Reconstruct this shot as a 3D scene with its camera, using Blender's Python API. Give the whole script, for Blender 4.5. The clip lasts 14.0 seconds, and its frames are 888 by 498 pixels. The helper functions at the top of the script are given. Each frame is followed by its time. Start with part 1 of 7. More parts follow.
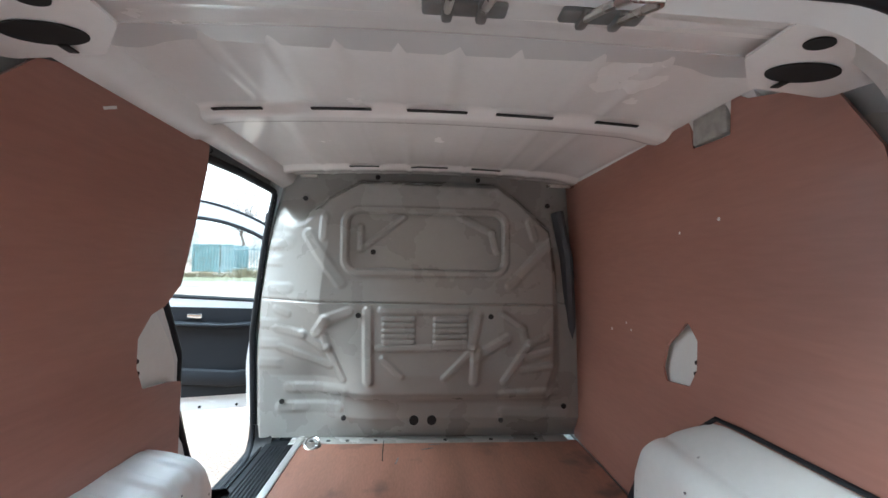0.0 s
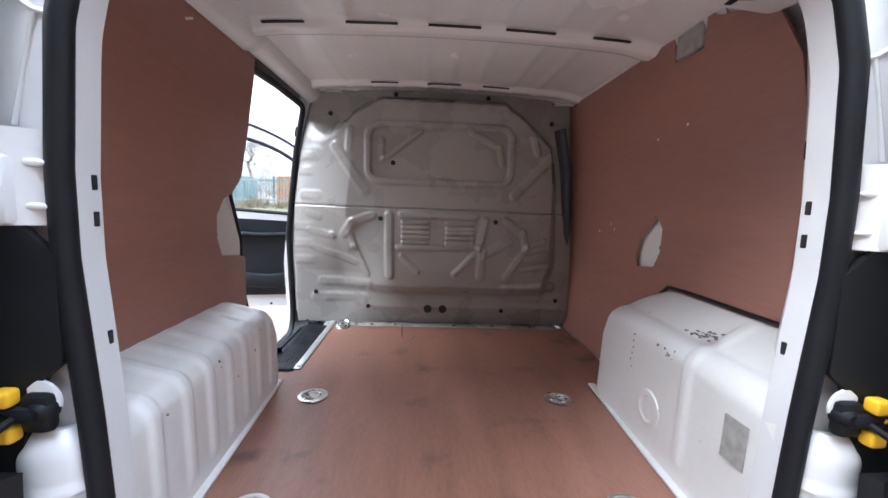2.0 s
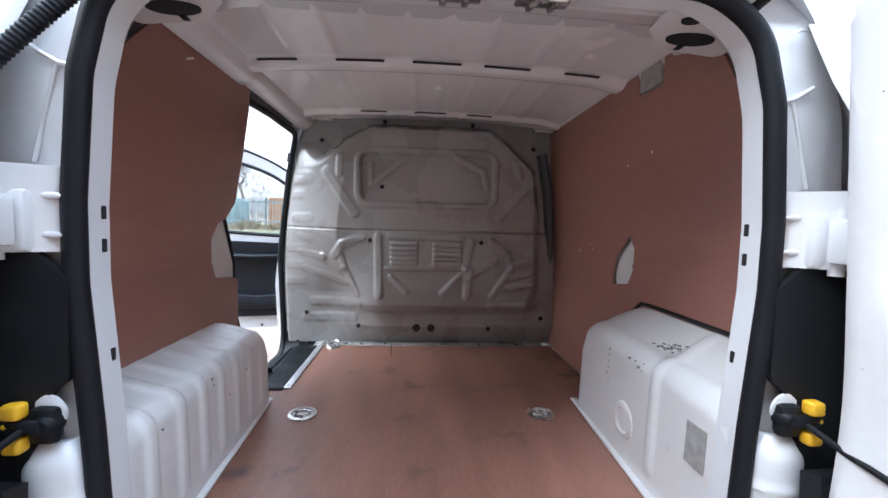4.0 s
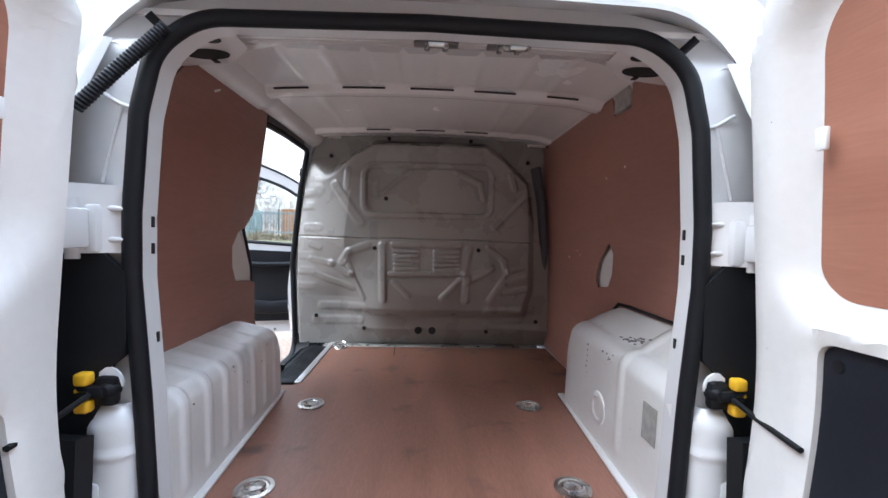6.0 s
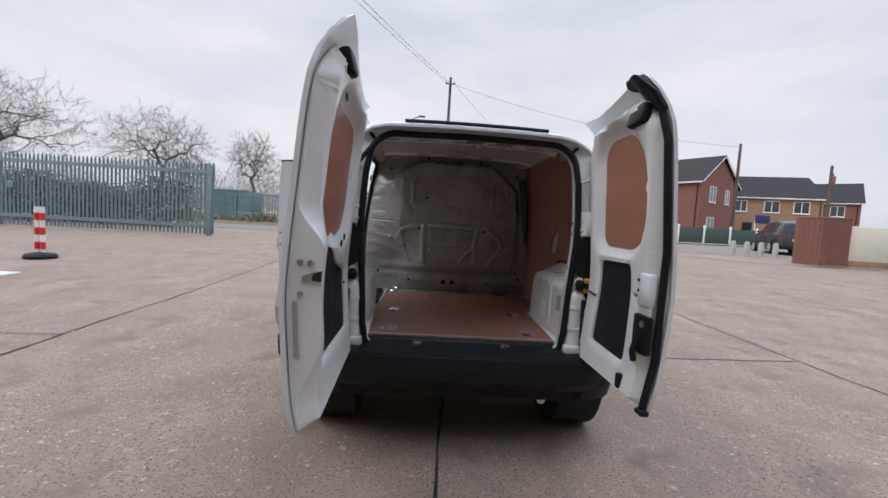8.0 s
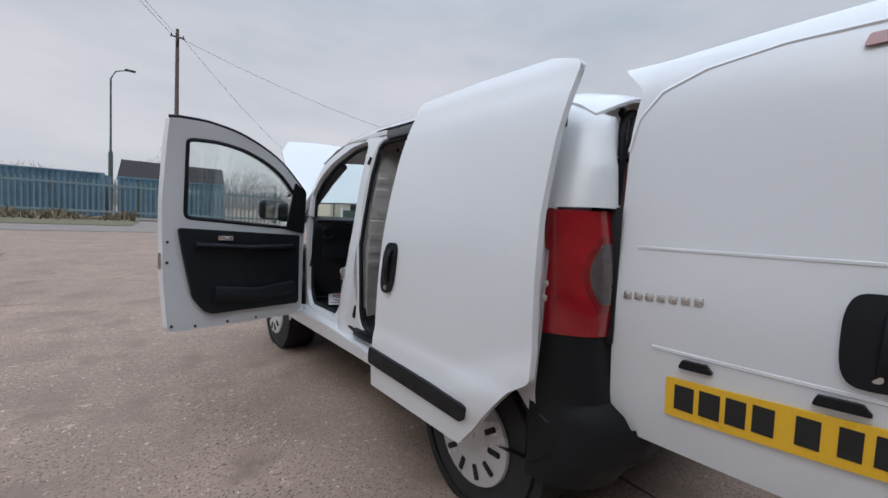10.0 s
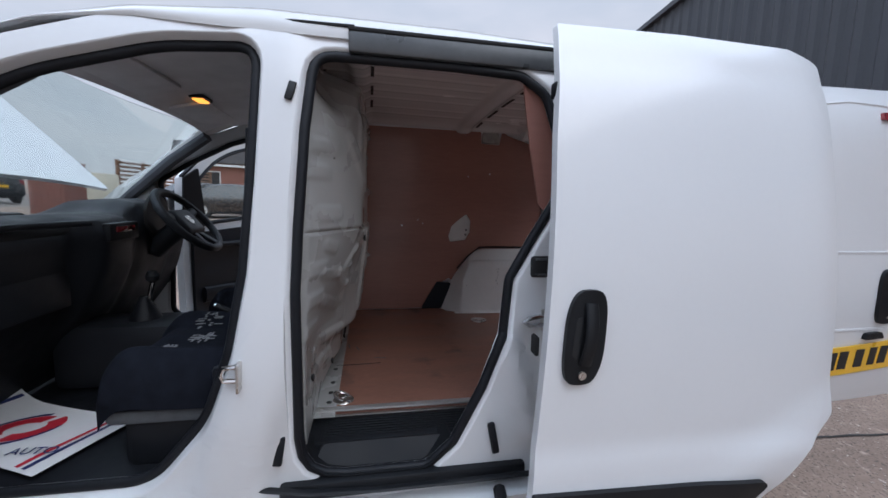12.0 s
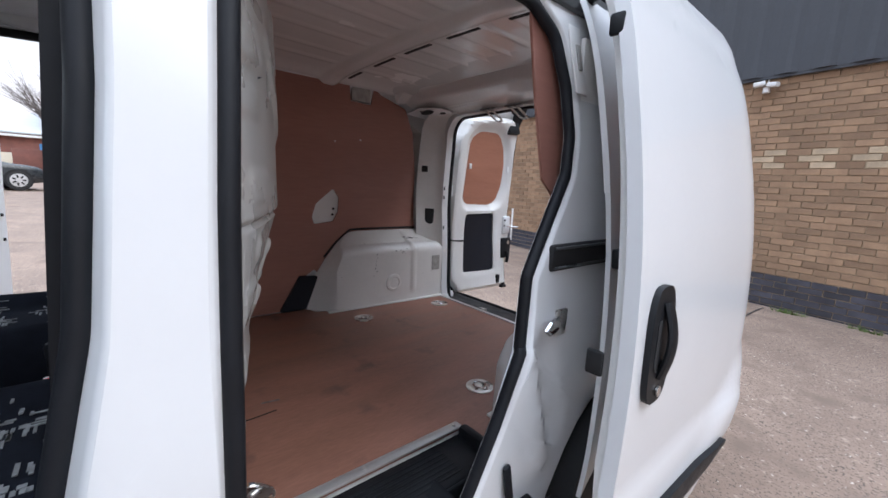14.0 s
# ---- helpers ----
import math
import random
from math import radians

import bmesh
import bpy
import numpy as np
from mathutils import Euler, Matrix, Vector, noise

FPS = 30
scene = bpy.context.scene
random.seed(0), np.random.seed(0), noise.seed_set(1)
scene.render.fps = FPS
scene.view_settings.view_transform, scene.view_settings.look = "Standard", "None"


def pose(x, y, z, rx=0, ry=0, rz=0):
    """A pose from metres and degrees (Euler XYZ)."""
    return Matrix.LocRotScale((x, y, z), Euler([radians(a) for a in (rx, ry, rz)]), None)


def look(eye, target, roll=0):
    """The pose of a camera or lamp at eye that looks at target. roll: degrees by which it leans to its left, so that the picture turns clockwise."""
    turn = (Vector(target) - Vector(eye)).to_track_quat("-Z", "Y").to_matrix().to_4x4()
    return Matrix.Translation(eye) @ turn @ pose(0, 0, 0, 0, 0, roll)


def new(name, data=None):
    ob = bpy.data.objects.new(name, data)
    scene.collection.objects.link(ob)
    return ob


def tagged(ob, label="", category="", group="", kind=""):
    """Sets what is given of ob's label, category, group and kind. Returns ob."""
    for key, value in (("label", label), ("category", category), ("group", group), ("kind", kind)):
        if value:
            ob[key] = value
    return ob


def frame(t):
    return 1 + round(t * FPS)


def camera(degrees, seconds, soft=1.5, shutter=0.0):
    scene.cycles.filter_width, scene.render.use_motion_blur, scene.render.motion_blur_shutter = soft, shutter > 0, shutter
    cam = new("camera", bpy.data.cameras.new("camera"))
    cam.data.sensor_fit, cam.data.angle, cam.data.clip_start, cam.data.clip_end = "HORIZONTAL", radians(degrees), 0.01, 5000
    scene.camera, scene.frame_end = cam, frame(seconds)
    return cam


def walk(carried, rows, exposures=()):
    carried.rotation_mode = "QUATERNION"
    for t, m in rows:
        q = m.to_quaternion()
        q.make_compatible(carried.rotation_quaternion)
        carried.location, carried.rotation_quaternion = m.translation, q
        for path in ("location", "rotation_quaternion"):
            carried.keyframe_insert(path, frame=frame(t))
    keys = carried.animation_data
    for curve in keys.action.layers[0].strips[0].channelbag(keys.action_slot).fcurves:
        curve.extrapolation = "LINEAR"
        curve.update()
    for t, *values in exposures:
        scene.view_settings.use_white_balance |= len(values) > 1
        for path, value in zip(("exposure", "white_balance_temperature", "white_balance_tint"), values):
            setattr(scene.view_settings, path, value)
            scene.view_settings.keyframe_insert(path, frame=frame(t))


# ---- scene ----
SECONDS = 14.0
cam = camera(96.8, 14.0, soft=1.55)
PATH = [
    (0, (-0.034, -0.385, 1.295), (0.096, 1.608, 1.393), 1.0),
    (0.5, (-0.054, -0.4, 1.236), (-0.207, 1.594, 1.207), 1.4),
    (1, (-0.059, -0.443, 1.191), (-0.213, 1.542, 0.999), 1.5),
    (1.5, (-0.064, -0.518, 1.164), (-0.066, 1.467, 0.916), 1.8),
    (2, (-0.064, -0.617, 1.177), (0.037, 1.368, 0.949), 2.0),
    (2.2, (-0.061, -0.652, 1.183), (0.064, 1.332, 0.965), 2.1),
    (4.3, (-0.042, -0.683, 1.188), (0.092, 1.311, 1.113), 1.5),
    (4.5, (-0.045, -0.675, 1.212), (0.084, 1.321, 1.2), 1.5),
    (5, (-0.044, -0.676, 1.21), (0.087, 1.32, 1.204), 1.7),
    (5.5, (-0.028, -0.706, 1.177), (0.096, 1.29, 1.113), 1.6),
    (6, (0.005, -0.826, 1.18), (0.087, 1.171, 1.104), 1.4),
    (6.5, (0.014, -1.124, 1.188), (0.092, 0.874, 1.134), 1.3),
    (7, (0.028, -1.534, 1.198), (0.072, 0.464, 1.132), 1.9),
    (7.5, (0.024, -1.906, 1.186), (0.059, 0.091, 1.068), 2.9),
    (8, (-0.249, -2.059, 1.153), (-0.13, -0.066, 1.023), 3.5),
    (8.5, (-0.746, -1.961, 1.089), (-0.427, 0.009, 0.951), 3.3),
    (9, (-1.266, -1.647, 1.102), (-0.659, 0.255, 0.98), 2.6),
    (9.2, (-1.437, -1.53, 1.113), (-0.705, 0.327, 0.988), 2.0),
    (11.3, (-2.138, 0.751, 1.181), (-0.191, 1.176, 1.022), 2.9),
    (11.5, (-2.076, 0.895, 1.227), (-0.098, 1.102, 1.016), 1.9),
    (12, (-1.788, 1.23, 1.246), (0.162, 0.857, 1.002), 1.6),
    (12.5, (-1.575, 1.449, 1.247), (0.224, 0.613, 0.995), 2.0),
    (13, (-1.465, 1.59, 1.259), (0.177, 0.484, 0.975), 2.9),
    (13.5, (-1.442, 1.617, 1.236), (0.111, 0.397, 0.925), 3.2),
    (14, (-1.243, 1.516, 1.218), (0.248, 0.223, 0.891), 2.9),
]
ROWS = [(t, look(eye, aim, roll)) for t, eye, aim, roll in PATH]
walk(cam, ROWS, exposures=[(0.0, 2.48, 5650, -5), (0.6, 2.44, 5780, 2), (1.0, 2.36, 5950, 6), (2.2, 2.28, 5900, 7), (4.3, 2.05, 5700, 6), (5.6, 1.95, 5800, 6), (6.5, 1.52, 6100, 8), (7.0, 0.84, 6250, 9), (7.5, 0.54, 6250, 9), (9.2, 0.14, 6200, 8), (11.3, -0.08, 5960, 7), (12.0, 0.28, 5850, 9), (13.0, 0.80, 5950, 9), (14.0, 0.94, 6060, 9)])

# ---------------------------------------------------------------- light
SUN_EL, SUN_AZ = 44.0, 242.0          # degrees; a thick overcast hides the disc
world = bpy.data.worlds.new("overcast")
scene.world = world
world.use_nodes = True
wn, wl = world.node_tree.nodes, world.node_tree.links
wn.clear()
w_out = wn.new("ShaderNodeOutputWorld")
w_bg = wn.new("ShaderNodeBackground")
w_sky = wn.new("ShaderNodeTexSky")
w_sky.sky_type, w_sky.sun_disc = "NISHITA", False
w_sky.sun_elevation, w_sky.sun_rotation = radians(SUN_EL), radians(SUN_AZ)
w_sky.air_density, w_sky.dust_density = 1.0, 4.0
w_tc = wn.new("ShaderNodeTexCoord")
w_map = wn.new("ShaderNodeMapping")
w_map.inputs["Scale"].default_value = (1.0, 1.0, 3.2)
w_noise = wn.new("ShaderNodeTexNoise")
w_noise.inputs["Scale"].default_value = 1.7
w_noise.inputs["Detail"].default_value = 5.0
w_noise.inputs["Roughness"].default_value = 0.55
w_ramp = wn.new("ShaderNodeValToRGB")
w_ramp.color_ramp.elements[0].position, w_ramp.color_ramp.elements[0].color = 0.32, (5.2, 5.4, 5.85, 1)
w_ramp.color_ramp.elements[1].position, w_ramp.color_ramp.elements[1].color = 0.68, (7.2, 6.85, 7.05, 1)
w_mix = wn.new("ShaderNodeMix")
w_mix.data_type = "RGBA"
w_mix.inputs["Factor"].default_value = 0.9
wl.new(w_tc.outputs["Generated"], w_map.inputs["Vector"])
wl.new(w_map.outputs["Vector"], w_noise.inputs["Vector"])
wl.new(w_noise.outputs["Fac"], w_ramp.inputs["Fac"])
wl.new(w_sky.outputs["Color"], w_mix.inputs["A"])
wl.new(w_ramp.outputs["Color"], w_mix.inputs["B"])
# an overcast dome is a good deal brighter overhead than near the horizon
w_sep = wn.new("ShaderNodeSeparateXYZ")
w_up = wn.new("ShaderNodeMapRange")
w_up.interpolation_type = "SMOOTHSTEP"
w_up.inputs["From Min"].default_value, w_up.inputs["From Max"].default_value = 0.45, 1.0
w_up.inputs["To Min"].default_value, w_up.inputs["To Max"].default_value = 1.0, 3.4
w_mul = wn.new("ShaderNodeVectorMath")
w_mul.operation = "SCALE"
wl.new(w_tc.outputs["Generated"], w_sep.inputs["Vector"])
wl.new(w_sep.outputs["Z"], w_up.inputs["Value"])
wl.new(w_mix.outputs["Result"], w_mul.inputs[0])
wl.new(w_up.outputs["Result"], w_mul.inputs["Scale"])
w_cool = wn.new("ShaderNodeMix")
w_cool.data_type = "RGBA"
w_cool.inputs["A"].default_value, w_cool.inputs["B"].default_value = (1, 1, 1, 1), (0.90, 1.0, 1.10, 1)
w_tint = wn.new("ShaderNodeVectorMath")
w_tint.operation = "MULTIPLY"
w_hi = wn.new("ShaderNodeMapRange")
w_hi.inputs["From Min"].default_value, w_hi.inputs["From Max"].default_value = 0.35, 0.8
wl.new(w_sep.outputs["Z"], w_hi.inputs["Value"])
wl.new(w_hi.outputs["Result"], w_cool.inputs["Factor"])
wl.new(w_mul.outputs["Vector"], w_tint.inputs[0])
wl.new(w_cool.outputs["Result"], w_tint.inputs[1])
wl.new(w_tint.outputs["Vector"], w_bg.inputs["Color"])
w_bg.inputs["Strength"].default_value = 0.1
wl.new(w_bg.outputs["Background"], w_out.inputs["Surface"])
sun_data = bpy.data.lights.new("sun", "SUN")
sun_data.energy, sun_data.angle, sun_data.color = 0.62, radians(50), (1.0, 0.96, 0.92)
sun = new("sun", sun_data)
sun.matrix_world = pose(0, 0, 20, 90 - SUN_EL, 0, 180 - SUN_AZ)


# ---------------------------------------------------------------- materials
def mat(name, base, rough=0.5, metal=0.0, vary=0.12, scale=6.0, grain=60.0, bump=0.0, coat=0.0, second=None, stretch=(1, 1, 1), spec=0.5, trans=0.0, emit=0.0, alpha=1.0, rvary=0.1):
    m = bpy.data.materials.new(name)
    m.use_nodes = True
    n, l = m.node_tree.nodes, m.node_tree.links
    b = n["Principled BSDF"]
    b.inputs["Roughness"].default_value = rough
    b.inputs["Metallic"].default_value = metal
    b.inputs["Coat Weight"].default_value = coat
    b.inputs["Coat Roughness"].default_value = 0.08
    b.inputs["Specular IOR Level"].default_value = spec
    b.inputs["Transmission Weight"].default_value = trans
    b.inputs["Alpha"].default_value = alpha
    tc = n.new("ShaderNodeTexCoord")
    mp = n.new("ShaderNodeMapping")
    mp.inputs["Scale"].default_value = stretch
    l.new(tc.outputs["Object"], mp.inputs["Vector"])
    big = n.new("ShaderNodeTexNoise")
    big.inputs["Scale"].default_value, big.inputs["Detail"].default_value = scale, 6.0
    fine = n.new("ShaderNodeTexNoise")
    fine.inputs["Scale"].default_value, fine.inputs["Detail"].default_value = grain, 4.0
    l.new(mp.outputs["Vector"], big.inputs["Vector"])
    l.new(mp.outputs["Vector"], fine.inputs["Vector"])
    add = n.new("ShaderNodeMath")
    add.operation = "MULTIPLY_ADD"
    l.new(fine.outputs["Fac"], add.inputs[0])
    add.inputs[1].default_value = 0.4
    l.new(big.outputs["Fac"], add.inputs[2])
    ramp = n.new("ShaderNodeValToRGB")
    lo = second if second else tuple(c * (1 - vary) for c in base)
    hi = base if second else tuple(min(1.0, c * (1 + vary)) for c in base)
    ramp.color_ramp.elements[0].position, ramp.color_ramp.elements[0].color = 0.45, (*lo, 1)
    ramp.color_ramp.elements[1].position, ramp.color_ramp.elements[1].color = 0.95, (*hi, 1)
    l.new(add.outputs[0], ramp.inputs["Fac"])
    l.new(ramp.outputs["Color"], b.inputs["Base Color"])
    if rvary:
        mr = n.new("ShaderNodeMapRange")
        mr.inputs["From Min"].default_value, mr.inputs["From Max"].default_value = 0.3, 0.7
        mr.inputs["To Min"].default_value, mr.inputs["To Max"].default_value = max(0.02, rough - rvary), min(1.0, rough + rvary)
        l.new(big.outputs["Fac"], mr.inputs["Value"])
        l.new(mr.outputs["Result"], b.inputs["Roughness"])
    if bump:
        bp = n.new("ShaderNodeBump")
        bp.inputs["Strength"].default_value, bp.inputs["Distance"].default_value = 1.0, bump
        l.new(add.outputs[0], bp.inputs["Height"])
        l.new(bp.outputs["Normal"], b.inputs["Normal"])
    if emit:
        b.inputs["Emission Color"].default_value = (*base, 1)
        b.inputs["Emission Strength"].default_value = emit
    return m


def piece_tint(m, amount):
    """Lets single pieces of one material differ a little in tone."""
    n, l = m.node_tree.nodes, m.node_tree.links
    b = n["Principled BSDF"]
    src = b.inputs["Base Color"].links[0].from_socket
    info = n.new("ShaderNodeObjectInfo")
    hsv = n.new("ShaderNodeHueSaturation")
    mr = n.new("ShaderNodeMapRange")
    mr.inputs["To Min"].default_value, mr.inputs["To Max"].default_value = 1 - amount, 1 + amount
    l.new(info.outputs["Random"], mr.inputs["Value"])
    l.new(mr.outputs["Result"], hsv.inputs["Value"])
    l.new(src, hsv.inputs["Color"])
    l.new(hsv.outputs["Color"], b.inputs["Base Color"])
    return m


def island_tint(m, amount):
    n, l = m.node_tree.nodes, m.node_tree.links
    b = n["Principled BSDF"]
    src = b.inputs["Base Color"].links[0].from_socket
    info = n.new("ShaderNodeNewGeometry")
    hsv = n.new("ShaderNodeHueSaturation")
    mr = n.new("ShaderNodeMapRange")
    mr.inputs["To Min"].default_value, mr.inputs["To Max"].default_value = 1 - amount, 1 + amount
    l.new(info.outputs["Random Per Island"], mr.inputs["Value"])
    l.new(mr.outputs["Result"], hsv.inputs["Value"])
    l.new(src, hsv.inputs["Color"])
    l.new(hsv.outputs["Color"], b.inputs["Base Color"])
    return m


def scuffed(m, colour, threshold, scale, stretch=(1, 1, 1), soft=0.03):
    """Marks of another colour with a shape of their own."""
    n, l = m.node_tree.nodes, m.node_tree.links
    b = n["Principled BSDF"]
    src = b.inputs["Base Color"].links[0].from_socket
    tc = n.new("ShaderNodeTexCoord")
    mp = n.new("ShaderNodeMapping")
    mp.inputs["Scale"].default_value = stretch
    no = n.new("ShaderNodeTexNoise")
    no.inputs["Scale"].default_value, no.inputs["Detail"].default_value = scale, 8.0
    rp = n.new("ShaderNodeMapRange")
    rp.inputs["From Min"].default_value, rp.inputs["From Max"].default_value = threshold, threshold + soft
    mx = n.new("ShaderNodeMix")
    mx.data_type = "RGBA"
    mx.inputs["B"].default_value = (*colour, 1)
    l.new(tc.outputs["Object"], mp.inputs["Vector"])
    l.new(mp.outputs["Vector"], no.inputs["Vector"])
    l.new(no.outputs["Fac"], rp.inputs["Value"])
    l.new(rp.outputs["Result"], mx.inputs["Factor"])
    l.new(src, mx.inputs["A"])
    l.new(mx.outputs["Result"], b.inputs["Base Color"])
    return m


WHITE = mat("white_paint", (0.715, 0.72, 0.725), 0.26, vary=0.015, scale=2.5, coat=0.5, rvary=0)
INNERW = scuffed(mat("inner_white_paint", (0.74, 0.73, 0.71), 0.34, vary=0.05, scale=5, coat=0.25, rvary=0.03), (0.36, 0.35, 0.34), 0.735, 18, (1, 1, 1.6), 0.03)
GREYM = mat("bulkhead_grey_paint", (0.305, 0.300, 0.288), 0.28, vary=0.04, scale=5, coat=0.3, rvary=0.04)
CEIL = mat("headlining_white_paint", (0.88, 0.87, 0.865), 0.24, vary=0.04, scale=4, coat=0.7, rvary=0.04)
PLYW = mat("red_plywood", (0.385, 0.186, 0.142), 0.36, scale=1.7, grain=42, second=(0.285, 0.132, 0.102), stretch=(1, 0.3, 2.2), bump=0.0003, coat=0.22, rvary=0.03)
PLYF = scuffed(mat("floor_plywood", (0.335, 0.162, 0.116), 0.42, scale=2.6, grain=45, second=(0.185, 0.088, 0.058), stretch=(4.0, 0.8, 1), bump=0.0008), (0.11, 0.062, 0.05), 0.60, 5.5, (1, 1, 1), 0.12)
PLYD = mat("door_plywood", (0.41, 0.185, 0.120), 0.42, scale=2.4, grain=40, second=(0.31, 0.128, 0.082), stretch=(1, 0.5, 5.0), bump=0.0006, coat=0.1)
PLYEDGE = mat("aluminium_edge", (0.55, 0.54, 0.52), 0.42, 0.7, vary=0.1, grain=120)
RUBBER = mat("black_rubber", (0.008, 0.009, 0.012), 0.55, vary=0.25, scale=14, bump=0.0006)
RAILM = mat("grey_rail_steel", (0.085, 0.09, 0.095), 0.35, 0.2, vary=0.15, scale=9)
PLASTIC = mat("black_plastic", (0.009, 0.010, 0.012), 0.5, vary=0.2, scale=12, grain=420, bump=0.0005)
TRIM = mat("dark_hardboard", (0.012, 0.014, 0.021), 0.55, vary=0.2, scale=8, grain=200, bump=0.0004)
DASH = mat("dashboard_plastic", (0.013, 0.0145, 0.018), 0.48, vary=0.15, scale=9, grain=500, bump=0.0006)
FABRIC = mat("seat_fabric", (0.011, 0.0125, 0.018), 0.95, vary=0.3, scale=20, grain=600, bump=0.0012, spec=0.06)
SKIRT = mat("grey_seat_band_cloth", (0.12, 0.125, 0.135), 0.9, vary=0.2, scale=20, grain=500, bump=0.0008, spec=0.2)
FABRICP = mat("seat_weave_grey", (0.22, 0.225, 0.23), 0.9, vary=0.3, scale=60, grain=700, bump=0.0006, spec=0.2)
HEADL = mat("grey_headlining_cloth", (0.74, 0.74, 0.76), 0.95, vary=0.1, scale=10, grain=500, bump=0.0008, spec=0.2)
PILLART = mat("dark_pillar_trim", (0.11, 0.118, 0.135), 0.7, vary=0.1, scale=10, grain=400, bump=0.0005, spec=0.25)
STEEL = mat("zinc_steel", (0.62, 0.60, 0.57), 0.3, 0.95, vary=0.15, scale=20)
CHROME = mat("chrome", (0.8, 0.8, 0.8), 0.12, 1.0, vary=0.03)
for m_ in (RUBBER, PLASTIC, TRIM, DASH):
    for n_ in m_.node_tree.nodes:
        if n_.type == "BSDF_PRINCIPLED":
            n_.inputs["Specular IOR Level"].default_value = .28
# near-black, also laid as flat sheets for the shade inside holes and slots
DARK = mat("dark_parts_and_hole_shade", (0.012, 0.012, 0.013), 0.8, vary=0.2)
YELLOW = mat("yellow_plastic", (0.80, 0.46, 0.02), 0.4, vary=0.08)
PLATE = mat("yellow_plate", (0.86, 0.50, 0.02), 0.35, vary=0.04, coat=0.4)
PRINT = mat("black_print", (0.015, 0.015, 0.015), 0.5, vary=0.1)
REDLENS = mat("red_lens", (0.30, 0.005, 0.012), 0.12, vary=0.15, scale=18, coat=1.0)
DARKRED = mat("dark_red_lens", (0.20, 0.008, 0.012), 0.15, vary=0.2, scale=30, coat=1.0)
CLEARL = mat("clear_lens", (0.085, 0.07, 0.07), 0.12, vary=0.2, scale=30, coat=1.0)
TYRE = mat("tyre_rubber", (0.022, 0.022, 0.023), 0.75, vary=0.25, scale=15, grain=120, bump=0.002)
HUBCAP = mat("silver_wheel_trim", (0.62, 0.62, 0.62), 0.32, 0.3, vary=0.08)
ZINCD = mat("dull_zinc_plate", (0.20, 0.20, 0.20), 0.45, 0.5, vary=0.2, scale=20)
PAPER = mat("white_paper", (0.78, 0.77, 0.76), 0.7, vary=0.03)
PAPERRED = mat("red_print", (0.55, 0.02, 0.04), 0.6, vary=0.05)
PAPERBLUE = mat("navy_print", (0.02, 0.03, 0.12), 0.6, vary=0.05)
GREYPATCH = mat("grey_sticker", (0.33, 0.32, 0.30), 0.6, vary=0.25, scale=40)
AMBER = mat("amber_lens", (1.0, 0.36, 0.05), 0.3, vary=0.0, emit=1.5, rvary=0)
DRYDIRT = mat("scrape_mark", (0.16, 0.16, 0.17), 0.7, vary=0.4, scale=60)
GLASS = bpy.data.materials.new("window_glass")
GLASS.use_nodes = True
gb = GLASS.node_tree.nodes["Principled BSDF"]
gb.inputs["Base Color"].default_value = (0.86, 0.92, 0.90, 1)
gb.inputs["Roughness"].default_value = 0.02
gb.inputs["Transmission Weight"].default_value = 1.0
gb.inputs["IOR"].default_value = 1.45
gb.inputs["Coat Weight"].default_value = 0.35
gb.inputs["Coat Roughness"].default_value = 0.02


# ---------------------------------------------------------------- mesh tools
def lerp(table, v):
    """Piecewise linear, smoothed table of (key, value)."""
    if v <= table[0][0]:
        return table[0][1]
    for (a, fa), (b, fb) in zip(table, table[1:]):
        if v <= b:
            return fa + (fb - fa) * (v - a) / (b - a)
    return table[-1][1]


def finish(bm, name, material, parent=None, label="", angle=32, smooth=True):
    bmesh.ops.recalc_face_normals(bm, faces=bm.faces[:])
    me = bpy.data.meshes.new(name)
    bm.to_mesh(me)
    bm.free()
    for m in (material if isinstance(material, (list, tuple)) else [material]):
        me.materials.append(m)
    if smooth:
        me.shade_smooth()
        me.set_sharp_from_angle(angle=radians(angle))
    ob = new(name, me)
    if parent is not None:
        ob.parent = parent
    if label:
        tagged(ob, label)
    return ob


def part(name, bm, material, parent, label=""):
    return finish(bm, name, material, parent, label)


def empty(name, place, label, category, group="", kind=""):
    ob = new(name)
    ob.matrix_world = place
    ob.empty_display_size = 0.1
    return tagged(ob, label, category, group, kind)


def rpoly(pts, r=0.03, n=4):
    """A closed outline with rounded corners; a point may carry its own radius."""
    out, k = [], len(pts)
    for i, p in enumerate(pts):
        rad = p[2] if len(p) > 2 else r
        a, b, c = Vector(pts[i - 1][:2]), Vector(p[:2]), Vector(pts[(i + 1) % k][:2])
        d0, d1 = (a - b), (c - b)
        l0, l1 = d0.length, d1.length
        if rad <= 0 or l0 < 1e-6 or l1 < 1e-6:
            out.append((b.x, b.y))
            continue
        d0, d1 = d0 / l0, d1 / l1
        ang = max(0.05, d0.angle(d1))
        cut = min(rad / math.tan(ang / 2), 0.48 * l0, 0.48 * l1)
        s, e = b + d0 * cut, b + d1 * cut
        for j in range(n + 1):
            t = j / n
            q = s * (1 - t) ** 2 + b * 2 * t * (1 - t) + e * t * t
            if not out or math.hypot(q.x - out[-1][0], q.y - out[-1][1]) > 1e-5:
                out.append((q.x, q.y))
    return out


def steps(a, b, n):
    return [a + (b - a) * (i + 1) / (n + 1) for i in range(n)]


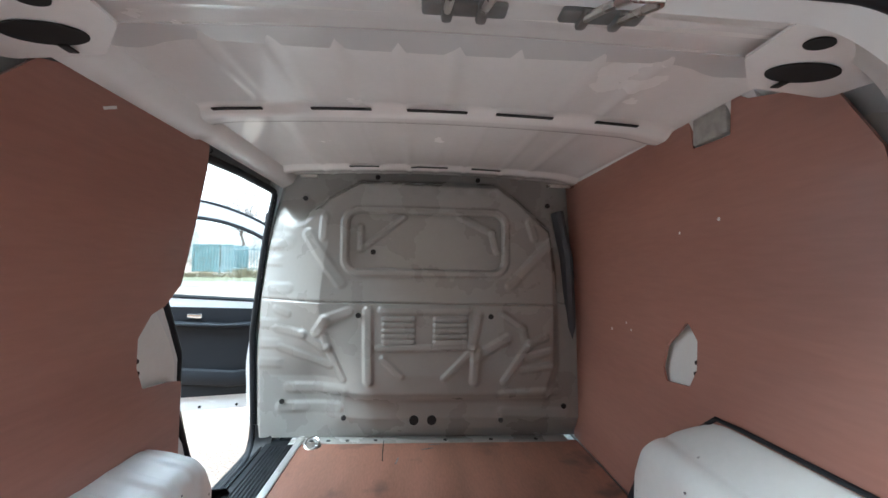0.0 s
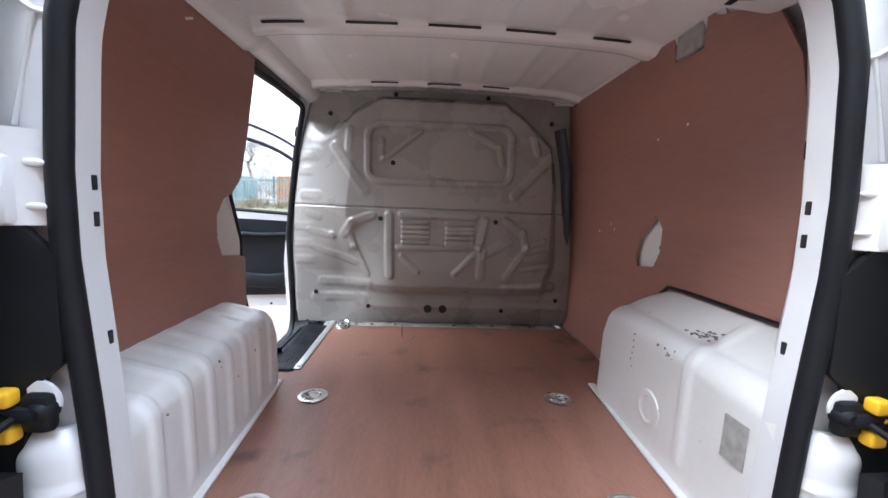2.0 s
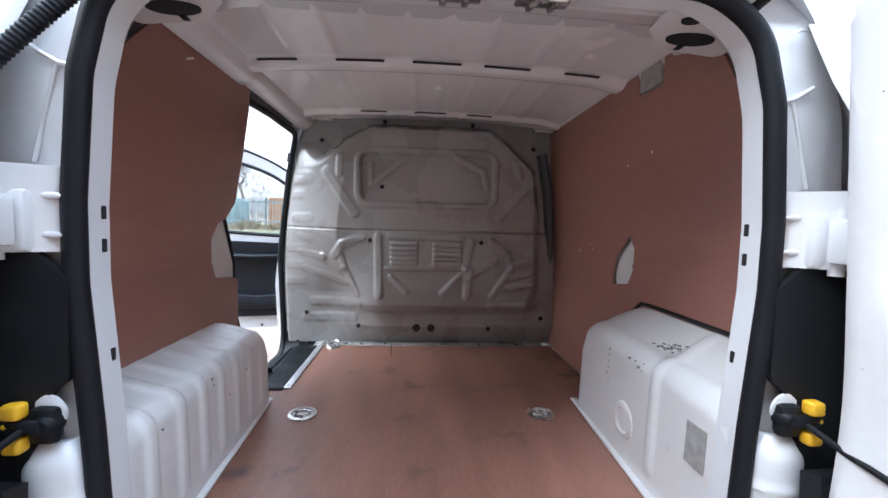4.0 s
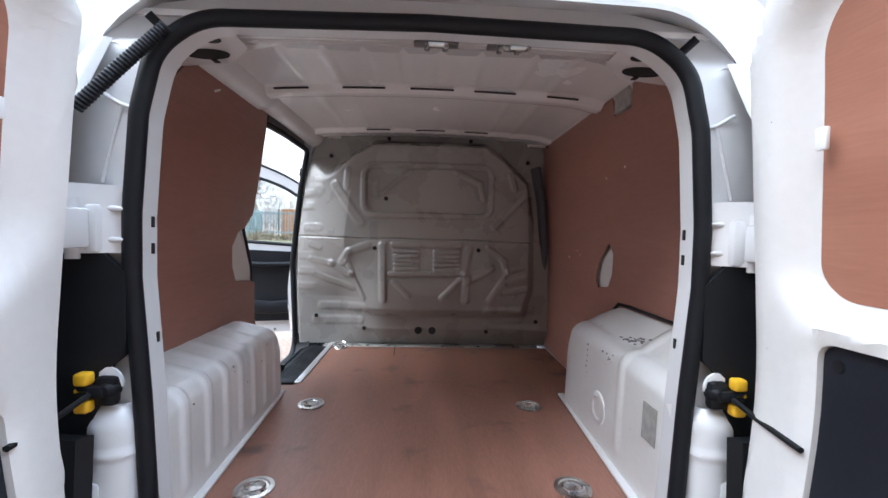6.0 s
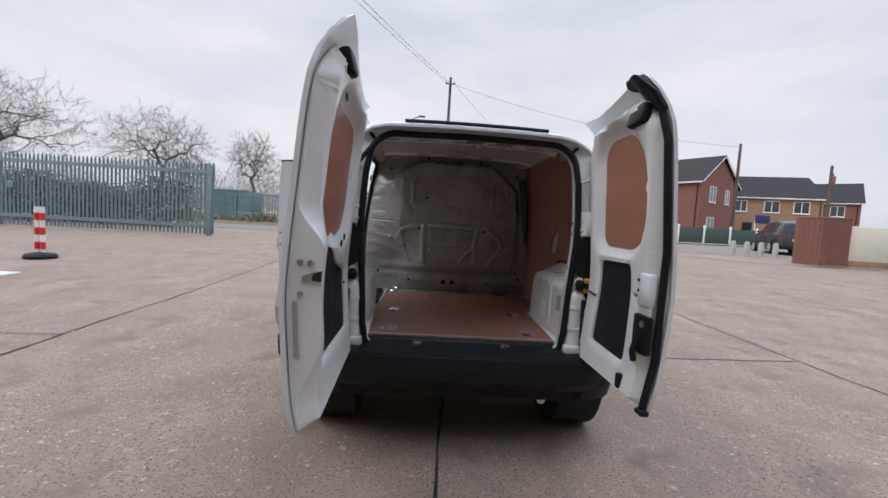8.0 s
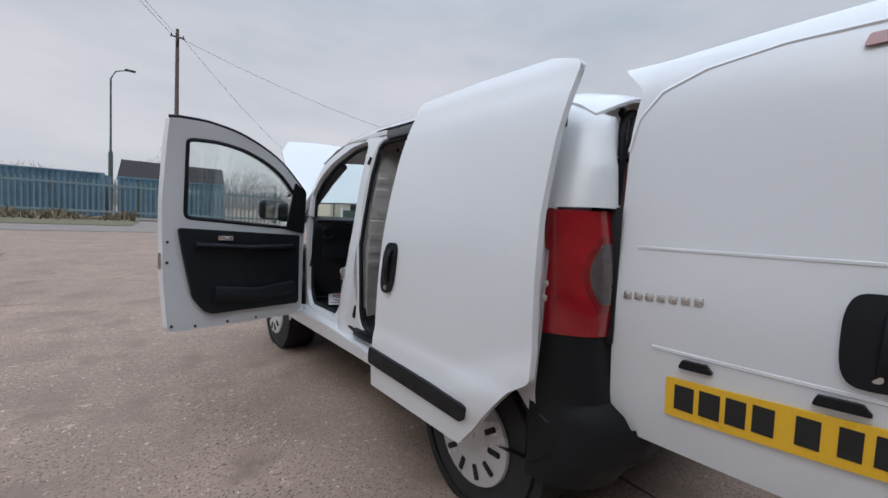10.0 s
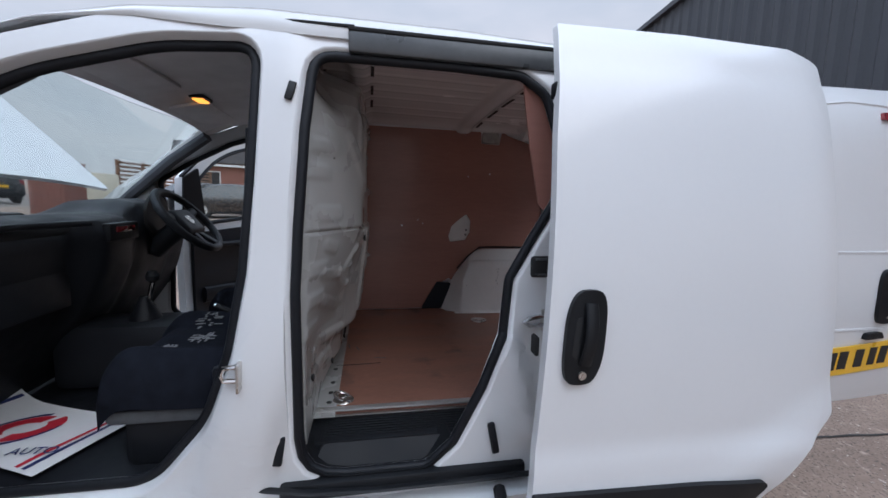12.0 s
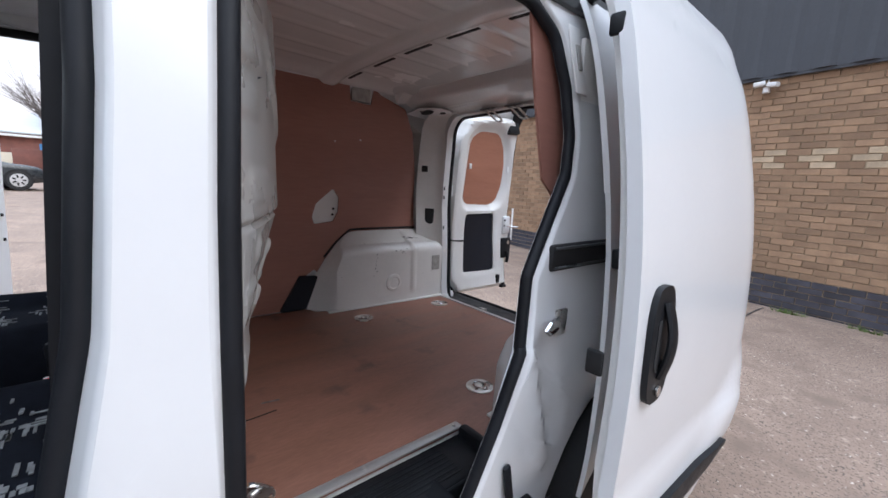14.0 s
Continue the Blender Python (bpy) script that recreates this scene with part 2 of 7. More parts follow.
def panel(outline, holes=(), fn=None, thick=0.01, cu=(), cv=()):
    """A sheet with holes, laid out flat, cut into strips and carried into space by fn(a, b, depth)."""
    flat = bmesh.new()
    for loop in (outline, *holes):
        vs = [flat.verts.new((a, b, 0)) for a, b in loop]
        for i in range(len(vs)):
            flat.edges.new((vs[i - 1], vs[i]))
    bmesh.ops.triangle_fill(flat, use_beauty=True, use_dissolve=False, edges=flat.edges[:], normal=(0, 0, 1))
    for v in cu:
        bmesh.ops.bisect_plane(flat, geom=flat.verts[:] + flat.edges[:] + flat.faces[:], plane_co=(v, 0, 0), plane_no=(1, 0, 0))
    for v in cv:
        bmesh.ops.bisect_plane(flat, geom=flat.verts[:] + flat.edges[:] + flat.faces[:], plane_co=(0, v, 0), plane_no=(0, 1, 0))
    if fn is None:
        fn = lambda a, b, d: (a, b, d)
    flat.verts.index_update()
    bm = bmesh.new()
    front = [bm.verts.new(fn(v.co.x, v.co.y, 0.0)) for v in flat.verts]
    back = [bm.verts.new(fn(v.co.x, v.co.y, thick)) for v in flat.verts]
    for f in flat.faces:
        ids = [v.index for v in f.verts]
        bm.faces.new([front[i] for i in ids])
        bm.faces.new([back[i] for i in reversed(ids)])
    for e in flat.edges:
        if len(e.link_faces) == 1:
            i, j = e.verts[0].index, e.verts[1].index
            bm.faces.new((front[i], front[j], back[j], back[i]))
    flat.free()
    return bm


def surface(nu, nv, fn, close_u=False, close_v=False):
    """A grid of points fn(s, t) with s and t from 0 to 1."""
    bm = bmesh.new()
    g = [[bm.verts.new(fn(i / (nu if close_u else nu - 1), j / (nv if close_v else nv - 1))) for j in range(nv)] for i in range(nu)]
    for i in range(nu if close_u else nu - 1):
        for j in range(nv if close_v else nv - 1):
            a, b = g[i][j], g[(i + 1) % nu][j]
            c, d = g[(i + 1) % nu][(j + 1) % nv], g[i][(j + 1) % nv]
            bm.faces.new((a, b, c, d))
    return bm


def slab(nu, nv, fn, depth):
    """A closed grid of some thickness: fn(s, t) gives the face, depth a vector from it to the back."""
    bm = bmesh.new()
    d = Vector(depth)
    f = [[bm.verts.new(fn(i / (nu - 1), j / (nv - 1))) for j in range(nv)] for i in range(nu)]
    b = [[bm.verts.new(v.co + d) for v in row] for row in f]
    for i in range(nu - 1):
        for j in range(nv - 1):
            bm.faces.new((f[i][j], f[i + 1][j], f[i + 1][j + 1], f[i][j + 1]))
            bm.faces.new((b[i][j + 1], b[i + 1][j + 1], b[i + 1][j], b[i][j]))
    for i in range(nu - 1):
        bm.faces.new((f[i][0], b[i][0], b[i + 1][0], f[i + 1][0]))
        bm.faces.new((f[i][-1], f[i + 1][-1], b[i + 1][-1], b[i][-1]))
    for j in range(nv - 1):
        bm.faces.new((f[0][j], f[0][j + 1], b[0][j + 1], b[0][j]))
        bm.faces.new((f[-1][j], b[-1][j], b[-1][j + 1], f[-1][j + 1]))
    return bm


def box(size, at=(0, 0, 0), bevel=0.0, seg=2, turn=None, bm=None):
    own = bmesh.new()
    bmesh.ops.create_cube(own, size=1.0)
    for v in own.verts:
        v.co = Vector((v.co.x * size[0], v.co.y * size[1], v.co.z * size[2]))
    if bevel > 0:
        bmesh.ops.bevel(own, geom=own.edges[:] + own.verts[:], offset=min(bevel, 0.49 * min(size)), segments=seg, affect="EDGES", profile=0.5)
    m = Matrix.Translation(at) @ (turn if turn is not None else Matrix.Identity(4))
    for v in own.verts:
        v.co = m @ v.co
    return merge(bm, own)


def merge(bm, own):
    if bm is None:
        return own
    me = bpy.data.meshes.new("tmp")
    own.to_mesh(me)
    own.free()
    bm.from_mesh(me)
    bpy.data.meshes.remove(me)
    return bm


def tube(pts, r, seg=8, closed=False, bm=None, flat=None, taper=None):
    """A round or oval bar along a line of points. flat: (ra, rb) with the wide side along the given third value."""
    own = bmesh.new()
    pts = [Vector(p) for p in pts]
    n = len(pts)
    rings, ref = [], None
    for i, p in enumerate(pts):
        a = pts[i - 1] if (i > 0 or closed) else p
        b = pts[(i + 1) % n] if (i < n - 1 or closed) else p
        d = (b - a)
        d = d.normalized() if d.length > 1e-9 else Vector((0, 0, 1))
        if flat is not None:
            s = Vector(flat[2])
            s = (s - d * s.dot(d)).normalized()
        else:
            if ref is None:
                ref = Vector((0, 0, 1)) if abs(d.z) < 0.9 else Vector((1, 0, 0))
            s = (ref - d * ref.dot(d))
            s = s.normalized() if s.length > 1e-6 else d.orthogonal().normalized()
            ref = s
        t = d.cross(s)
        rr = r if taper is None else r * taper[i]
        ra, rb = (flat[0], flat[1]) if flat is not None else (rr, rr)
        rings.append([own.verts.new(p + s * ra * math.cos(2 * math.pi * k / seg) + t * rb * math.sin(2 * math.pi * k / seg)) for k in range(seg)])
    for i in range(n if closed else n - 1):
        for k in range(seg):
            own.faces.new((rings[i][k], rings[i][(k + 1) % seg], rings[(i + 1) % n][(k + 1) % seg], rings[(i + 1) % n][k]))
    if not closed:
        own.faces.new(list(reversed(rings[0])))
        own.faces.new(rings[-1])
    return merge(bm, own)


def turned(profile, seg=24, axis="z", at=(0, 0, 0), bm=None):
    """A body of revolution from (radius, height) pairs."""
    own = bmesh.new()
    rings = []
    for r, h in profile:
        ring = []
        for k in range(seg):
            a = 2 * math.pi * k / seg
            c, s = r * math.cos(a), r * math.sin(a)
            p = {"z": (c, s, h), "x": (h, c, s), "y": (c, h, s)}[axis]
            ring.append(own.verts.new(Vector(p) + Vector(at)))
        rings.append(ring)
    for a, b in zip(rings, rings[1:]):
        for k in range(seg):
            own.faces.new((a[k], a[(k + 1) % seg], b[(k + 1) % seg], b[k]))
    own.faces.new(list(reversed(rings[0])))
    own.faces.new(rings[-1])
    return merge(bm, own)


def arc(cx, cy, r, a0, a1, n=10):
    return [(cx + r * math.cos(radians(a0 + (a1 - a0) * i / n)), cy + r * math.sin(radians(a0 + (a1 - a0) * i / n))) for i in range(n + 1)]


def eased(table, n=8):
    """The same table with rounded bends between its knots."""
    out = []
    for i in range(len(table) - 1):
        (x0, y0), (x1, y1) = table[i], table[i + 1]
        a, b = table[max(i - 1, 0)], table[min(i + 2, len(table) - 1)]
        m0 = (y1 - a[1]) / (x1 - a[0])
        m1 = (b[1] - y0) / (b[0] - x0)
        h = x1 - x0
        for k in range(n):
            t = k / n
            out.append((x0 + h * t, (2 * t ** 3 - 3 * t * t + 1) * y0 + (t ** 3 - 2 * t * t + t) * h * m0 + (3 * t * t - 2 * t ** 3) * y1 + (t ** 3 - t * t) * h * m1))
    return out + [table[-1]]


def smooth(v):
    v = min(1.0, max(0.0, v))
    return v * v * (3 - 2 * v)


def clamp(v, a, b):
    return max(a, min(b, v))


def seg_dist(px, py, a, b):
    ax, ay, bx, by = a[0], a[1], b[0], b[1]
    dx, dy = bx - ax, by - ay
    k = clamp(((px - ax) * dx + (py - ay) * dy) / (dx * dx + dy * dy + 1e-12), 0, 1)
    return math.hypot(px - ax - k * dx, py - ay - k * dy)


def ridge(d, width):
    """1 on the line, 0 beyond width, with soft flanks."""
    t = clamp(d / width, 0, 1)
    return 0.5 + 0.5 * math.cos(math.pi * clamp((t - 0.35) / 0.65, 0, 1))


# ---------------------------------------------------------------- the van
XS = [(0.20, .78), (.30, .80), (.45, .822), (.6, .835), (.85, .838), (1.05, .828), (1.2, .81), (1.35, .783), (1.5, .748), (1.6, .712), (1.66, .675), (1.70, .62), (1.73, .52), (1.745, .3), (1.75, 0)]
ROOFZ = [(-.08, 1.645), (.1, 1.69), (.5, 1.735), (1.0, 1.752), (1.5, 1.752), (1.8, 1.728), (2.0, 1.685), (2.2, 1.60)]
FX = [(.2, .70), (.3, .72), (.45, .742), (.85, .755), (1.05, .750), (1.2, .740), (1.35, .724), (1.5, .700), (1.6, .678), (1.68, .650), (1.74, .60)]
XS, FX = eased(XS), eased(FX)
FLOOR = 0.55
van = empty("van", Matrix.Identity(4), "small white panel van with rear, side and cab doors open", "van")


def half(z):
    return lerp(XS, z)


def seal(name, outline, fn, parent, r=0.014):
    pts = [fn(a, b) for a, b in outline]
    return part(name, tube(pts, r, 12, closed=True), RUBBER, parent, "black rubber door seal")


# side frames: the pressed pillars and sills behind the doors
SLIDE_HOLE = rpoly([(1.372, 1.614, .06), (1.393, 1.42, .2), (1.408, 1.17, .3), (1.415, 1.0, .3), (1.415, .475, .12), (1.06, .475, .05), (.985, .545, .02), (.905, .71, .03), (.852, .87, .05), (.838, 1.03, .05), (.775, 1.14, .05), (.705, 1.25, .05), (.688, 1.34, .08), (.698, 1.45, .08), (.728, 1.555, .06), (.80, 1.607, .06), (1.0, 1.615, .05)], .03)
CAB_HOLE = rpoly([(1.512, 1.63, .06), (1.525, 1.30, .3), (1.545, 1.05, .3), (1.585, .84, .3), (1.65, .66, .25), (1.79, .492, .14), (2.27, .482, .10), (2.345, .575, .09), (2.335, .90, .3), (2.367, 1.315, .06), (2.22, 1.413, .6), (2.0, 1.527, .6), (1.74, 1.612, .5)], .05, 7)
CAB_HOLE_R = rpoly([(1.44, 1.625, .10), (1.452, 1.40, .2), (1.485, 1.15, .3), (1.54, .84, .1), (1.62, .66, .08), (1.79, .495, .08), (2.27, .485, .08), (2.345, .58, .05), (2.335, .90, .05), (2.365, 1.31, .05), (2.22, 1.41, .1), (2.0, 1.525, .1), (1.74, 1.61, .1)], .05)
FRAME_OUT = rpoly([(.70, .365), (.665, .45, .02), (.625, .53, .03), (.55, .63, .05), (.36, .72, 0), (.36, 1.67, 0), (1.5, 1.70, .2), (1.85, 1.665, .2), (2.2, 1.535, .2), (2.5, 1.325, .1), (2.66, 1.16, .03), (2.46, 1.02, .03), (2.46, .365, .02)], 0)


def frame_map(s):
    def fn(a, b, d):
        x = lerp(FX, b) - d * (1 if b < 1.3 else .4) - .10 * clamp((a - 2.0) / .6, 0, 1) ** 2
        x += (.010 + .034 * smooth((1.18 - b) / .55)) * ridge(abs(a - 1.478 - .10 * clamp((.9 - b) / .4, 0, 1)), .12)
        if a < 1.0:
            # pressed folds low on the rear door pillar
            x += .014 * ridge(seg_dist(a, b, (.835, .84), (.745, .56)), .05) - .012 * ridge(seg_dist(a, b, (.775, .86), (.70, .62)), .05)
        return (s * x, a, b)
    return fn


def widen(loop, d):
    """The same outline, pushed outwards by d."""
    k = len(loop)
    turn = 1 if sum(loop[i - 1][0] * loop[i][1] - loop[i][0] * loop[i - 1][1] for i in range(k)) > 0 else -1
    out = []
    for i, (x, y) in enumerate(loop):
        dx, dy = loop[(i + 1) % k][0] - loop[i - 1][0], loop[(i + 1) % k][1] - loop[i - 1][1]
        l = math.hypot(dx, dy) or 1
        out.append((x + turn * dy / l * d, y - turn * dx / l * d))
    return out


CUTY = steps(.36, 2.66, 76)
CUTZ = steps(.36, 1.70, 46)
for s, tag in ((-1, "left"), (1, "right")):
    holes = [(SLIDE_HOLE, .022), (CAB_HOLE, .048)] if s < 0 else [(CAB_HOLE_R, .03)]
    fmap = frame_map(s)
    ob = part("side_frame", panel(FRAME_OUT, [widen(h, .024) for h, dp in holes], fmap, .03, CUTY, CUTZ), WHITE, van, "white pressed steel door pillars and sill")
    for h, dp in holes:
        rings = [(widen(h, w), g * dp) for w, g in ((.024, 0), (.021, .04), (.017, .18), (.008, .82), (.004, .97), (-.012, 1.0))]
        def lip(u, t):
            loop, g = rings[int(round(t * (len(rings) - 1)))]
            q = loop[int(round(u * len(h))) % len(h)]
            v = fmap(q[0], q[1], 0)
            return (v[0] - s * g, v[1], v[2])
        part("door_flange", surface(len(h), len(rings), lip, close_u=True), WHITE, ob, "white recessed seal flange")
        part("door_seal", tube([Vector(fmap(q[0], q[1], 0)) - Vector((s * (dp - .007), 0, 0)) for q in h], .0135, 12, closed=True), RUBBER, van, "black rubber door seal")

# outer skins
def roof_z(x, y):
    return lerp(ROOFZ, y) - .016 * (x / .62) ** 2 - (.018 + .085 * clamp((.3 - y) / .35, 0, 1)) * clamp((abs(x) - .42) / .24, 0, 1) ** 2



ARCH = arc(.33, .30, .36, 150, 32, 12)


def skin_map(s):
    return lambda a, b, d: (s * (half(b) - d - .30 * clamp((.06 - a), 0, 1) ** 2 * 4 - .14 * clamp((a - 2.5) / 1.0, 0, 1) ** 2), a, b)


rear_out = [(.03, .60)] + [p for p in ARCH if p[1] > .42] + [(.655, .45), (.655, 1.225), (.018, 1.225), (.018, .81)]
part("rear_quarter", panel(rear_out, [], skin_map(-1), .012, steps(.02, .66, 10), CUTZ), WHITE, van, "white painted rear quarter panel")
right_out = [(.03, .60)] + [p for p in ARCH if p[1] > .37] + [(.70, .34), (1.50, .34), (1.50, 1.225), (.018, 1.225), (.018, .81)]
part("rear_quarter", panel(right_out, [], skin_map(1), .012, steps(.02, 1.5, 16), CUTZ), WHITE, van, "white painted fixed side panel")


def upper_quarter(s, y_end):
    """The body above the lamp: round the rear corner and on along the side, up to the roof."""
    def fn(u, t):
        if u < .5:
            g = u * math.pi
            k = math.sin(g) ** .85
            f = 1 - math.cos(g)
        else:
            k, f = 1.0, 1 + (y_end - .10) * (u - .5) * 2 / .22
        zn = 1.215 + .470 * t
        xi = lerp([(1.2, .672), (1.42, .655), (1.52, .635), (1.69, .60)], zn)
        yr = lerp([(1.2, -.128), (1.42, -.108), (1.54, -.082), (1.69, -.06)], zn)
        y = yr + (.10 - yr) * min(f, 1) + max(0, f - 1) * .22
        x = xi + (half(zn) - xi) * k
        z = 1.215 + (roof_z(.655, max(y, -.085)) - .004 - 1.215) * t
        return (s * x, y, z)
    return slab(36, 24, fn, (-s * .012, .006, 0))


for s in (-1, 1):
    fw = [(2.44, .36), (2.50, .30)] + arc(2.84, .30, .345, 178, 2, 12) + [(3.42, .32), (3.46, .62), (3.30, .88), (2.95, 1.03), (2.62, 1.12), (2.44, .98)]
    part("front_wing", panel(fw, [], skin_map(s), .012, steps(2.44, 3.46, 10), steps(.3, 1.1, 10)), WHITE, van)
# sill outer with the sliding step rail
for s in (-1, 1):
    sill = rpoly([(.69, .42, .02), (.72, .335, .02), (2.46, .335, .02), (2.47, .43, .02), (1.7, .43, .03), (1.55, .425, .02), (1.2, .40, .02)], .01)
    part("sill", panel(sill, [], lambda a, b, d: (s * (half(b) - .004 - d), a, b), .09, steps(.7, 2.46, 14), (.35, .37, .39, .41)), WHITE, van)
    part("floor_side", box((.05, 1.8, .14), (s * .70, 1.55, .365)), WHITE, van)
part("lower_rail", tube([(-.780, .70, .452), (-.780, 1.0, .452), (-.780, 1.2, .453), (-.774, 1.38, .458), (-.766, 1.49, .472), (-.760, 1.56, .486), (-.757, 1.61, .488)], .02, 8, flat=(.006, .011, (0, 0, 1)), taper=[1, 1, .9, .6, .4, .35, .3]), PLASTIC, van, "black lower sliding door rail")

def roof_pt(s, t):
    x = -.655 + 1.31 * s
    y0 = -.085 + .07 * clamp((abs(x) - .42) / .235, 0, 1) ** 2
    y = y0 + (2.14 - y0) * t
    return (x, y, roof_z(x, y) - .012 - .012 * clamp((.02 - (y - y0)) / .02, 0, 1) ** 2)


for s, y_end in ((-1, .655), (1, 1.50)):
    part("upper_quarter", upper_quarter(s, y_end), WHITE, van, "white painted upper body corner")
part("roof", slab(34, 40, roof_pt, (0, 0, .012)), WHITE, van, "white painted roof panel")
for s in (-1, 1):
    def cant(u, t):
        y = .40 + 1.79 * u
        zt = roof_z(.655, y)
        fade = 1 - smooth((y - 1.42) / .6)
        zb = zt - (.055 if y < 1.45 and s < 0 else .10 if s > 0 else .055) * (.15 + .85 * fade)
        xb = lerp(FX, zb) + .012 * fade
        return (s * (.655 + (xb - .655) * t + .006 * math.sin(math.pi * t)), y, zt - .004 + (zb - zt) * t)
    part("cant_rail", slab(50, 6, cant, (-s * .02, 0, 0)), WHITE, van)
part("roof_strip", tube([(x, -.072, roof_z(x, -.072) + .004) for x in (-.36, -.2, 0, .2, .36)], .009, 8), RUBBER, van, "black rubber strip on the rear roof edge")
part("upper_rail", box((.035, 1.05, .055), (-.668, .76, 1.650), .008), RAILM, van, "grey upper sliding door rail")
# dark strips put in for the shade along the rail's slot
part("rail_slot_shade", box((.036, 1.05, .010), (-.669, .76, 1.680), .002), DARK, van)
part("rail_slot_shade", tube([(-.664, 1.27, 1.690), (-.658, 1.42, 1.690), (-.648, 1.52, 1.688)], .012, 6, flat=(.006, .012, (0, 0, 1)), taper=[1, .8, .3]), DARK, van)
part("middle_rail", box((.024, .62, .045), (-.833, .34, 1.068), .006), PLASTIC, van, "black middle sliding door rail")
chan = part("rail_channel", box((.03, .27, .062), (-.744, .645, 1.066), .010), DARK, van, "black sliding rail channel end")
for z in (1.050, 1.094):
    part("channel_lip", box((.010, .25, .006), (-.757, .645, z - .005), .002), RAILM, chan)

# rear frame
REAR_HOLE = rpoly([(.50, .525, .05), (.515, .62, 0), (.527, .85, 0), (.545, 1.08, .2), (.545, 1.20, .2), (.532, 1.39, .2), (.512, 1.515, .12), (.44, 1.582, .12), (0, 1.592, 0), (-.44, 1.582, .12), (-.512, 1.515, .12), (-.532, 1.39, .2), (-.545, 1.20, .2), (-.545, 1.08, .2), (-.527, .85, 0), (-.515, .62, 0), (-.50, .525, .05)], .05, 8)
rh = [(.66, .44), (.70, .60), (.735, .9), (.735, 1.2), (.70, 1.40), (.64, 1.54), (.55, 1.615), (.40, 1.648), (.0, 1.655)]
REAR_OUT = rpoly([(x, z, .05) for x, z in rh] + [(-x, z, .05) for x, z in rh[::-1][1:]], .05)


def rear_map(a, b, d):
    w = clamp((abs(a) - .56) / .18, 0, 1)
    return (a, -.052 + d + .05 * w * w + .05 * clamp((b - 1.35) / .3, 0, 1) ** 2, b)


part("rear_frame", panel(REAR_OUT, [REAR_HOLE], rear_map, .05, steps(-.75, .75, 28), steps(.44, 1.655, 24)), WHITE, van, "white painted rear door surround")
seal("door_seal", [(a * 1.016, .53 + (b - .53) * 1.006 + (-.012 if b < .56 else .0)) for a, b in REAR_HOLE], lambda a, b: Vector(rear_map(a, b, -.006)), van, .016)
def sleeve(s, t):
    a, b = REAR_HOLE[int(round(s * len(REAR_HOLE))) % len(REAR_HOLE)]
    n, f = min(1, t / .35), max(0, (t - .35) / .65)
    return (a * (1 + .012 * n + .19 * f ** .7), -.035 + .037 * n + .108 * f, b + (.006 * n + .026 * smooth(f) if b > 1.4 else 0))
part("rear_jamb", surface(len(REAR_HOLE), 13, sleeve, close_u=True), INNERW, van, "white inner door jamb with punched slots")
for s in (-1, 1):
    for y, z in ((-.016, 1.19), (-.016, 1.137), (-.016, .958)):
        # dark plates for the shade in the punched slots
        part("slot", box((.004, .010, .022), (s * (.5455 if z > 1 else .5365), y + .002, z), .0015), DARK, van)

# rear header, ceiling and cross members
def ceil_z(x, y):
    crown = .022 * (1 - (x / .62) ** 2) - (.05 if y < .3 else .012) * clamp((abs(x) - .52) / .1, 0, 1) ** 2
    z = lerp([(-.03, 1.588), (.12, 1.612), (.2, 1.632), (.235, 1.672), (.3, 1.684), (1.4, 1.70)], y)
    z += crown * clamp((y + .03) / .25, 0, 1)
    if y > .25:
        z -= .020 * ridge(abs(y - .665), .06) + .016 * ridge(abs(y - 1.27), .05)
        for xs in (-.42, -.31, -.19, -.076, .03, .15, .31, .43):
            z -= .004 * ridge(abs(x - xs), .012) * (1 if y > .3 else 0) * (1 if abs(y - .665) > .07 else 0)
    return z


part("headlining", slab(90, 110, lambda s, t: ((-1 + 2 * s) * (.57 + .07 * smooth(t * 5 - .4)), -.03 + 1.44 * t, ceil_z((-1 + 2 * s) * (.57 + .07 * smooth(t * 5 - .4)), -.03 + 1.44 * t)), (0, 0, .012)), CEIL, van, "pale grey painted roof underside with pressed ribs")
# dark strips laid on for the shade in the cross member slots
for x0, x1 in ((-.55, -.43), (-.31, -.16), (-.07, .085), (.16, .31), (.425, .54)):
    part("roof_slot_shade", slab(8, 2, lambda s, t: (x0 + (x1 - x0) * s, .602, ceil_z(x0 + (x1 - x0) * s, .66) + .004 + .003 * t), (0, .012, 0)), DARK, van)
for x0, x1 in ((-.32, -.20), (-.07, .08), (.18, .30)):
    part("roof_slot_shade", slab(6, 2, lambda s, t: (x0 + (x1 - x0) * s, 1.215, ceil_z(x0 + (x1 - x0) * s, 1.27) + .003 + .003 * t), (0, .012, 0)), DARK, van)
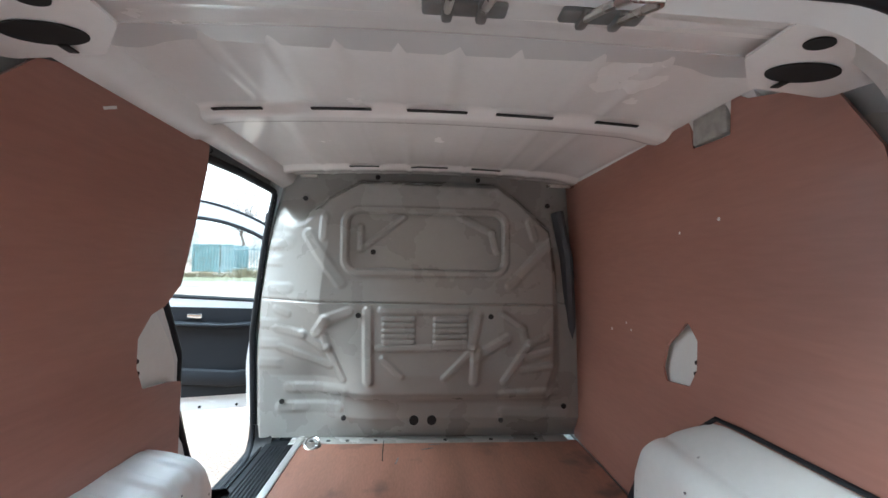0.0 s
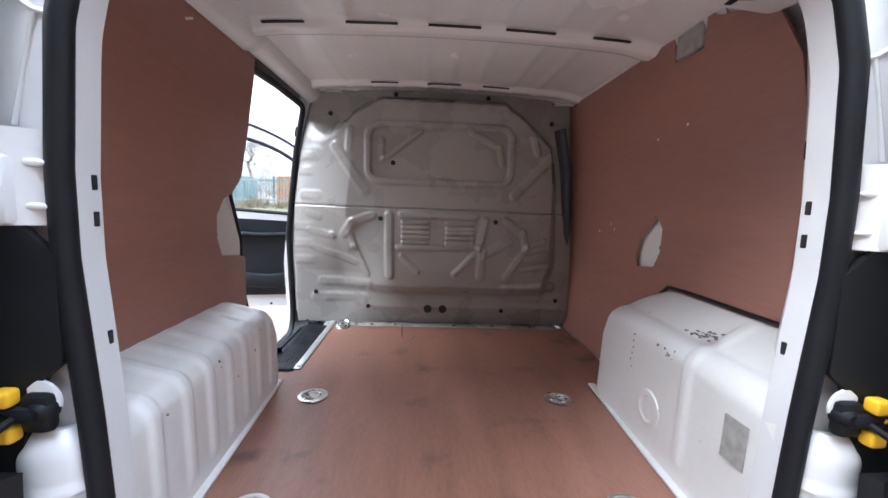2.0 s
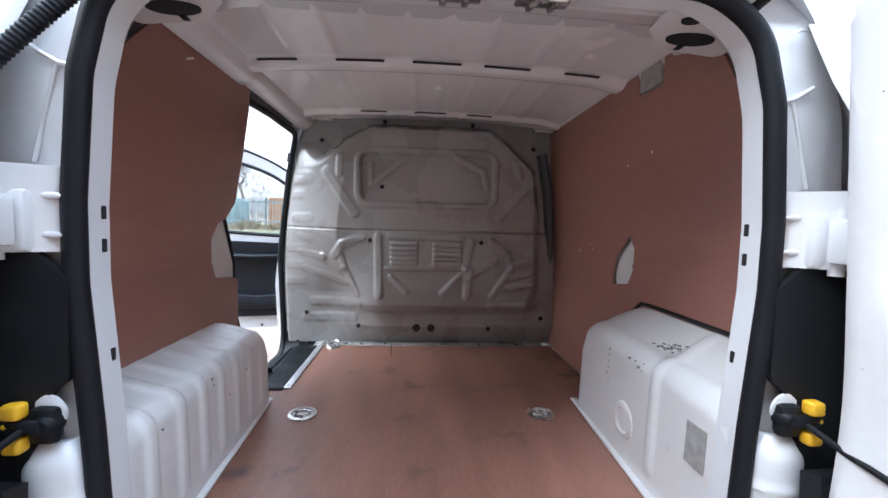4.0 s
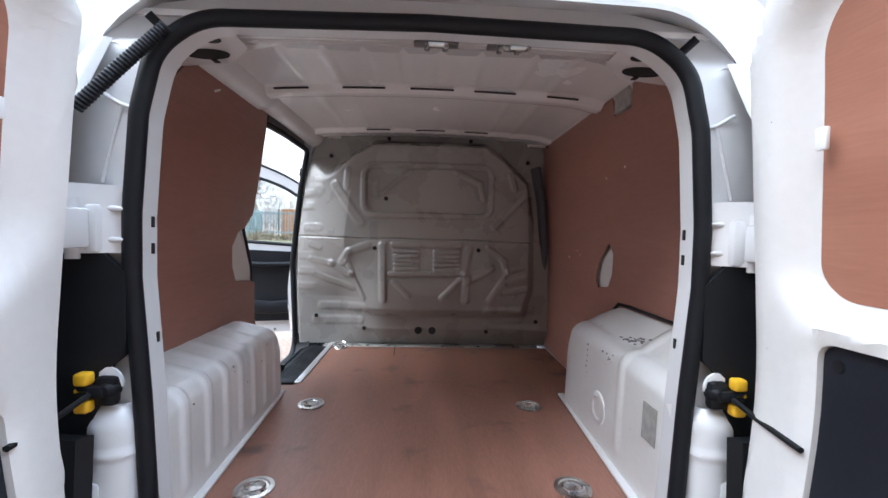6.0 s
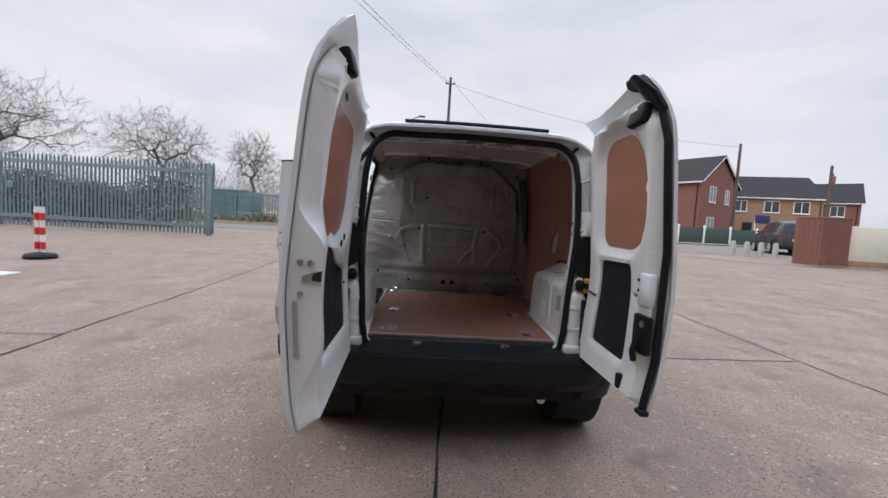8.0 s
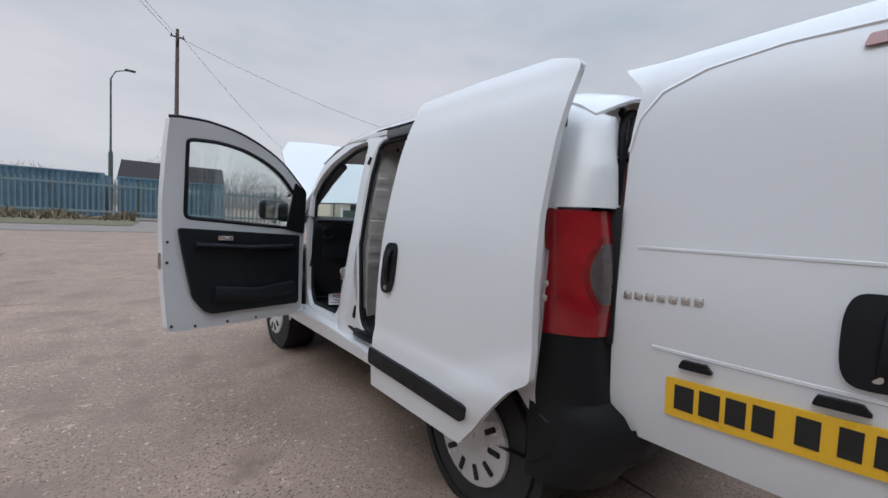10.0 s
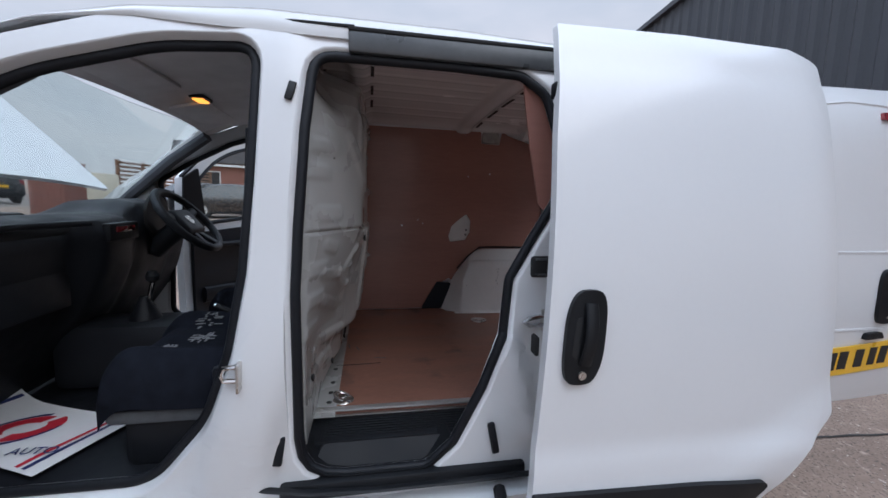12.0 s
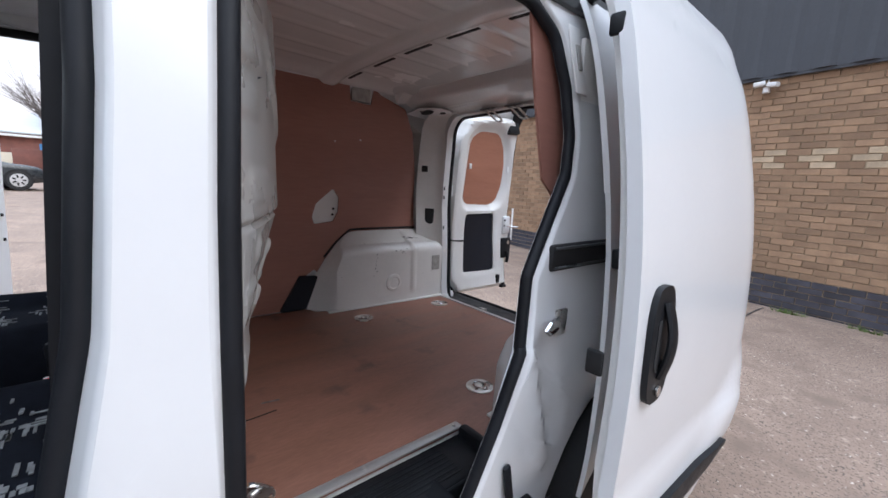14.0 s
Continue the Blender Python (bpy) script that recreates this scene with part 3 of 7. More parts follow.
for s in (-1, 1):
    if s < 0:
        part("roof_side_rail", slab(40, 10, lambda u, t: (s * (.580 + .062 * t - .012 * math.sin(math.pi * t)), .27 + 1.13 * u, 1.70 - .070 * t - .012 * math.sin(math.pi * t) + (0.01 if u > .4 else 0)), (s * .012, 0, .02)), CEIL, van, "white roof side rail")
    gus = part("roof_gusset", panel(rpoly([(.42, .03), (.58, .03), (.645, .09), (.635, .215), (.50, .215), (.43, .14)], .02), [], lambda a, b, d: (s * a, b, 1.594 - .10 * (a - .53) + .05 * (b - .13) + d), .004, (.5, .56), (.1, .16)), CEIL, van, "white corner gusset with dark ovals for its shaded openings")
    # dark ovals under an uncut plate, for the shade in its openings
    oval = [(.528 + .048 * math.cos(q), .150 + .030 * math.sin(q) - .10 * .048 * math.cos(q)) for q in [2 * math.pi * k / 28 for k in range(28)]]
    part("roof_hole_shade", panel(oval, [], lambda a, b, d: (s * a, b, 1.591 - .10 * (a - .53) + .05 * (b - .13) + d), .002), DARK, gus)
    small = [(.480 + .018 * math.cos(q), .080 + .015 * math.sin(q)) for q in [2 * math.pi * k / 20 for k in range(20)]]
    part("roof_hole_shade", panel(small, [], lambda a, b, d: (s * a, b, 1.591 - .10 * (a - .53) + .05 * (b - .13) + d), .002), DARK, gus)
    part("roof_hole_shade", box((.014, .020, .003), (s * .528, .186, 1.5925), .001), DARK, gus)
for x in (.013, .172):
    b = tube([(x - .020, .056, 1.590), (x - .020, .0, 1.566), (x - .020, -.036, 1.550), (x - .013, -.048, 1.546), (x + .013, -.048, 1.546), (x + .020, -.036, 1.550), (x + .020, .0, 1.566), (x + .020, .056, 1.590)], .0048, 8)
    ub = part("door_striker", b, STEEL, van, "zinc plated u-shaped striker")
    part("striker_plate", box((.098, .024, .008), (x, .046, 1.590), .004), ZINCD, ub)
    for k in (-1, 1):
        part("striker_foot", box((.013, .032, .012), (x + k * .020, .046, 1.586), .004), ZINCD, ub)
for x in (.065, .128, .29):
    part("bolt_hole", turned([(.007, 0), (.007, .003)], 10, "z", (x, .0, 1.592)), DARK, van)
part("roof_bracket", box((.12, .025, .012), (.585, 1.30, 1.665), .003), STEEL, van)
part("roof_bracket", box((.07, .03, .012), (-.50, 1.30, 1.675), .003), STEEL, van)

# bulkhead
BULGE = [(-.57, 1.29), (-.555, 1.46), (-.42, 1.60), (-.29, 1.672), (.31, 1.672), (.41, 1.60), (.555, 1.47), (.58, 1.27), (.585, .88), (.54, .735), (-.545, .735), (-.575, .85)]
BH_LEFT = [(.55, -.722), (.88, -.735), (1.15, -.730), (1.33, -.708), (1.5, -.682), (1.62, -.655), (1.8, -.60)]
BARS = [((-.492, 1.428), (-.350, 1.232), .022), ((-.419, 1.50), (-.424, 1.415), .016), ((.534, 1.413), (.356, 1.225), .018), ((.44, 1.495), (.46, 1.43), .015),
        ((-.454, 1.016), (-.413, 1.075), .018), ((-.413, 1.075), (-.315, 1.111), .018), ((-.421, 1.018), (-.403, .952), .014), ((-.403, .952), (-.343, .82), .014),
        ((-.233, 1.114), (-.229, .825), .018), ((.223, 1.103), (.197, .974), .016), ((.215, .96), (.212, .828), .018), ((-.19, .962), (.197, .972), .012),
        ((-.176, 1.12), (.175, 1.12), .014), ((.208, .926), (.345, 1.003), .018), ((.324, 1.106), (.412, 1.046), .014), ((.412, 1.046), (.433, .967), .014), ((.433, .967), (.339, .825), .014),
        ((.439, .983), (.515, 1.009), .014), ((.44, .925), (.53, .948), .014), ((.415, .869), (.545, .891), .014),
        ((-.631, 1.11), (-.581, 1.095), .016), ((-.631, 1.027), (-.513, 1.006), .016), ((-.513, 1.010), (-.428, .951), .016), ((-.614, .944), (-.402, .877), .016),
        ((-.171, .919), (-.095, .848), .012), ((.198, .958), (.084, .839), .012), ((-.579, .768), (-.342, .767), .02), ((-.613, .683), (-.366, .689), .02), ((.335, .762), (.584, .771), .02), ((.347, .677), (.615, .668), .02),
        ((-.263, 1.369), (-.092, 1.504), .01), ((-.27, 1.37), (-.272, 1.46), .012), ((.134, 1.514), (.275, 1.447), .012), ((.275, 1.447), (.294, 1.371), .012), ((-.66, 1.20), (-.58, 1.20), .02), ((-.65, 1.40), (-.59, 1.40), .03)]
for k in range(5):
    BARS.append(((-.165, 1.083 - .0235 * k), (-.048, 1.085 - .0235 * k), .009))
    BARS.append(((.044, 1.083 - .0235 * k), (.168, 1.085 - .0235 * k), .009))


def in_poly(px, py, poly):
    inside = False
    for (x1, y1), (x2, y2) in zip(poly, poly[1:] + poly[:1]):
        if (y1 > py) != (y2 > py) and px < (x2 - x1) * (py - y1) / (y2 - y1) + x1:
            inside = not inside
    return inside


def rrect_dist(x, z, cx, cz, hx, hz, r):
    qx, qz = abs(x - cx) - hx + r, abs(z - cz) - hz + r
    return math.hypot(max(qx, 0), max(qz, 0)) + min(max(qx, qz), 0) - r


def bulk_y(x, z):
    base = lerp([(.55, 1.405), (.60, 1.37), (.65, 1.34), (.72, 1.34), (1.2, 1.375), (1.6, 1.395), (1.75, 1.40)], z)
    d = min(seg_dist(x, z, a, b) for a, b in zip(BULGE, BULGE[1:] + BULGE[:1]))
    sd = d if in_poly(x, z, BULGE) else -d
    x0 = lerp(BH_LEFT, z)
    m = smooth(sd / .06 + .35)
    tall = lerp([(.72, .05), (.85, .085), (1.1, .13), (1.5, .155), (1.7, .14)], z)
    left = smooth((-.20 - x) / .30) * (1 - smooth((z - 1.44) / .16))
    side = lerp([(.72, .0), (.82, .01), (.96, .075), (1.16, .145), (1.5, .155), (1.7, .13)], z)
    y = base - m * tall * (.70 + .30 * math.cos(math.pi * x / 1.15))
    y += (1.40 - side * clamp((x - x0 - .005) / .29, 0, 1) ** .8 - y) * left
    rim = rrect_dist(x, z, 0, 1.402, .347, .142, .07)
    y -= .010 * ridge(abs(rim + .012), .02) - .008 * (1 if rim < -.03 else 0)
    if z > 1.60:
        y -= .006 * math.cos(x * 2 * math.pi / .098) * clamp((z - 1.60) / .03, 0, 1) * m
    for a, b, w in BARS:
        if min(a[0], b[0]) - .04 < x < max(a[0], b[0]) + .04 and min(a[1], b[1]) - .04 < z < max(a[1], b[1]) + .04:
            y -= (.009 if x > -.30 else .0065 if x > -.56 else .004) * ridge(seg_dist(x, z, a, b), w * 1.55)
    y += .006 * ridge(abs(z - 1.148 + .004 * x), .006)
    if x < -.60:
        for zr in (1.385, 1.315, 1.045, .96, .875):
            y -= .004 * ridge(abs(z - zr), .03) * clamp((x - x0 - .004) / .02, 0, 1) * clamp((-.60 - x) / .03, 0, 1)
    y += (1.425 - y) * clamp((x0 + .022 - x) / .022, 0, 1) ** 1.5
    return y


def bulk_pt(s, t):
    z = .552 + (1.728 - .552) * t
    x0 = lerp(BH_LEFT, z)
    x = x0 + (lerp([(.55, .702), (1.15, .690), (1.73, .645)], z) - x0) * s
    return (x, bulk_y(x, z), z)


bulkhead = part("bulkhead", slab(320, 270, bulk_pt, (0, .015, 0)), GREYM, van, "grey painted pressed steel bulkhead with swaged ribs")
for x, z in ((-.222, 1.70), (.232, 1.70), (-.537, 1.595), (.556, 1.59), (-.218, 1.357), (-.272, 1.098), (.272, 1.098), (-.61, .708), (.615, .702), (-.339, .647), (.338, .642)):
    part("bolt", turned([(.011, 0), (.011, .005), (.006, .008)], 12, "y", (x, bulk_y(x, z) - .009, z)), DARK, bulkhead)
for x in (-.038, .038):
    part("grommet", turned([(.02, 0), (.02, .006), (.012, .009)], 16, "y", (x, bulk_y(x, .645) - .010, .645)), DARK, bulkhead)

# floors
part("floor_pan", box((1.25, 1.52, .10), (.07, .72, .475)), INNERW, van)
floor_out = rpoly([(-.525, 0), (.525, 0), (.535, .35), (.60, .745), (.678, .765), (.678, 1.35), (-.525, 1.35), (-.525, .80), (-.61, .795), (-.575, .73), (-.535, .35)], .006)
ply = part("plywood_floor", panel(floor_out, [], lambda a, b, d: (a, b, FLOOR - d), .012, steps(-.6, .6, 6), steps(0, 1.4, 6)), PLYF, van, "red-brown plywood load floor with scuffs and stains")
foot = part("bulkhead_foot", box((1.20, .10, .004), (.04, 1.385, .549), .001), GREYM, bulkhead, "grey drilled bulkhead foot flange")
for x in (-.52, -.47, -.40, -.32, -.2, .1, .3, .5):
    part("foot_hole", turned([(.009, 0), (.009, .002)], 10, "z", (x, 1.362, .551)), DARK, foot)
part("edge_strip", box((1.05, .022, .006), (0, .012, FLOOR + .003), .002), PLYEDGE, van, "aluminium edge strip")
part("edge_strip", box((.028, .60, .006), (-.520, 1.10, FLOOR + .003), .002), PLYEDGE, van, "aluminium edge strip")
for y in (.82, 1.1, 1.38):
    part("screw", turned([(.006, 0), (.005, .002)], 10, "z", (-.52, y, FLOOR + .006)), STEEL, van)
for x, y in ((-.405, .600), (.390, .594), (-.402, .124), (.381, .122)):
    r = part("floor_lashing_ring", turned([(.046, 0), (.046, .004), (.036, .005), (.034, .001)], 28, "z", (x, y, FLOOR + .001)), STEEL, van, "recessed chrome lashing ring")
    part("ring", tube([(x + .024 * math.cos(k * math.pi / 8), y + .020 * math.sin(k * math.pi / 8), FLOOR + .006) for k in range(16)], .004, 6, closed=True), CHROME, r)
    part("cup", turned([(.033, 0), (.033, .0015)], 20, "z", (x, y, FLOOR + .002)), STEEL, r)
lr = part("floor_lashing_ring", tube([(-.455 + .028 * math.cos(k * math.pi / 8), 1.315 + .028 * math.sin(k * math.pi / 8), FLOOR + .012 + .014 * math.sin(k * math.pi / 8)) for k in range(16)], .005, 6, closed=True), CHROME, van, "bent steel lashing eye by the bulkhead")
part("plate", turned([(.036, 0), (.034, .003)], 20, "z", (-.455, 1.315, FLOOR + .0005)), STEEL, lr)
for x, y, a in ((.02, 1.28, 0.3), (.05, 1.32, .1), (-.10, 1.18, 1.4)):
    part("floor_gouge", box((.05, .006, .001), (x, y, FLOOR + .0008), turn=pose(0, 0, 0, 0, 0, math.degrees(a)).to_4x4()), DRYDIRT, ply)
part("floor_crack", tube([(-.165, 1.36, FLOOR + .0005), (-.16, 1.24, FLOOR + .0005), (-.155, 1.18, FLOOR + .0005)], .002, 5), DARK, ply)
# rear sill cover
sill_prof = [(0.0, .548), (-.012, .546), (-.02, .535), (-.045, .533), (-.05, .527), (-.075, .525), (-.08, .519), (-.11, .515), (-.125, .500), (-.125, .46)]
def sill_pt(s, t):
    i = min(int(t * (len(sill_prof) - 1)), len(sill_prof) - 2)
    f = t * (len(sill_prof) - 1) - i
    y = sill_prof[i][0] * (1 - f) + sill_prof[i + 1][0] * f
    z = sill_prof[i][1] * (1 - f) + sill_prof[i + 1][1] * f
    return (-.515 + 1.03 * s, y - .004, z - .004)
part("sill_cover", surface(12, len(sill_prof), sill_pt), PLASTIC, van, "ribbed black plastic rear sill cover")
for x in (-.24, .22):
    part("sill_catch", box((.045, .03, .012), (x, -.062, .532), .003), STEEL, van, "zinc door catch plate")
# side step
part("side_step", box((.135, .63, .05), (-.595, 1.108, .508), .006), PLASTIC, van, "ribbed black plastic entry step")
for k in range(7):
    part("step_rib", box((.005, .46, .004), (-.555 - .014 * k, 1.13, .534), .0015), PLASTIC, van)
part("step_well", box((.13, .70, .05), (-.70, 1.115, .450), .012), PLASTIC, van)
WELL = sorted([q for q in SLIDE_HOLE if q[1] < .70], key=lambda q: math.atan2(q[1] - .80, q[0] - 1.2))
part("step_surround", slab(len(WELL) - 1, 3, lambda s, t: (-.748 + (.10 if WELL[int(round(s * (len(WELL) - 1)))][1] < .56 else .030) * t, WELL[int(round(s * (len(WELL) - 1)))][0] + (1.2 - WELL[int(round(s * (len(WELL) - 1)))][0]) * .02 * (1 + t), WELL[int(round(s * (len(WELL) - 1)))][1] + .006 + .006 * t), (0, 0, -.004)), PLASTIC, van, "black plastic entry step surround")
part("step_insert", panel(rpoly([(.93, .478), (1.36, .478), (1.375, .50), (1.36, .535), (1.0, .535)], .02), [], lambda a, b, d: (-.668 - d - .04 * (.535 - b) / .06, a, b), .01), PLASTIC, van, "moulded recess of the step")
part("step_riser", box((.012, .62, .05), (-.664, 1.11, .505), .005), PLASTIC, van)
part("step_end", box((.20, .03, .12), (-.63, .80, .50), .01), PLASTIC, van)
part("step_end", box((.16, .02, .09), (-.65, 1.415, .49), .008), PLASTIC, van)

# plywood linings
def lining_x(z):
    return .683 - .075 * max(0, z - 1.12)


finish(panel(rpoly([(.105, .80), (.10, 1.0), (.14, 1.42), (.17, 1.51), (.27, 1.62), (.54, 1.70), (.75, 1.712), (.785, 1.645), (.79, 1.575), (.765, 1.40), (.735, 1.24), (.675, 1.185), (.628, 1.170), (.590, 1.118), (.590, 1.05), (.615, .994), (.725, .982), (.770, .970), (.775, .60), (.60, .58)], .012), [], lambda a, b, d: (-lining_x(b) - d, a, b), .007, (), (1.12,)), "plywood_lining", PLYW, van, "red-brown plywood side lining", smooth=False)
HATCH = rpoly([(.620, 1.165), (.588, 1.120), (.592, 1.045), (.620, .996), (.720, .984), (.732, 1.02), (.712, 1.086)], .012)
finish(panel(rpoly([(.095, .80), (.10, .97), (.115, 1.27), (.15, 1.49), (.213, 1.612, .03), (.377, 1.660), (.415, 1.690), (.428, 1.600, .005), (.545, 1.604, .005), (.555, 1.70), (1.0, 1.712), (1.385, 1.705), (1.385, .553), (.87, .553), (.80, .70), (.72, .75), (.60, .60)], .01), [HATCH], lambda a, b, d: (lining_x(b) + d, a, b), .007, (), (1.12,)), "plywood_lining", PLYW, van, "red-brown plywood side lining with a cut-out", smooth=False)
for s in (-1, 1):
    b = panel(rpoly([(.56, 1.20), (.66, 1.20), (.735, 1.09), (.765, 1.02), (.765, .95), (.56, .95)], .02), [], lambda a, z, d: (s * (.699 + d + .02 * (z - 1)), a, z), .01)
    pil = part("inner_pillar", b, INNERW, van, "white painted inner pillar seen through the cut-out")
    for y, z in ((.612, 1.060), (.616, 1.030)):
        part("rivet", turned([(.006, 0), (.006, .004)], 10, "x", (s * .698 - .002, y, z)), DARK, pil)
part("inner_skin", slab(4, 12, lambda s, t: (.722 - .022 * t, 0.02 + 1.40 * s, .56 + 1.0 * t), (.01, 0, 0)), INNERW, van)
part("inner_skin", slab(4, 12, lambda s, t: (-.722 + .022 * t, .10 + .56 * s, .56 + 1.0 * t), (-.01, 0, 0)), INNERW, van)
part("courtesy_lamp", box((.020, .11, .075), (.652, .487, 1.645), .006), GREYPATCH, van, "grey interior courtesy lamp")
part("carpet_flap", panel(rpoly([(.90, .553), (.80, .725), (.71, .718), (.76, .553)], .008), [], lambda a, z, d: (.662 + d, a, z), .02), TRIM, van, "black felt flap in front of the wheel arch")
for y, z, r in ((1.03, 1.085, .006), (.93, 1.12, .004), (.62, 1.40, .004), (.48, 1.42, .005), (.90, 1.10, .004)):
    part("ply_chip", turned([(r, 0), (r * .5, .0015)], 8, "x", (lining_x(z) - .0015, y, z)), PAPER, van)
part("ply_chip", box((.0015, .035, .006), (-lining_x(1.6) + .0010, .42, 1.60), turn=pose(0, 0, 0, 25)), PAPER, van)

# wheel arches
def arch_pt(s_side, ribs, inner_end, outer_end, top, rise, r):
    """Outline from the lining over the top and down the inner side; the front end slopes away to the lining."""
    def fn(s, t):
        k = clamp((t - .86) / .14, 0, 1)
        soft = .030 * (1 - math.sqrt(max(0.0, 1 - k * k)))
        h = top - FLOOR - soft
        inner = .525 + .022 * t + soft
        outer = .690
        if s < .42:
            u = s / .42
            x, z = outer + (inner + r - outer) * u, FLOOR + h + rise * (1 - u)
        elif s < .60:
            g = (s - .42) / .18 * math.pi / 2
            x, z = inner + r * (1 - math.sin(g)), FLOOR + h - r * (1 - math.cos(g))
        else:
            u = (s - .60) / .40
            x, z = inner - .006 * u, FLOOR + (h - r) * (1 - u)
        q = clamp((x - inner) / (outer - inner), 0, 1)
        ye = lerp(inner_end, z) + (lerp(outer_end, z) - lerp(inner_end, z)) * q
        y = -.03 + (ye + .03) * min(1, t / .96)
        for yr in ribs:
            g = ridge(abs(y - yr), .022) * .0065 * (1 if s < .93 else 0)
            if s < .42:
                z += g * clamp(s / .15, 0, 1)
            elif s < .6:
                z += g * .7
                x -= g * .7
            else:
                x -= g * clamp((1 - s) / .1, 0, 1)
        if t > .96:
            f = (t - .96) / .04
            y += (lerp(outer_end, z) - y) * f
            x += (outer - x) * f
        return (s_side * x, y, z)
    return fn


archl = part("wheel_arch", surface(60, 130, arch_pt(-1, (.06, .16, .25, .34, .43, .52, .61), [(.55, .70), (.72, .70), (.80, .66)], [(.55, .745), (.72, .735), (.80, .70), (.845, .64)], .822, .03, .045)), INNERW, van, "white painted wheel arch box with pressed ribs and scrapes")
archr = part("wheel_arch", surface(60, 110, arch_pt(1, (.20,), [(.55, .665), (.76, .66), (.86, .62)], [(.55, .80), (.70, .73), (.80, .665), (.886, .595), (.947, .52)], .878, .068, .055)), INNERW, van, "white painted wheel arch box with scraped paint and a grey patch")
for s in (-1, 1):
    part("arch_lip", box((.025, .73, .008), (s * .528, .34, FLOOR + .005), .003, turn=pose(0, 0, 0, 0, 0, -s * 3.2)), INNERW, van)
part("sticker", box((.002, .055, .085), (.5222, .045, .755), turn=pose(0, 0, 0, 0, 2, 0)), GREYPATCH, archr)
part("pressing", turned([(.05, 0), (.047, -.006), (.035, -.008), (.03, -.003)], 24, "x", (.534, .33, .665)), INNERW, archr)
# thin black strip where the arch meets the lining
part("arch_strip", tube([(.679, .10, .950), (.679, .45, .952), (.679, .525, .949), (.680, .60, .89), (.681, .67, .81)], .0055, 8), RUBBER, van, "thin black strip along the wheel arch")
random.seed(5)
def face_scrape(y, z, k):
    part("scrape", box((.0012, random.uniform(.003, .012) * k, random.uniform(.002, .008) * k), (.5230 + .022 * y / .66, y, z), turn=pose(0, 0, 0, random.uniform(-60, 60))), DRYDIRT, archr)
for k in range(9):
    face_scrape(.44 + random.gauss(0, .008), .68 + .15 * k / 8, .8)
for k in range(7):
    face_scrape(.27 + random.gauss(0, .02), .83 + random.gauss(0, .008), .8)
for k in range(6):
    face_scrape(random.uniform(.07, .16), random.uniform(.57, .63), .8)
for k in range(5):
    face_scrape(random.uniform(.08, .5), random.uniform(.6, .8), .6)
for k in range(26):
    part("scrape", box((random.uniform(.003, .018), random.uniform(.002, .008), .0012), (.575 + random.gauss(0, .020), .22 + random.gauss(0, .022), .905), turn=pose(0, 0, 0, 0, 0, random.uniform(0, 90))), DRYDIRT, archr)
for k in range(16):
    y, z = random.uniform(.05, .68), random.uniform(.64, .80)
    part("scrape", box((.0012, random.uniform(.002, .009), random.uniform(.002, .007)), (-.5235 - .022 * y / .70, y, z), turn=pose(0, 0, 0, random.uniform(-60, 60))), DRYDIRT, archl)
# inner D-pillar holes on both sides: dark plates laid on for their shade
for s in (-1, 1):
    part("pillar_hole_shade", box((.010, .055, .120), (s * .6035, .045, 1.008), .004, turn=pose(0, 0, 0, 0, 0, -s * 41.5)), DARK, van)
    part("pillar_hole_shade", box((.010, .036, .036), (s * .624, .078, 1.298), .0045, turn=pose(0, 0, 0, 0, 0, -s * 36)), DARK, van)

# rear corner fittings: bumper, lamps, hinges, check straps
def bumper_pt(s, t):
    x = -.83 + 1.66 * s
    prof = [(-.02, .555), (-.10, .55), (-.20, .538), (-.235, .515), (-.245, .46), (-.235, .40), (-.19, .355), (-.06, .34)]
    k = t * (len(prof) - 1)
    i = min(int(k), len(prof) - 2)
    y = prof[i][0] + (prof[i + 1][0] - prof[i][0]) * (k - i)
    z = prof[i][1] + (prof[i + 1][1] - prof[i][1]) * (k - i)
    c = clamp((abs(x) - .52) / .31, 0, 1)
    y = y + .22 * c ** 2.6
    z = z - .025 * (1 - c) * (1 if t < .4 else 0)
    return (x * (1 if c < 1 else 1), y, z)
part("rear_bumper", slab(60, 22, bumper_pt, (0, .03, 0)), PLASTIC, van, "unpainted black plastic rear bumper")
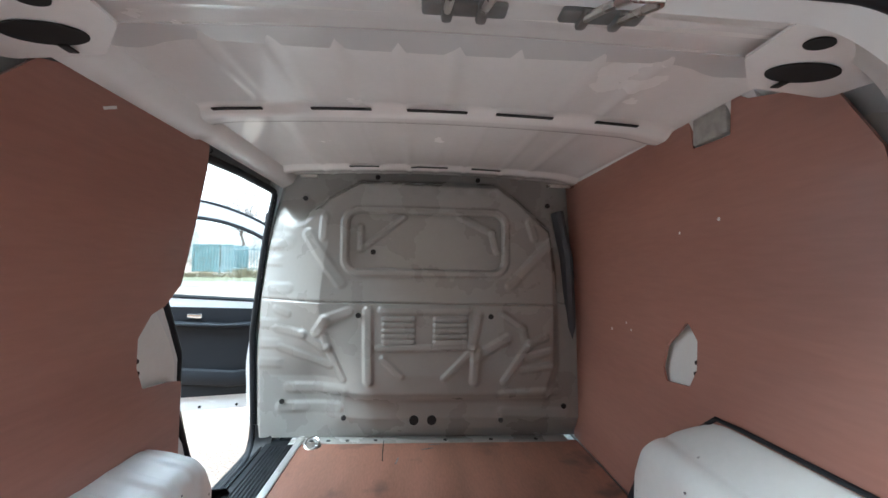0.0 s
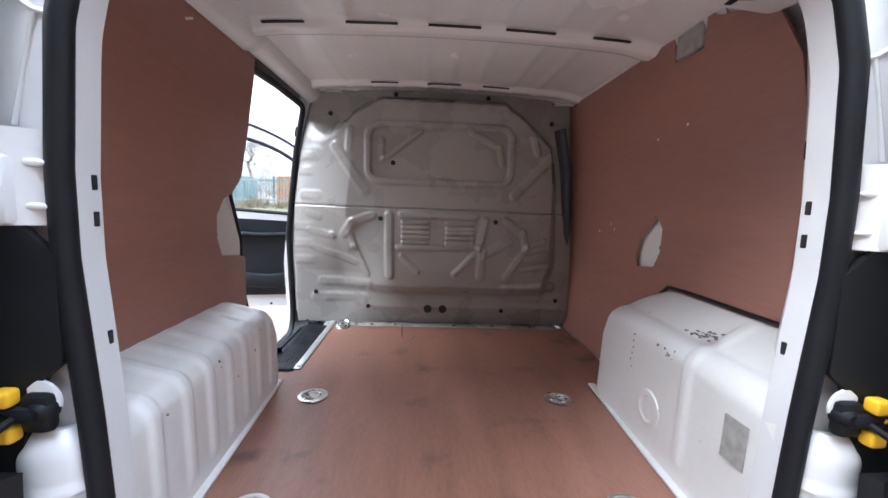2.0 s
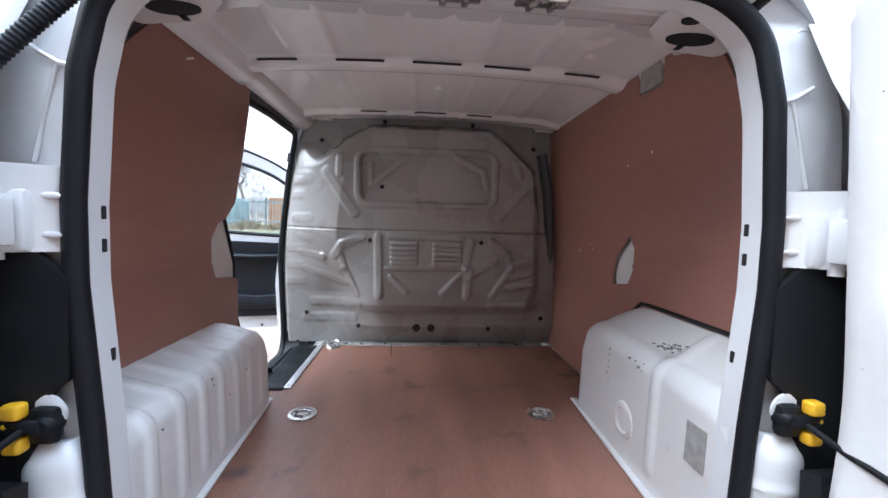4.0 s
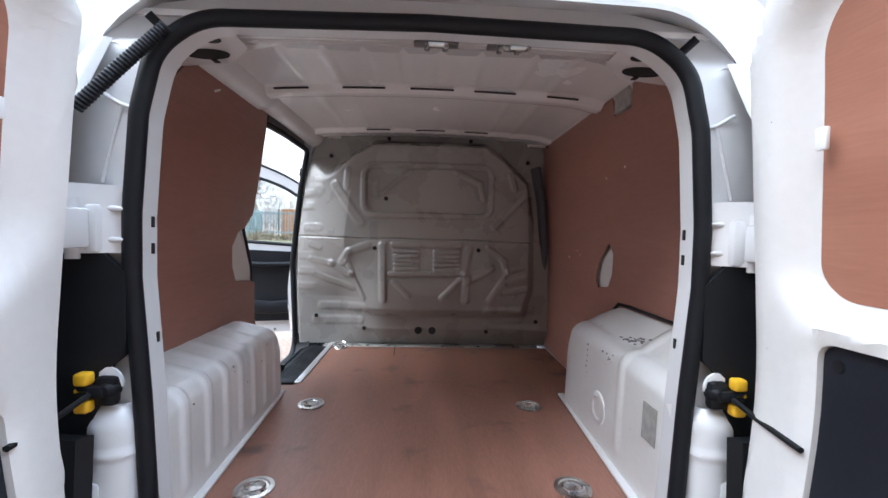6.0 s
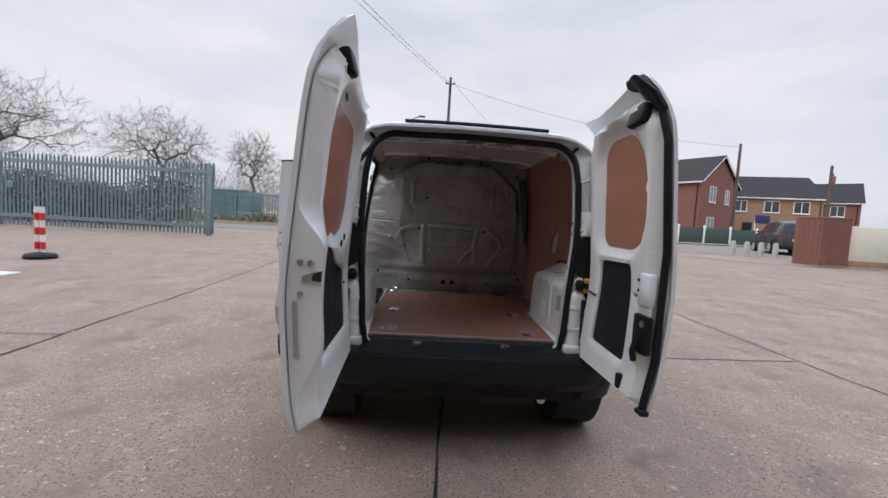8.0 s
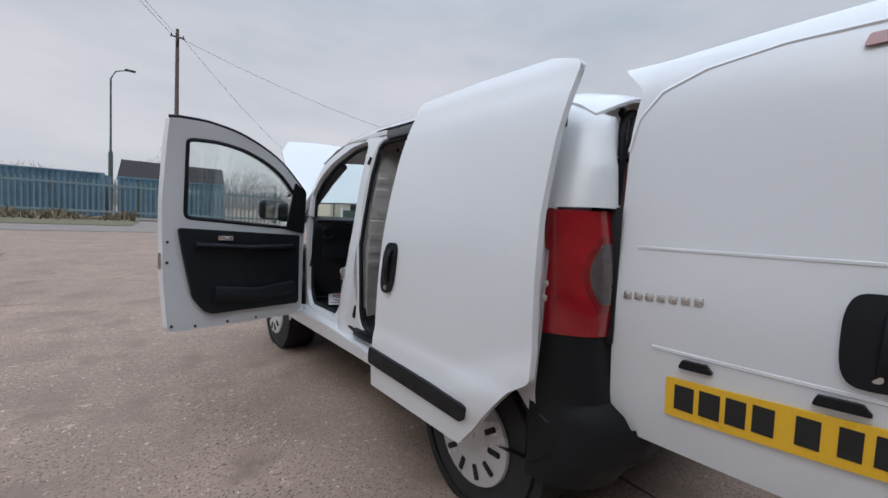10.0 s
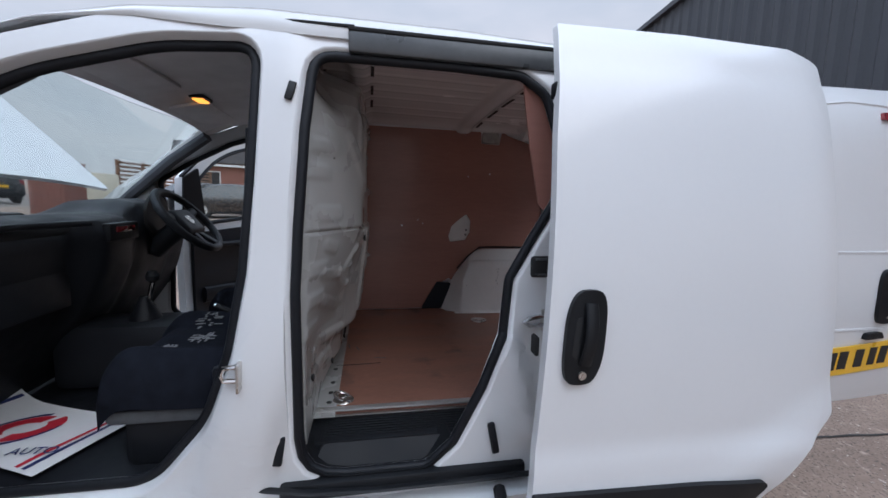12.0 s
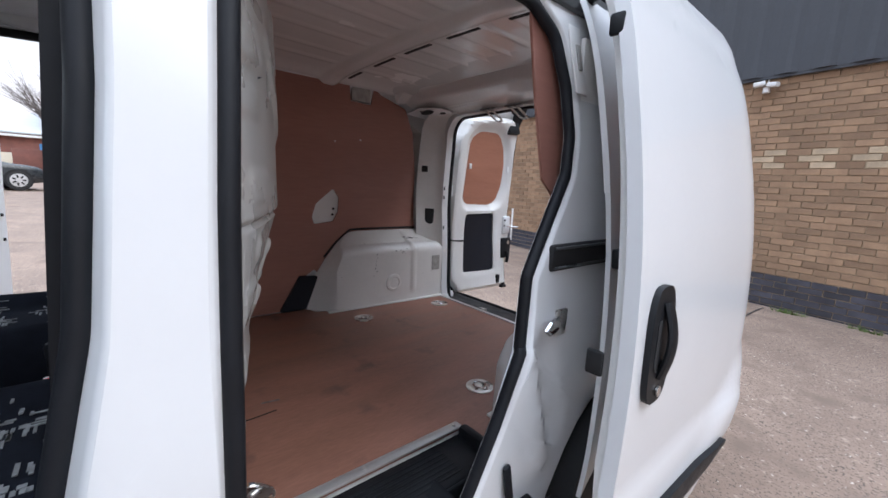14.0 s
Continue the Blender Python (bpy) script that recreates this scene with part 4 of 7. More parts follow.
for s in (-1, 1):
    def corner(u, t):
        z = .30 + .505 * t
        yr = lerp([(.30, -.150), (.40, -.212), (.50, -.208), (.545, -.185), (.575, -.140), (.81, -.128)], z)
        g = u * math.pi / 2
        return (s * (.60 + (.836 - .014 * (1 - t) ** 2 - .60) * math.sin(g) ** .85), yr + (.05 - yr) * (1 - math.cos(g)), z)
    part("corner_cover", slab(22, 30, corner, (-s * .015, .02, 0)), PLASTIC, van, "black plastic corner cover under the lamp")
    def lens(u, t, d=0.0):
        return (s * (.682 + .150 * u - .012 * t), -.128 + .135 * u ** 2.4 - .012 * math.sin(math.pi * t) + .02 * t - d, .805 + .40 * t)
    lamp = part("tail_lamp", slab(16, 24, lens, (0, .05, 0)), REDLENS, van, "red tail lamp with a clear middle lens")
    for nm, m, w0, w1, t0, t1, d in (("lens_ring", DARKRED, .03, .62, .20, .80, .0015), ("clear_lens", CLEARL, .05, .52, .26, .74, .003)):
        part(nm, slab(10, 16, lambda u, t: lens(w0 + w1 * u * math.sin(math.pi * (.12 + .76 * t)) ** .6, t0 + (t1 - t0) * t, d), (0, .004, 0)), m, lamp)
    part("lamp_bezel", slab(4, 16, lambda u, t: (s * (.822 + .012 * u - .012 * t), .0 + .012 * u + .02 * t, .80 + .41 * t), (-s * .02, 0, 0)), DARKRED, lamp)
    part("lamp_housing", panel(rpoly([(.555, .94), (.553, 1.09), (.595, 1.135), (.69, 1.14), (.70, .98), (.70, .70), (.625, .70), (.612, .80), (.600, .86), (.578, .92)], .012), [], lambda a, b, d: (s * a, -.074 - .02 * (a - .552) / .13 + d, b), .012), PLASTIC, van, "black lamp housing back plate")
    part("lamp_side", box((.014, .105, .44), (s * .675, -.090, 1.0), .004), PLASTIC, van)
    part("pillar_step", slab(6, 12, lambda u, t: (s * (.565 + .11 * u), -.062 - .055 * u - .01 * math.sin(math.pi * u), 1.130 + .125 * t), (0, .03, 0)), WHITE, van, "pressed step of the door pillar")
    for z in (.66, 1.175):
        hg = part("door_hinge", box((.05, .05, .09), (s * .615, -.07, z), .008), WHITE, van, "white painted door hinge")
        part("hinge_pin", turned([(.011, -.055), (.011, .055)], 12, "z", (s * .628, -.098, z)), WHITE, hg)
    ck = part("check_strap", turned([(.017, 0), (.017, -.012), (.013, -.020), (.008, -.024)], 14, "y", (s * .575, -.076, .880)), RUBBER, van, "door check strap with yellow release")
    part("backing", box((.040, .022, .056), (s * .580, -.084, .876), .010), PLASTIC, ck)
    part("bracket", turned([(.031, 0), (.031, -.005), (.022, -.007)], 20, "y", (s * .588, -.074, .888)), WHITE, ck, "white painted strap bracket")
    for z in (.852, .902):
        part("release", box((.026, .022, .024), (s * .612, -.096, z), .006, 3), YELLOW, ck, "yellow release tab")
    part("link", box((.05, .02, .022), (s * .600, -.092, .878), .006), RUBBER, ck)
    part("link", box((.03, .012, .008), (s * .612, -.096, .880), .003), YELLOW, ck)
    part("strap", tube([(s * .60, -.09, .876), (s * .60, -.16, .862), (s * .59, -.25, .858)], .0055, 6), PLASTIC, ck)
    for z in (1.155, 1.212):
        part("pillar_swage", turned([(.002, .026), (.0055, .018), (.0065, -.006), (.002, -.024)], 12, "x", (s * .585, -.0705, z)), WHITE, van)
    part("pillar_fold", tube([(s * .548, -.0525, 1.402), (s * .575, -.051, 1.408), (s * .612, -.0505, 1.430)], .004, 8), WHITE, van)
    part("pillar_fold", tube([(s * .535, -.030, 1.512), (s * .56, -.032, 1.508), (s * .60, -.029, 1.532), (s * .635, -.02, 1.535)], .004, 8), WHITE, van)
    part("pillar_seam", tube([(s * .577, -.0505, 1.405), (s * .597, -.0495, 1.330), (s * .614, -.050, 1.262)], .004, 8), WHITE, van)
    def column(u, t):
        g = math.pi * u
        z = .545 + .295 * t
        rad = .046 + .006 * clamp((.62 - z) / .06, 0, 1) - .020 * clamp((t - .86) / .14, 0, 1) ** 2
        rad += .004 * ridge(abs(z - .752), .010) + .004 * ridge(abs(z - .645), .012)
        return (s * (.588 - 1.0 * rad * math.cos(g)), -.050 - rad * abs(math.sin(g)) ** .7 * .9, z)
    part("pillar_column", slab(20, 44, column, (0, .012, 0)), WHITE, van, "white pressed column at the foot of the rear pillar")
    part("column_pad", box((.022, .012, .085), (s * .628, -.084, .675), .006), WHITE, van)
    part("pillar_foot", box((.125, .075, .055), (s * .580, -.080, .535), .018), WHITE, van)
    part("rubber_stop", tube([(s * .510, -.022, 1.558), (s * .530, -.048, 1.580)], .0085, 10), RUBBER, van)
part("cable_gaiter", tube([(-.484 - .122 * k / 60, -.066 - .050 * k / 60, 1.548 - .168 * (k / 60) ** 1.05) for k in range(61)], .0105, 12, taper=[1.0 + .2 * (k % 2) for k in range(61)]), RUBBER, van, "black corrugated cable gaiter")

# wheels
for wx, wy in ((-.72, .33), (.72, .33), (-.72, 2.84), (.72, 2.84)):
    s = -1 if wx < 0 else 1
    prof = [(.18, -.075), (.25, -.078), (.280, -.070), (.291, -.045), (.294, 0), (.291, .045), (.280, .070), (.25, .078), (.18, .075)]
    wh = part("wheel", turned([(.17, -.07), (.17, .07)], 28, "x", (wx, wy, .298)), DARK, van, "wheel with a silver plastic trim")
    part("tyre", turned(prof, 40, "x", (wx, wy, .298)), TYRE, wh, "black tyre")
    hub = turned([(.185, 0), (.18, s * .012), (.165, s * .016), (.06, s * .022), (.03, s * .026)], 40, "x", (wx + s * .080, wy, .298))
    part("wheel_trim", hub, HUBCAP, wh, "silver plastic wheel trim")
    for k in range(10):
        a = 2 * math.pi * k / 10
        wm = Matrix.Translation((wx + s * .100, wy + .125 * math.cos(a), .298 + .125 * math.sin(a))) @ Euler((a, 0, 0)).to_matrix().to_4x4()
        # dark block for the shade in a slot of the uncut trim
        part("trim_slot_shade", box((.012, .06, .022), (0, 0, 0), .008, turn=wm), DARK, wh)
    part("wheel_well", turned([(.335, -s * .16), (.335, s * .075), (.30, s * .075), (.30, -s * .14)], 28, "x", (wx, wy, .315)), DARK, van)
part("underbody", box((1.30, 3.3, .12), (0, 1.55, .33)), DARK, van)
part("exhaust_tail", turned([(.022, 0), (.022, .12)], 12, "y", (.42, -.10, .27)), STEEL, van)


# ---------------------------------------------------------------- doors
def door_place(hinge, along, out, k=1.0):
    """Carries (u, w, z) of a door into space: u from the hinge, w outwards."""
    h, e, o = Vector((hinge[0], hinge[1], 0)), Vector((along[0], along[1], 0)).normalized(), Vector((out[0], out[1], 0)).normalized()
    return lambda u, w, z: h + e * u * k + o * w + Vector((0, 0, z))


RD_W = [(.49, -.012), (.54, .0), (.6, .012), (.75, .026), (.92, .036), (1.1, .026), (1.25, .014), (1.4, .002), (1.52, -.012), (1.60, -.030), (1.66, -.058), (1.70, -.090), (1.73, -.122)]
RD_W = eased(RD_W)


def rear_door(name, P, width, ply_out, blk_out, label, rubber, thick=0.0):
    top0, top1 = 1.685, 1.725
    u0 = .03 if not rubber else .005
    out = rpoly([(u0, .56, .05), (u0 + .06, .497, .05), (width - .01, .497, .01), (width, .56, 0), (width + .004, 1.1, 0), (width - .002, 1.56, .1), (width - .035, top1 + .012, .03), (.10, top0 + .008, .05), (-.045, top0 + .014, .004), (u0 + .015, 1.60, .05), (u0, 1.45, .1)], .02)
    cu, cv = steps(0, width, 10), steps(.49, 1.73, 22)
    skin = part(name, panel(out, [], lambda a, b, d: P(a, lerp(RD_W, b) + .012 * math.sin(math.pi * clamp(a / width, 0, 1)) - d, b), .014, cu, cv), WHITE, van, label)
    inner = rpoly([(u0 + .010, .60, .06), (u0 + .07, .508, .05), (width - .016, .508, .02), (width - .009, 1.1, 0), (width - .02, 1.56, .08), (width - .09, 1.668, .06), (.10, 1.635, .08), (u0 + .010, 1.50, .08)], .03)
    def relief(a, b):
        e, p, q = (min(seg_dist(a, b, m, n) for m, n in zip(o, o[1:] + o[:1])) for o in (inner, ply_out, blk_out))
        e, p, q = (smooth(e / .032), smooth(p / .06), smooth(q / .018))
        if thick:
            # the free edge is closed by a deep flange round the latch
            bell = smooth((b - .56) / .24) * (1 - smooth((b - 1.05) / .14)) * smooth((a - width + .12) / .07)
            e, p = e + (1 - e) * bell, p + (1 - p) * bell
            return (.008 + .058 * e) * (.46 + .54 * p) - .008 * (1 - q) + thick * bell
        return (.008 + .058 * e) * (.46 + .54 * p) - .008 * (1 - q)
    part("inner_panel", panel(inner, [ply_out, blk_out], lambda a, b, d: P(a, lerp(RD_W, b) - .017 - (relief(a, b) if d == 0 else 0), b), .038, steps(0, width, 44), steps(.50, 1.70, 60)), INNERW, skin, "white painted inner door pressing")
    def grow(poly, k):
        cx, cz = sum(p[0] for p in poly) / len(poly), sum(p[1] for p in poly) / len(poly)
        return [(cx + (a - cx) * k, cz + (b - cz) * k) for a, b in poly]
    part("plywood_panel", panel(grow(ply_out, 1.004), [], lambda a, b, d: P(a, lerp(RD_W, b) - .048 + d, b), .006, cu, cv), PLYD, skin, "red-brown plywood window blank")
    part("trim_panel", panel(grow(blk_out, .992), [], lambda a, b, d: P(a, lerp(RD_W, b) - .066 + d, b), .006, cu, cv), TRIM, skin, "dark hardboard trim panel")
    if rubber:
        pts = [(width - .012, .50), (width - .006, .7), (width - .004, 1.1), (width - .006, 1.5), (width - .022, 1.62), (width - .036, 1.685)]
        part("edge_seal", tube([P(a, lerp(RD_W, b) - .032, b) for a, b in pts], .02, 8, flat=(.016, .009, P(0, 1, 0) - P(0, 0, 0))), RUBBER, skin, "black rubber edge seal")
        cap = rpoly([(width + .002, 1.60), (width - .012, 1.67), (width - .045, 1.728), (width - .13, 1.728), (width - .155, 1.712), (width - .135, 1.694), (width - .105, 1.69), (width - .09, 1.655), (width - .055, 1.640), (width - .04, 1.60)], .012)
        part("corner_cap", panel(cap, [], lambda a, b, d: P(a, lerp(RD_W, b) - .020 - d - .012 * ridge(abs(a - width + .05), .06), b), .014, steps(width - .16, width, 7), steps(1.60, 1.73, 6)), RUBBER, skin, "black rubber cap on the top corner")
        part("corner_foot", box((.035, .05, .022), P(width - .012, lerp(RD_W, .50) - .030, .497), .008), RUBBER, skin)
    return skin


# left rear door
PL_ = door_place((-.637, -.105), (.038, -1), (-1, -.038), .978)
l_ply = rpoly([(.145, 1.19), (.19, 1.11), (.27, 1.085), (.33, 1.075), (.40, 1.095), (.46, 1.075), (.55, 1.10), (.69, 1.112), (.722, 1.205), (.727, 1.36), (.70, 1.465), (.645, 1.545), (.30, 1.535), (.19, 1.53), (.147, 1.47)], .10, 6)
l_blk = rpoly([(.135, .655), (.15, .915), (.34, .965), (.45, 1.035), (.625, 1.053), (.645, .885), (.688, .768), (.68, .675)], .03)
ldoor = rear_door("rear_door", PL_, .84, l_ply, l_blk, "open white rear door with plywood panel and number plate", False, .030)
# outer face: crease, plate recess, plate, handle, brake lamp, badge
def on_left(a, b, d=0.0):
    return PL_(a, lerp(RD_W, b) + .012 * math.sin(math.pi * clamp(a / .84, 0, 1)) + d, b)
part("crease", tube([on_left(a, 1.098, -.0035) for a in steps(.03, .83, 12)], .007, 6), WHITE, ldoor)
part("crease", tube([on_left(a, b, -.003) for a, b in ((.03, 1.40), (.05, 1.50), (.11, 1.575), (.22, 1.62), (.4, 1.645), (.6, 1.645), (.80, 1.59))], .0075, 6), WHITE, ldoor)
part("crease", tube([on_left(a, .805, -.004) for a in steps(.10, .74, 10)], .008, 6), WHITE, ldoor)
pm = panel(rpoly([(.205, .615), (.725, .640), (.725, .755), (.205, .730)], .008), [], lambda a, b, d: on_left(a, b, .010 - d), .006, steps(.2, .73, 6), (.66, .70))
plate = part("number_plate", pm, PLATE, ldoor, "yellow rear number plate")
for k, (a, w) in enumerate(((.255, .05), (.318, .05), (.378, .045), (.436, .045), (.520, .045), (.592, .04), (.652, .045))):
    part("plate_bar", panel([(a - w / 2, .640 + .048 * (a - .205)), (a + w / 2, .640 + .048 * (a - .205)), (a + w / 2, .712 + .048 * (a - .205)), (a - w / 2, .712 + .048 * (a - .205))], [], lambda p, q, d: on_left(p, q, .0115 - d), .0012), PRINT, plate)
for a0, a1 in ((.235, .325), (.52, .625)):
    part("plate_lamp", panel(rpoly([(a0, .765), (a1, .768), (a1 - .02, .792), (a0 + .01, .79)], .006), [], lambda p, q, d: on_left(p, q, .016 - d), .016), PLASTIC, ldoor, "black number plate lamp")
hd = part("door_handle", panel([(.613 + .056 * math.copysign(abs(math.cos(q)) ** .55, math.cos(q)), .930 + .105 * math.copysign(abs(math.sin(q)) ** .7, math.sin(q))) for q in [2 * math.pi * k / 32 for k in range(32)]], [], lambda p, q, d: on_left(p, q, .012 - d), .012, (.58, .6, .62, .64), (.87, .91, .95, .99)), PLASTIC, ldoor, "black plastic door handle")
part("grip", tube([on_left(.632 + .006 * k / 8, .865 + .0165 * k, .014 + .012 * math.sin(math.pi * k / 8)) for k in range(9)], .012, 10, flat=(.016, .008, (0, 1, 0))), PLASTIC, hd)
part("lock", turned([(.010, 0), (.010, .004)], 12, "x", on_left(.62, .855, .012)), STEEL, hd)
part("brake_lamp", panel(rpoly([(.54, 1.585), (.71, 1.590), (.715, 1.62), (.55, 1.615)], .008), [], lambda p, q, d: on_left(p, q, .010 - d), .012, (.6, .65)), DARKRED, ldoor, "dark red high-level brake lamp")
for k in range(7):
    part("badge_bar", box((.004, .022, .022), on_left(.075 + .033 * k, .948 + .002 * k, .003), .001), STEEL, ldoor)
part("rubber_stop", panel(rpoly([(.785, .735), (.81, .737), (.81, .80), (.785, .80)], .012), [], lambda p, q, d: on_left(p, q, .014 - d), .014), PLASTIC, ldoor, "black door buffer")
# inner fittings
def in_left(a, b, d=0.0):
    return PL_(a, lerp(RD_W, b) - .078 - d, b)
def on_edge(w, b, d=0.0):
    """On the flange that closes the free edge of the door: w inwards from the outer skin, d proud of it."""
    return PL_(.8325 + d, lerp(RD_W, b) - w, b)
for w, b in ((.049, 1.018), (.078, 1.016), (.056, .925)):
    part("bolt", tube([on_edge(w, b, -.001), on_edge(w, b, .005)], .0095, 12), STEEL, ldoor)
latch = part("latch", panel(rpoly([(.058, .958), (.085, .966), (.112, .962), (.112, .996), (.085, .990), (.060, .980)], .006), [], lambda p, q, d: on_edge(p, q, .003 - d), .006), STEEL, ldoor, "zinc latch plate")
part("latch_slot", panel(rpoly([(.086, .966), (.113, .962), (.113, .996), (.088, .986)], .004), [], lambda p, q, d: on_edge(p, q, .0045 - d), .004), DARK, latch)
part("strike_strip", panel(rpoly([(.033, .735), (.046, .735), (.047, .905), (.034, .905)], .005), [], lambda p, q, d: on_edge(p, q, .002 - d), .003), GREYPATCH, ldoor, "bare metal strike strip")
part("roof_latch", box((.042, .105, .075), in_left(.700, 1.630, -.012), .014, turn=pose(0, 0, 0, 6, -14, 0)), PLASTIC, ldoor, "black plastic upper latch cover")
for a, b in ((.32, 1.045), (.26, 1.07), (.635, 1.546)):
    part("hole", turned([(.014, 0), (.014, .004)], 14, "x", in_left(a, b, .0)), DARK, ldoor)
part("panel_clip", box((.008, .016, .03), in_left(.172, 1.335, -.012), .003), PAPER, ldoor, "white plastic panel clip")

# right rear door
PR_ = door_place((.645, -.105), (.002, -1), (1, .002), .965)
r_ply = rpoly([(.135, 1.13), (.17, 1.095), (.39, 1.090), (.455, 1.12), (.495, 1.22), (.50, 1.36), (.475, 1.47), (.41, 1.56), (.22, 1.555), (.15, 1.50)], .16, 7)
r_blk = rpoly([(.145, .645), (.155, 1.03), (.43, 1.035), (.445, .80), (.455, .635)], .03)
rdoor = rear_door("rear_door", PR_, .605, r_ply, r_blk, "open white rear door with plywood panel and lock gear", True)
def in_right(a, b, d=0.0):
    return PR_(a, lerp(RD_W, b) - .078 - d, b)
part("lock_housing", box((.036, .075, .125), in_right(.562, .950, .002), .012), WHITE, rdoor, "white pressed lock housing")
part("lock_lever", tube([in_right(.565, .940, .02), in_right(.575, .938, .055), in_right(.62, .938, .075)], .006, 8), CHROME, rdoor, "bare steel lock lever")
part("lock_tape", box((.012, .07, .04), in_right(.562, .872, .000), .004), INNERW, rdoor)
part("lock_gear", box((.03, .095, .145), in_right(.568, .785, .002), .010), PLASTIC, rdoor, "black plastic lock mechanism")
part("lock_rod", tube([in_right(.565, .76, .02), in_right(.568, .72, .03), in_right(.57, .685, .02)], .012, 8), PLASTIC, rdoor)
part("lock_boss", turned([(.014, -.004), (.011, .004)], 14, "x", in_right(.585, .825, .018)), STEEL, rdoor)
part("lower_catch", box((.03, .030, .060), in_right(.480, .572, .004), .008), PLASTIC, rdoor, "black lower catch")
part("roof_latch", box((.040, .105, .080), in_right(.500, 1.600, -.006), .014, turn=pose(0, 0, 0, -4, 14, 0)), PLASTIC, rdoor, "black plastic upper latch cover")
for a, b in ((.158, 1.335), (.530, 1.335)):
    part("panel_clip", box((.008, .018, .035), in_right(a, b, -.012), .003), PAPER, rdoor, "white plastic panel clip")
for a, b in ((.535, .985), (.535, .945)):
    part("hole", turned([(.007, 0), (.007, .003)], 10, "x", in_right(a, b, .022)), DARK, rdoor)
for a, b in ((.18, 1.0), (.40, 1.0), (.43, .68)):
    part("trim_stud", turned([(.009, 0), (.007, .004)], 10, "x", in_right(a, b, -.010)), PLASTIC, rdoor)
for s, P, ins in ((-1, PL_, in_left), (1, PR_, in_right)):
    for z in (.66, 1.175):
        part("hinge_leaf", box((.02, .07, .07), P(.03, -.03, z), .006), WHITE, ldoor if s < 0 else rdoor)
    for z in (.87, 1.40):
        if s > 0:
            part("access_hole", box((.004, .028, .05), ins(.075, z, .0), .0018), DARK, rdoor)

# sliding door, run back along the side
SD_OUT = rpoly([(.875, .36, .01), (.845, .55, 0), (.818, 1.06, .3), (.800, 1.40, .3), (.770, 1.695, .008), (.40, 1.705, .2), (.06, 1.700, .06), (-.045, 1.668, .03), (-.028, 1.42, .2), (-.022, 1.18, .2), (-.034, .86, .2), (-.045, .68, .03), (.02, .635, .04), (.17, .45, .05), (.25, .36, .03)], .02)
def sd_map(a, b, d=0.0):
    return (-((half(b) if b < 1.58 else lerp([(1.58, .719), (1.66, .690), (1.72, .655)], b)) + .137 - d - .02 * clamp((.10 - a) / .14, 0, 1) ** 2 + .010 * ridge(abs(b - .56), .10) + .016 * smooth((.60 + .20 * smooth((.42 - a) / .5) - b) / .13)), a, b)
sdoor = part("sliding_door", panel(SD_OUT, [], lambda a, b, d: sd_map(a, b, d), .028, steps(-.05, .88, 30), steps(.36, 1.7, 54)), WHITE, van, "open white sliding side door")
part("lower_trim", panel(rpoly([(.852, .480, .004), (.845, .556, .004), (.18, .531, .02), (.215, .458, .03)], .01), [], lambda a, b, d: sd_map(a, b, -.014 + d), .016, steps(.2, .85, 8), (.5, .53)), PLASTIC, sdoor, "black plastic side rubbing strip")
sh = part("door_handle", panel([(.735 - .012 * math.sin(q) + .05 * math.copysign(abs(math.cos(q)) ** .6, math.cos(q)), .938 + .112 * math.copysign(abs(math.sin(q)) ** .7, math.sin(q))) for q in [2 * math.pi * k / 32 for k in range(32)]], [], lambda a, b, d: sd_map(a, b, -.012 + d), .014, (.71, .735, .76), (.88, .93, .98)), PLASTIC, sdoor, "black plastic door handle")
part("grip", tube([sd_map(.735 - .012 * k / 8, .875 + .018 * k, -.013 - .014 * math.sin(math.pi * k / 8)) for k in range(9)], .012, 10, flat=(.016, .008, (0, 1, 0))), PLASTIC, sh)
# dark plate for the shade behind the grip
part("finger_recess_shade", panel(rpoly([(.755, .885), (.770, .90), (.760, .985), (.745, .99)], .01), [], lambda a, b, d: sd_map(a, b, -.0135 + d), .003), DARK, sh)
part("lock", turned([(.010, 0), (.010, -.004)], 14, "x", sd_map(.742, .850, -.013)), STEEL, sh)
part("inner_frame", panel(rpoly([(.83, .45, .03), (.79, 1.1, .1), (.75, 1.64, .05), (.10, 1.64, .08), (.0, 1.5, .1), (.0, .75, .1), (.20, .50, .05)], .03), [rpoly([(.70, .95), (.68, 1.5), (.15, 1.5), (.08, .95)], .08)], lambda a, b, d: sd_map(a, b, .028 + d), .025, steps(0, .85, 8), steps(.45, 1.64, 14)), INNERW, sdoor, "white inner door pressing")
part("plywood_panel", panel(rpoly([(.715, .93), (.695, 1.52), (.135, 1.52), (.06, .93)], .08), [], lambda a, b, d: sd_map(a, b, .040 + d), .006, steps(.05, .72, 6), steps(.93, 1.52, 6)), PLYD, sdoor, "red-brown plywood panel inside the door")
def sd_return(u, t):
    z = .72 + .90 * t
    wide = .030 + .030 * ridge(abs(z - .95), .24)
    q = sd_map(-.030 + .012 * math.sin(3 * t), z, .026)
    return (q[0] + wide * u, q[1] + .020 * u * u, z)
part("door_return", slab(8, 40, sd_return, (0, .010, 0)), WHITE, sdoor, "white folded rear edge of the door")
for z in (.93, .975):
    part("roller_bolt", turned([(.010, 0), (.010, -.006), (.005, -.009)], 12, "y", (sd_map(-.03, z, .026)[0] + .030, -.028, z)), STEEL, sdoor)
part("roller_arm", tube([(-.84, .60, 1.10), (-.90, .50, 1.09), (-.94, .42, 1.09)], .016, 8), PLASTIC, sdoor, "black sliding door roller arm")
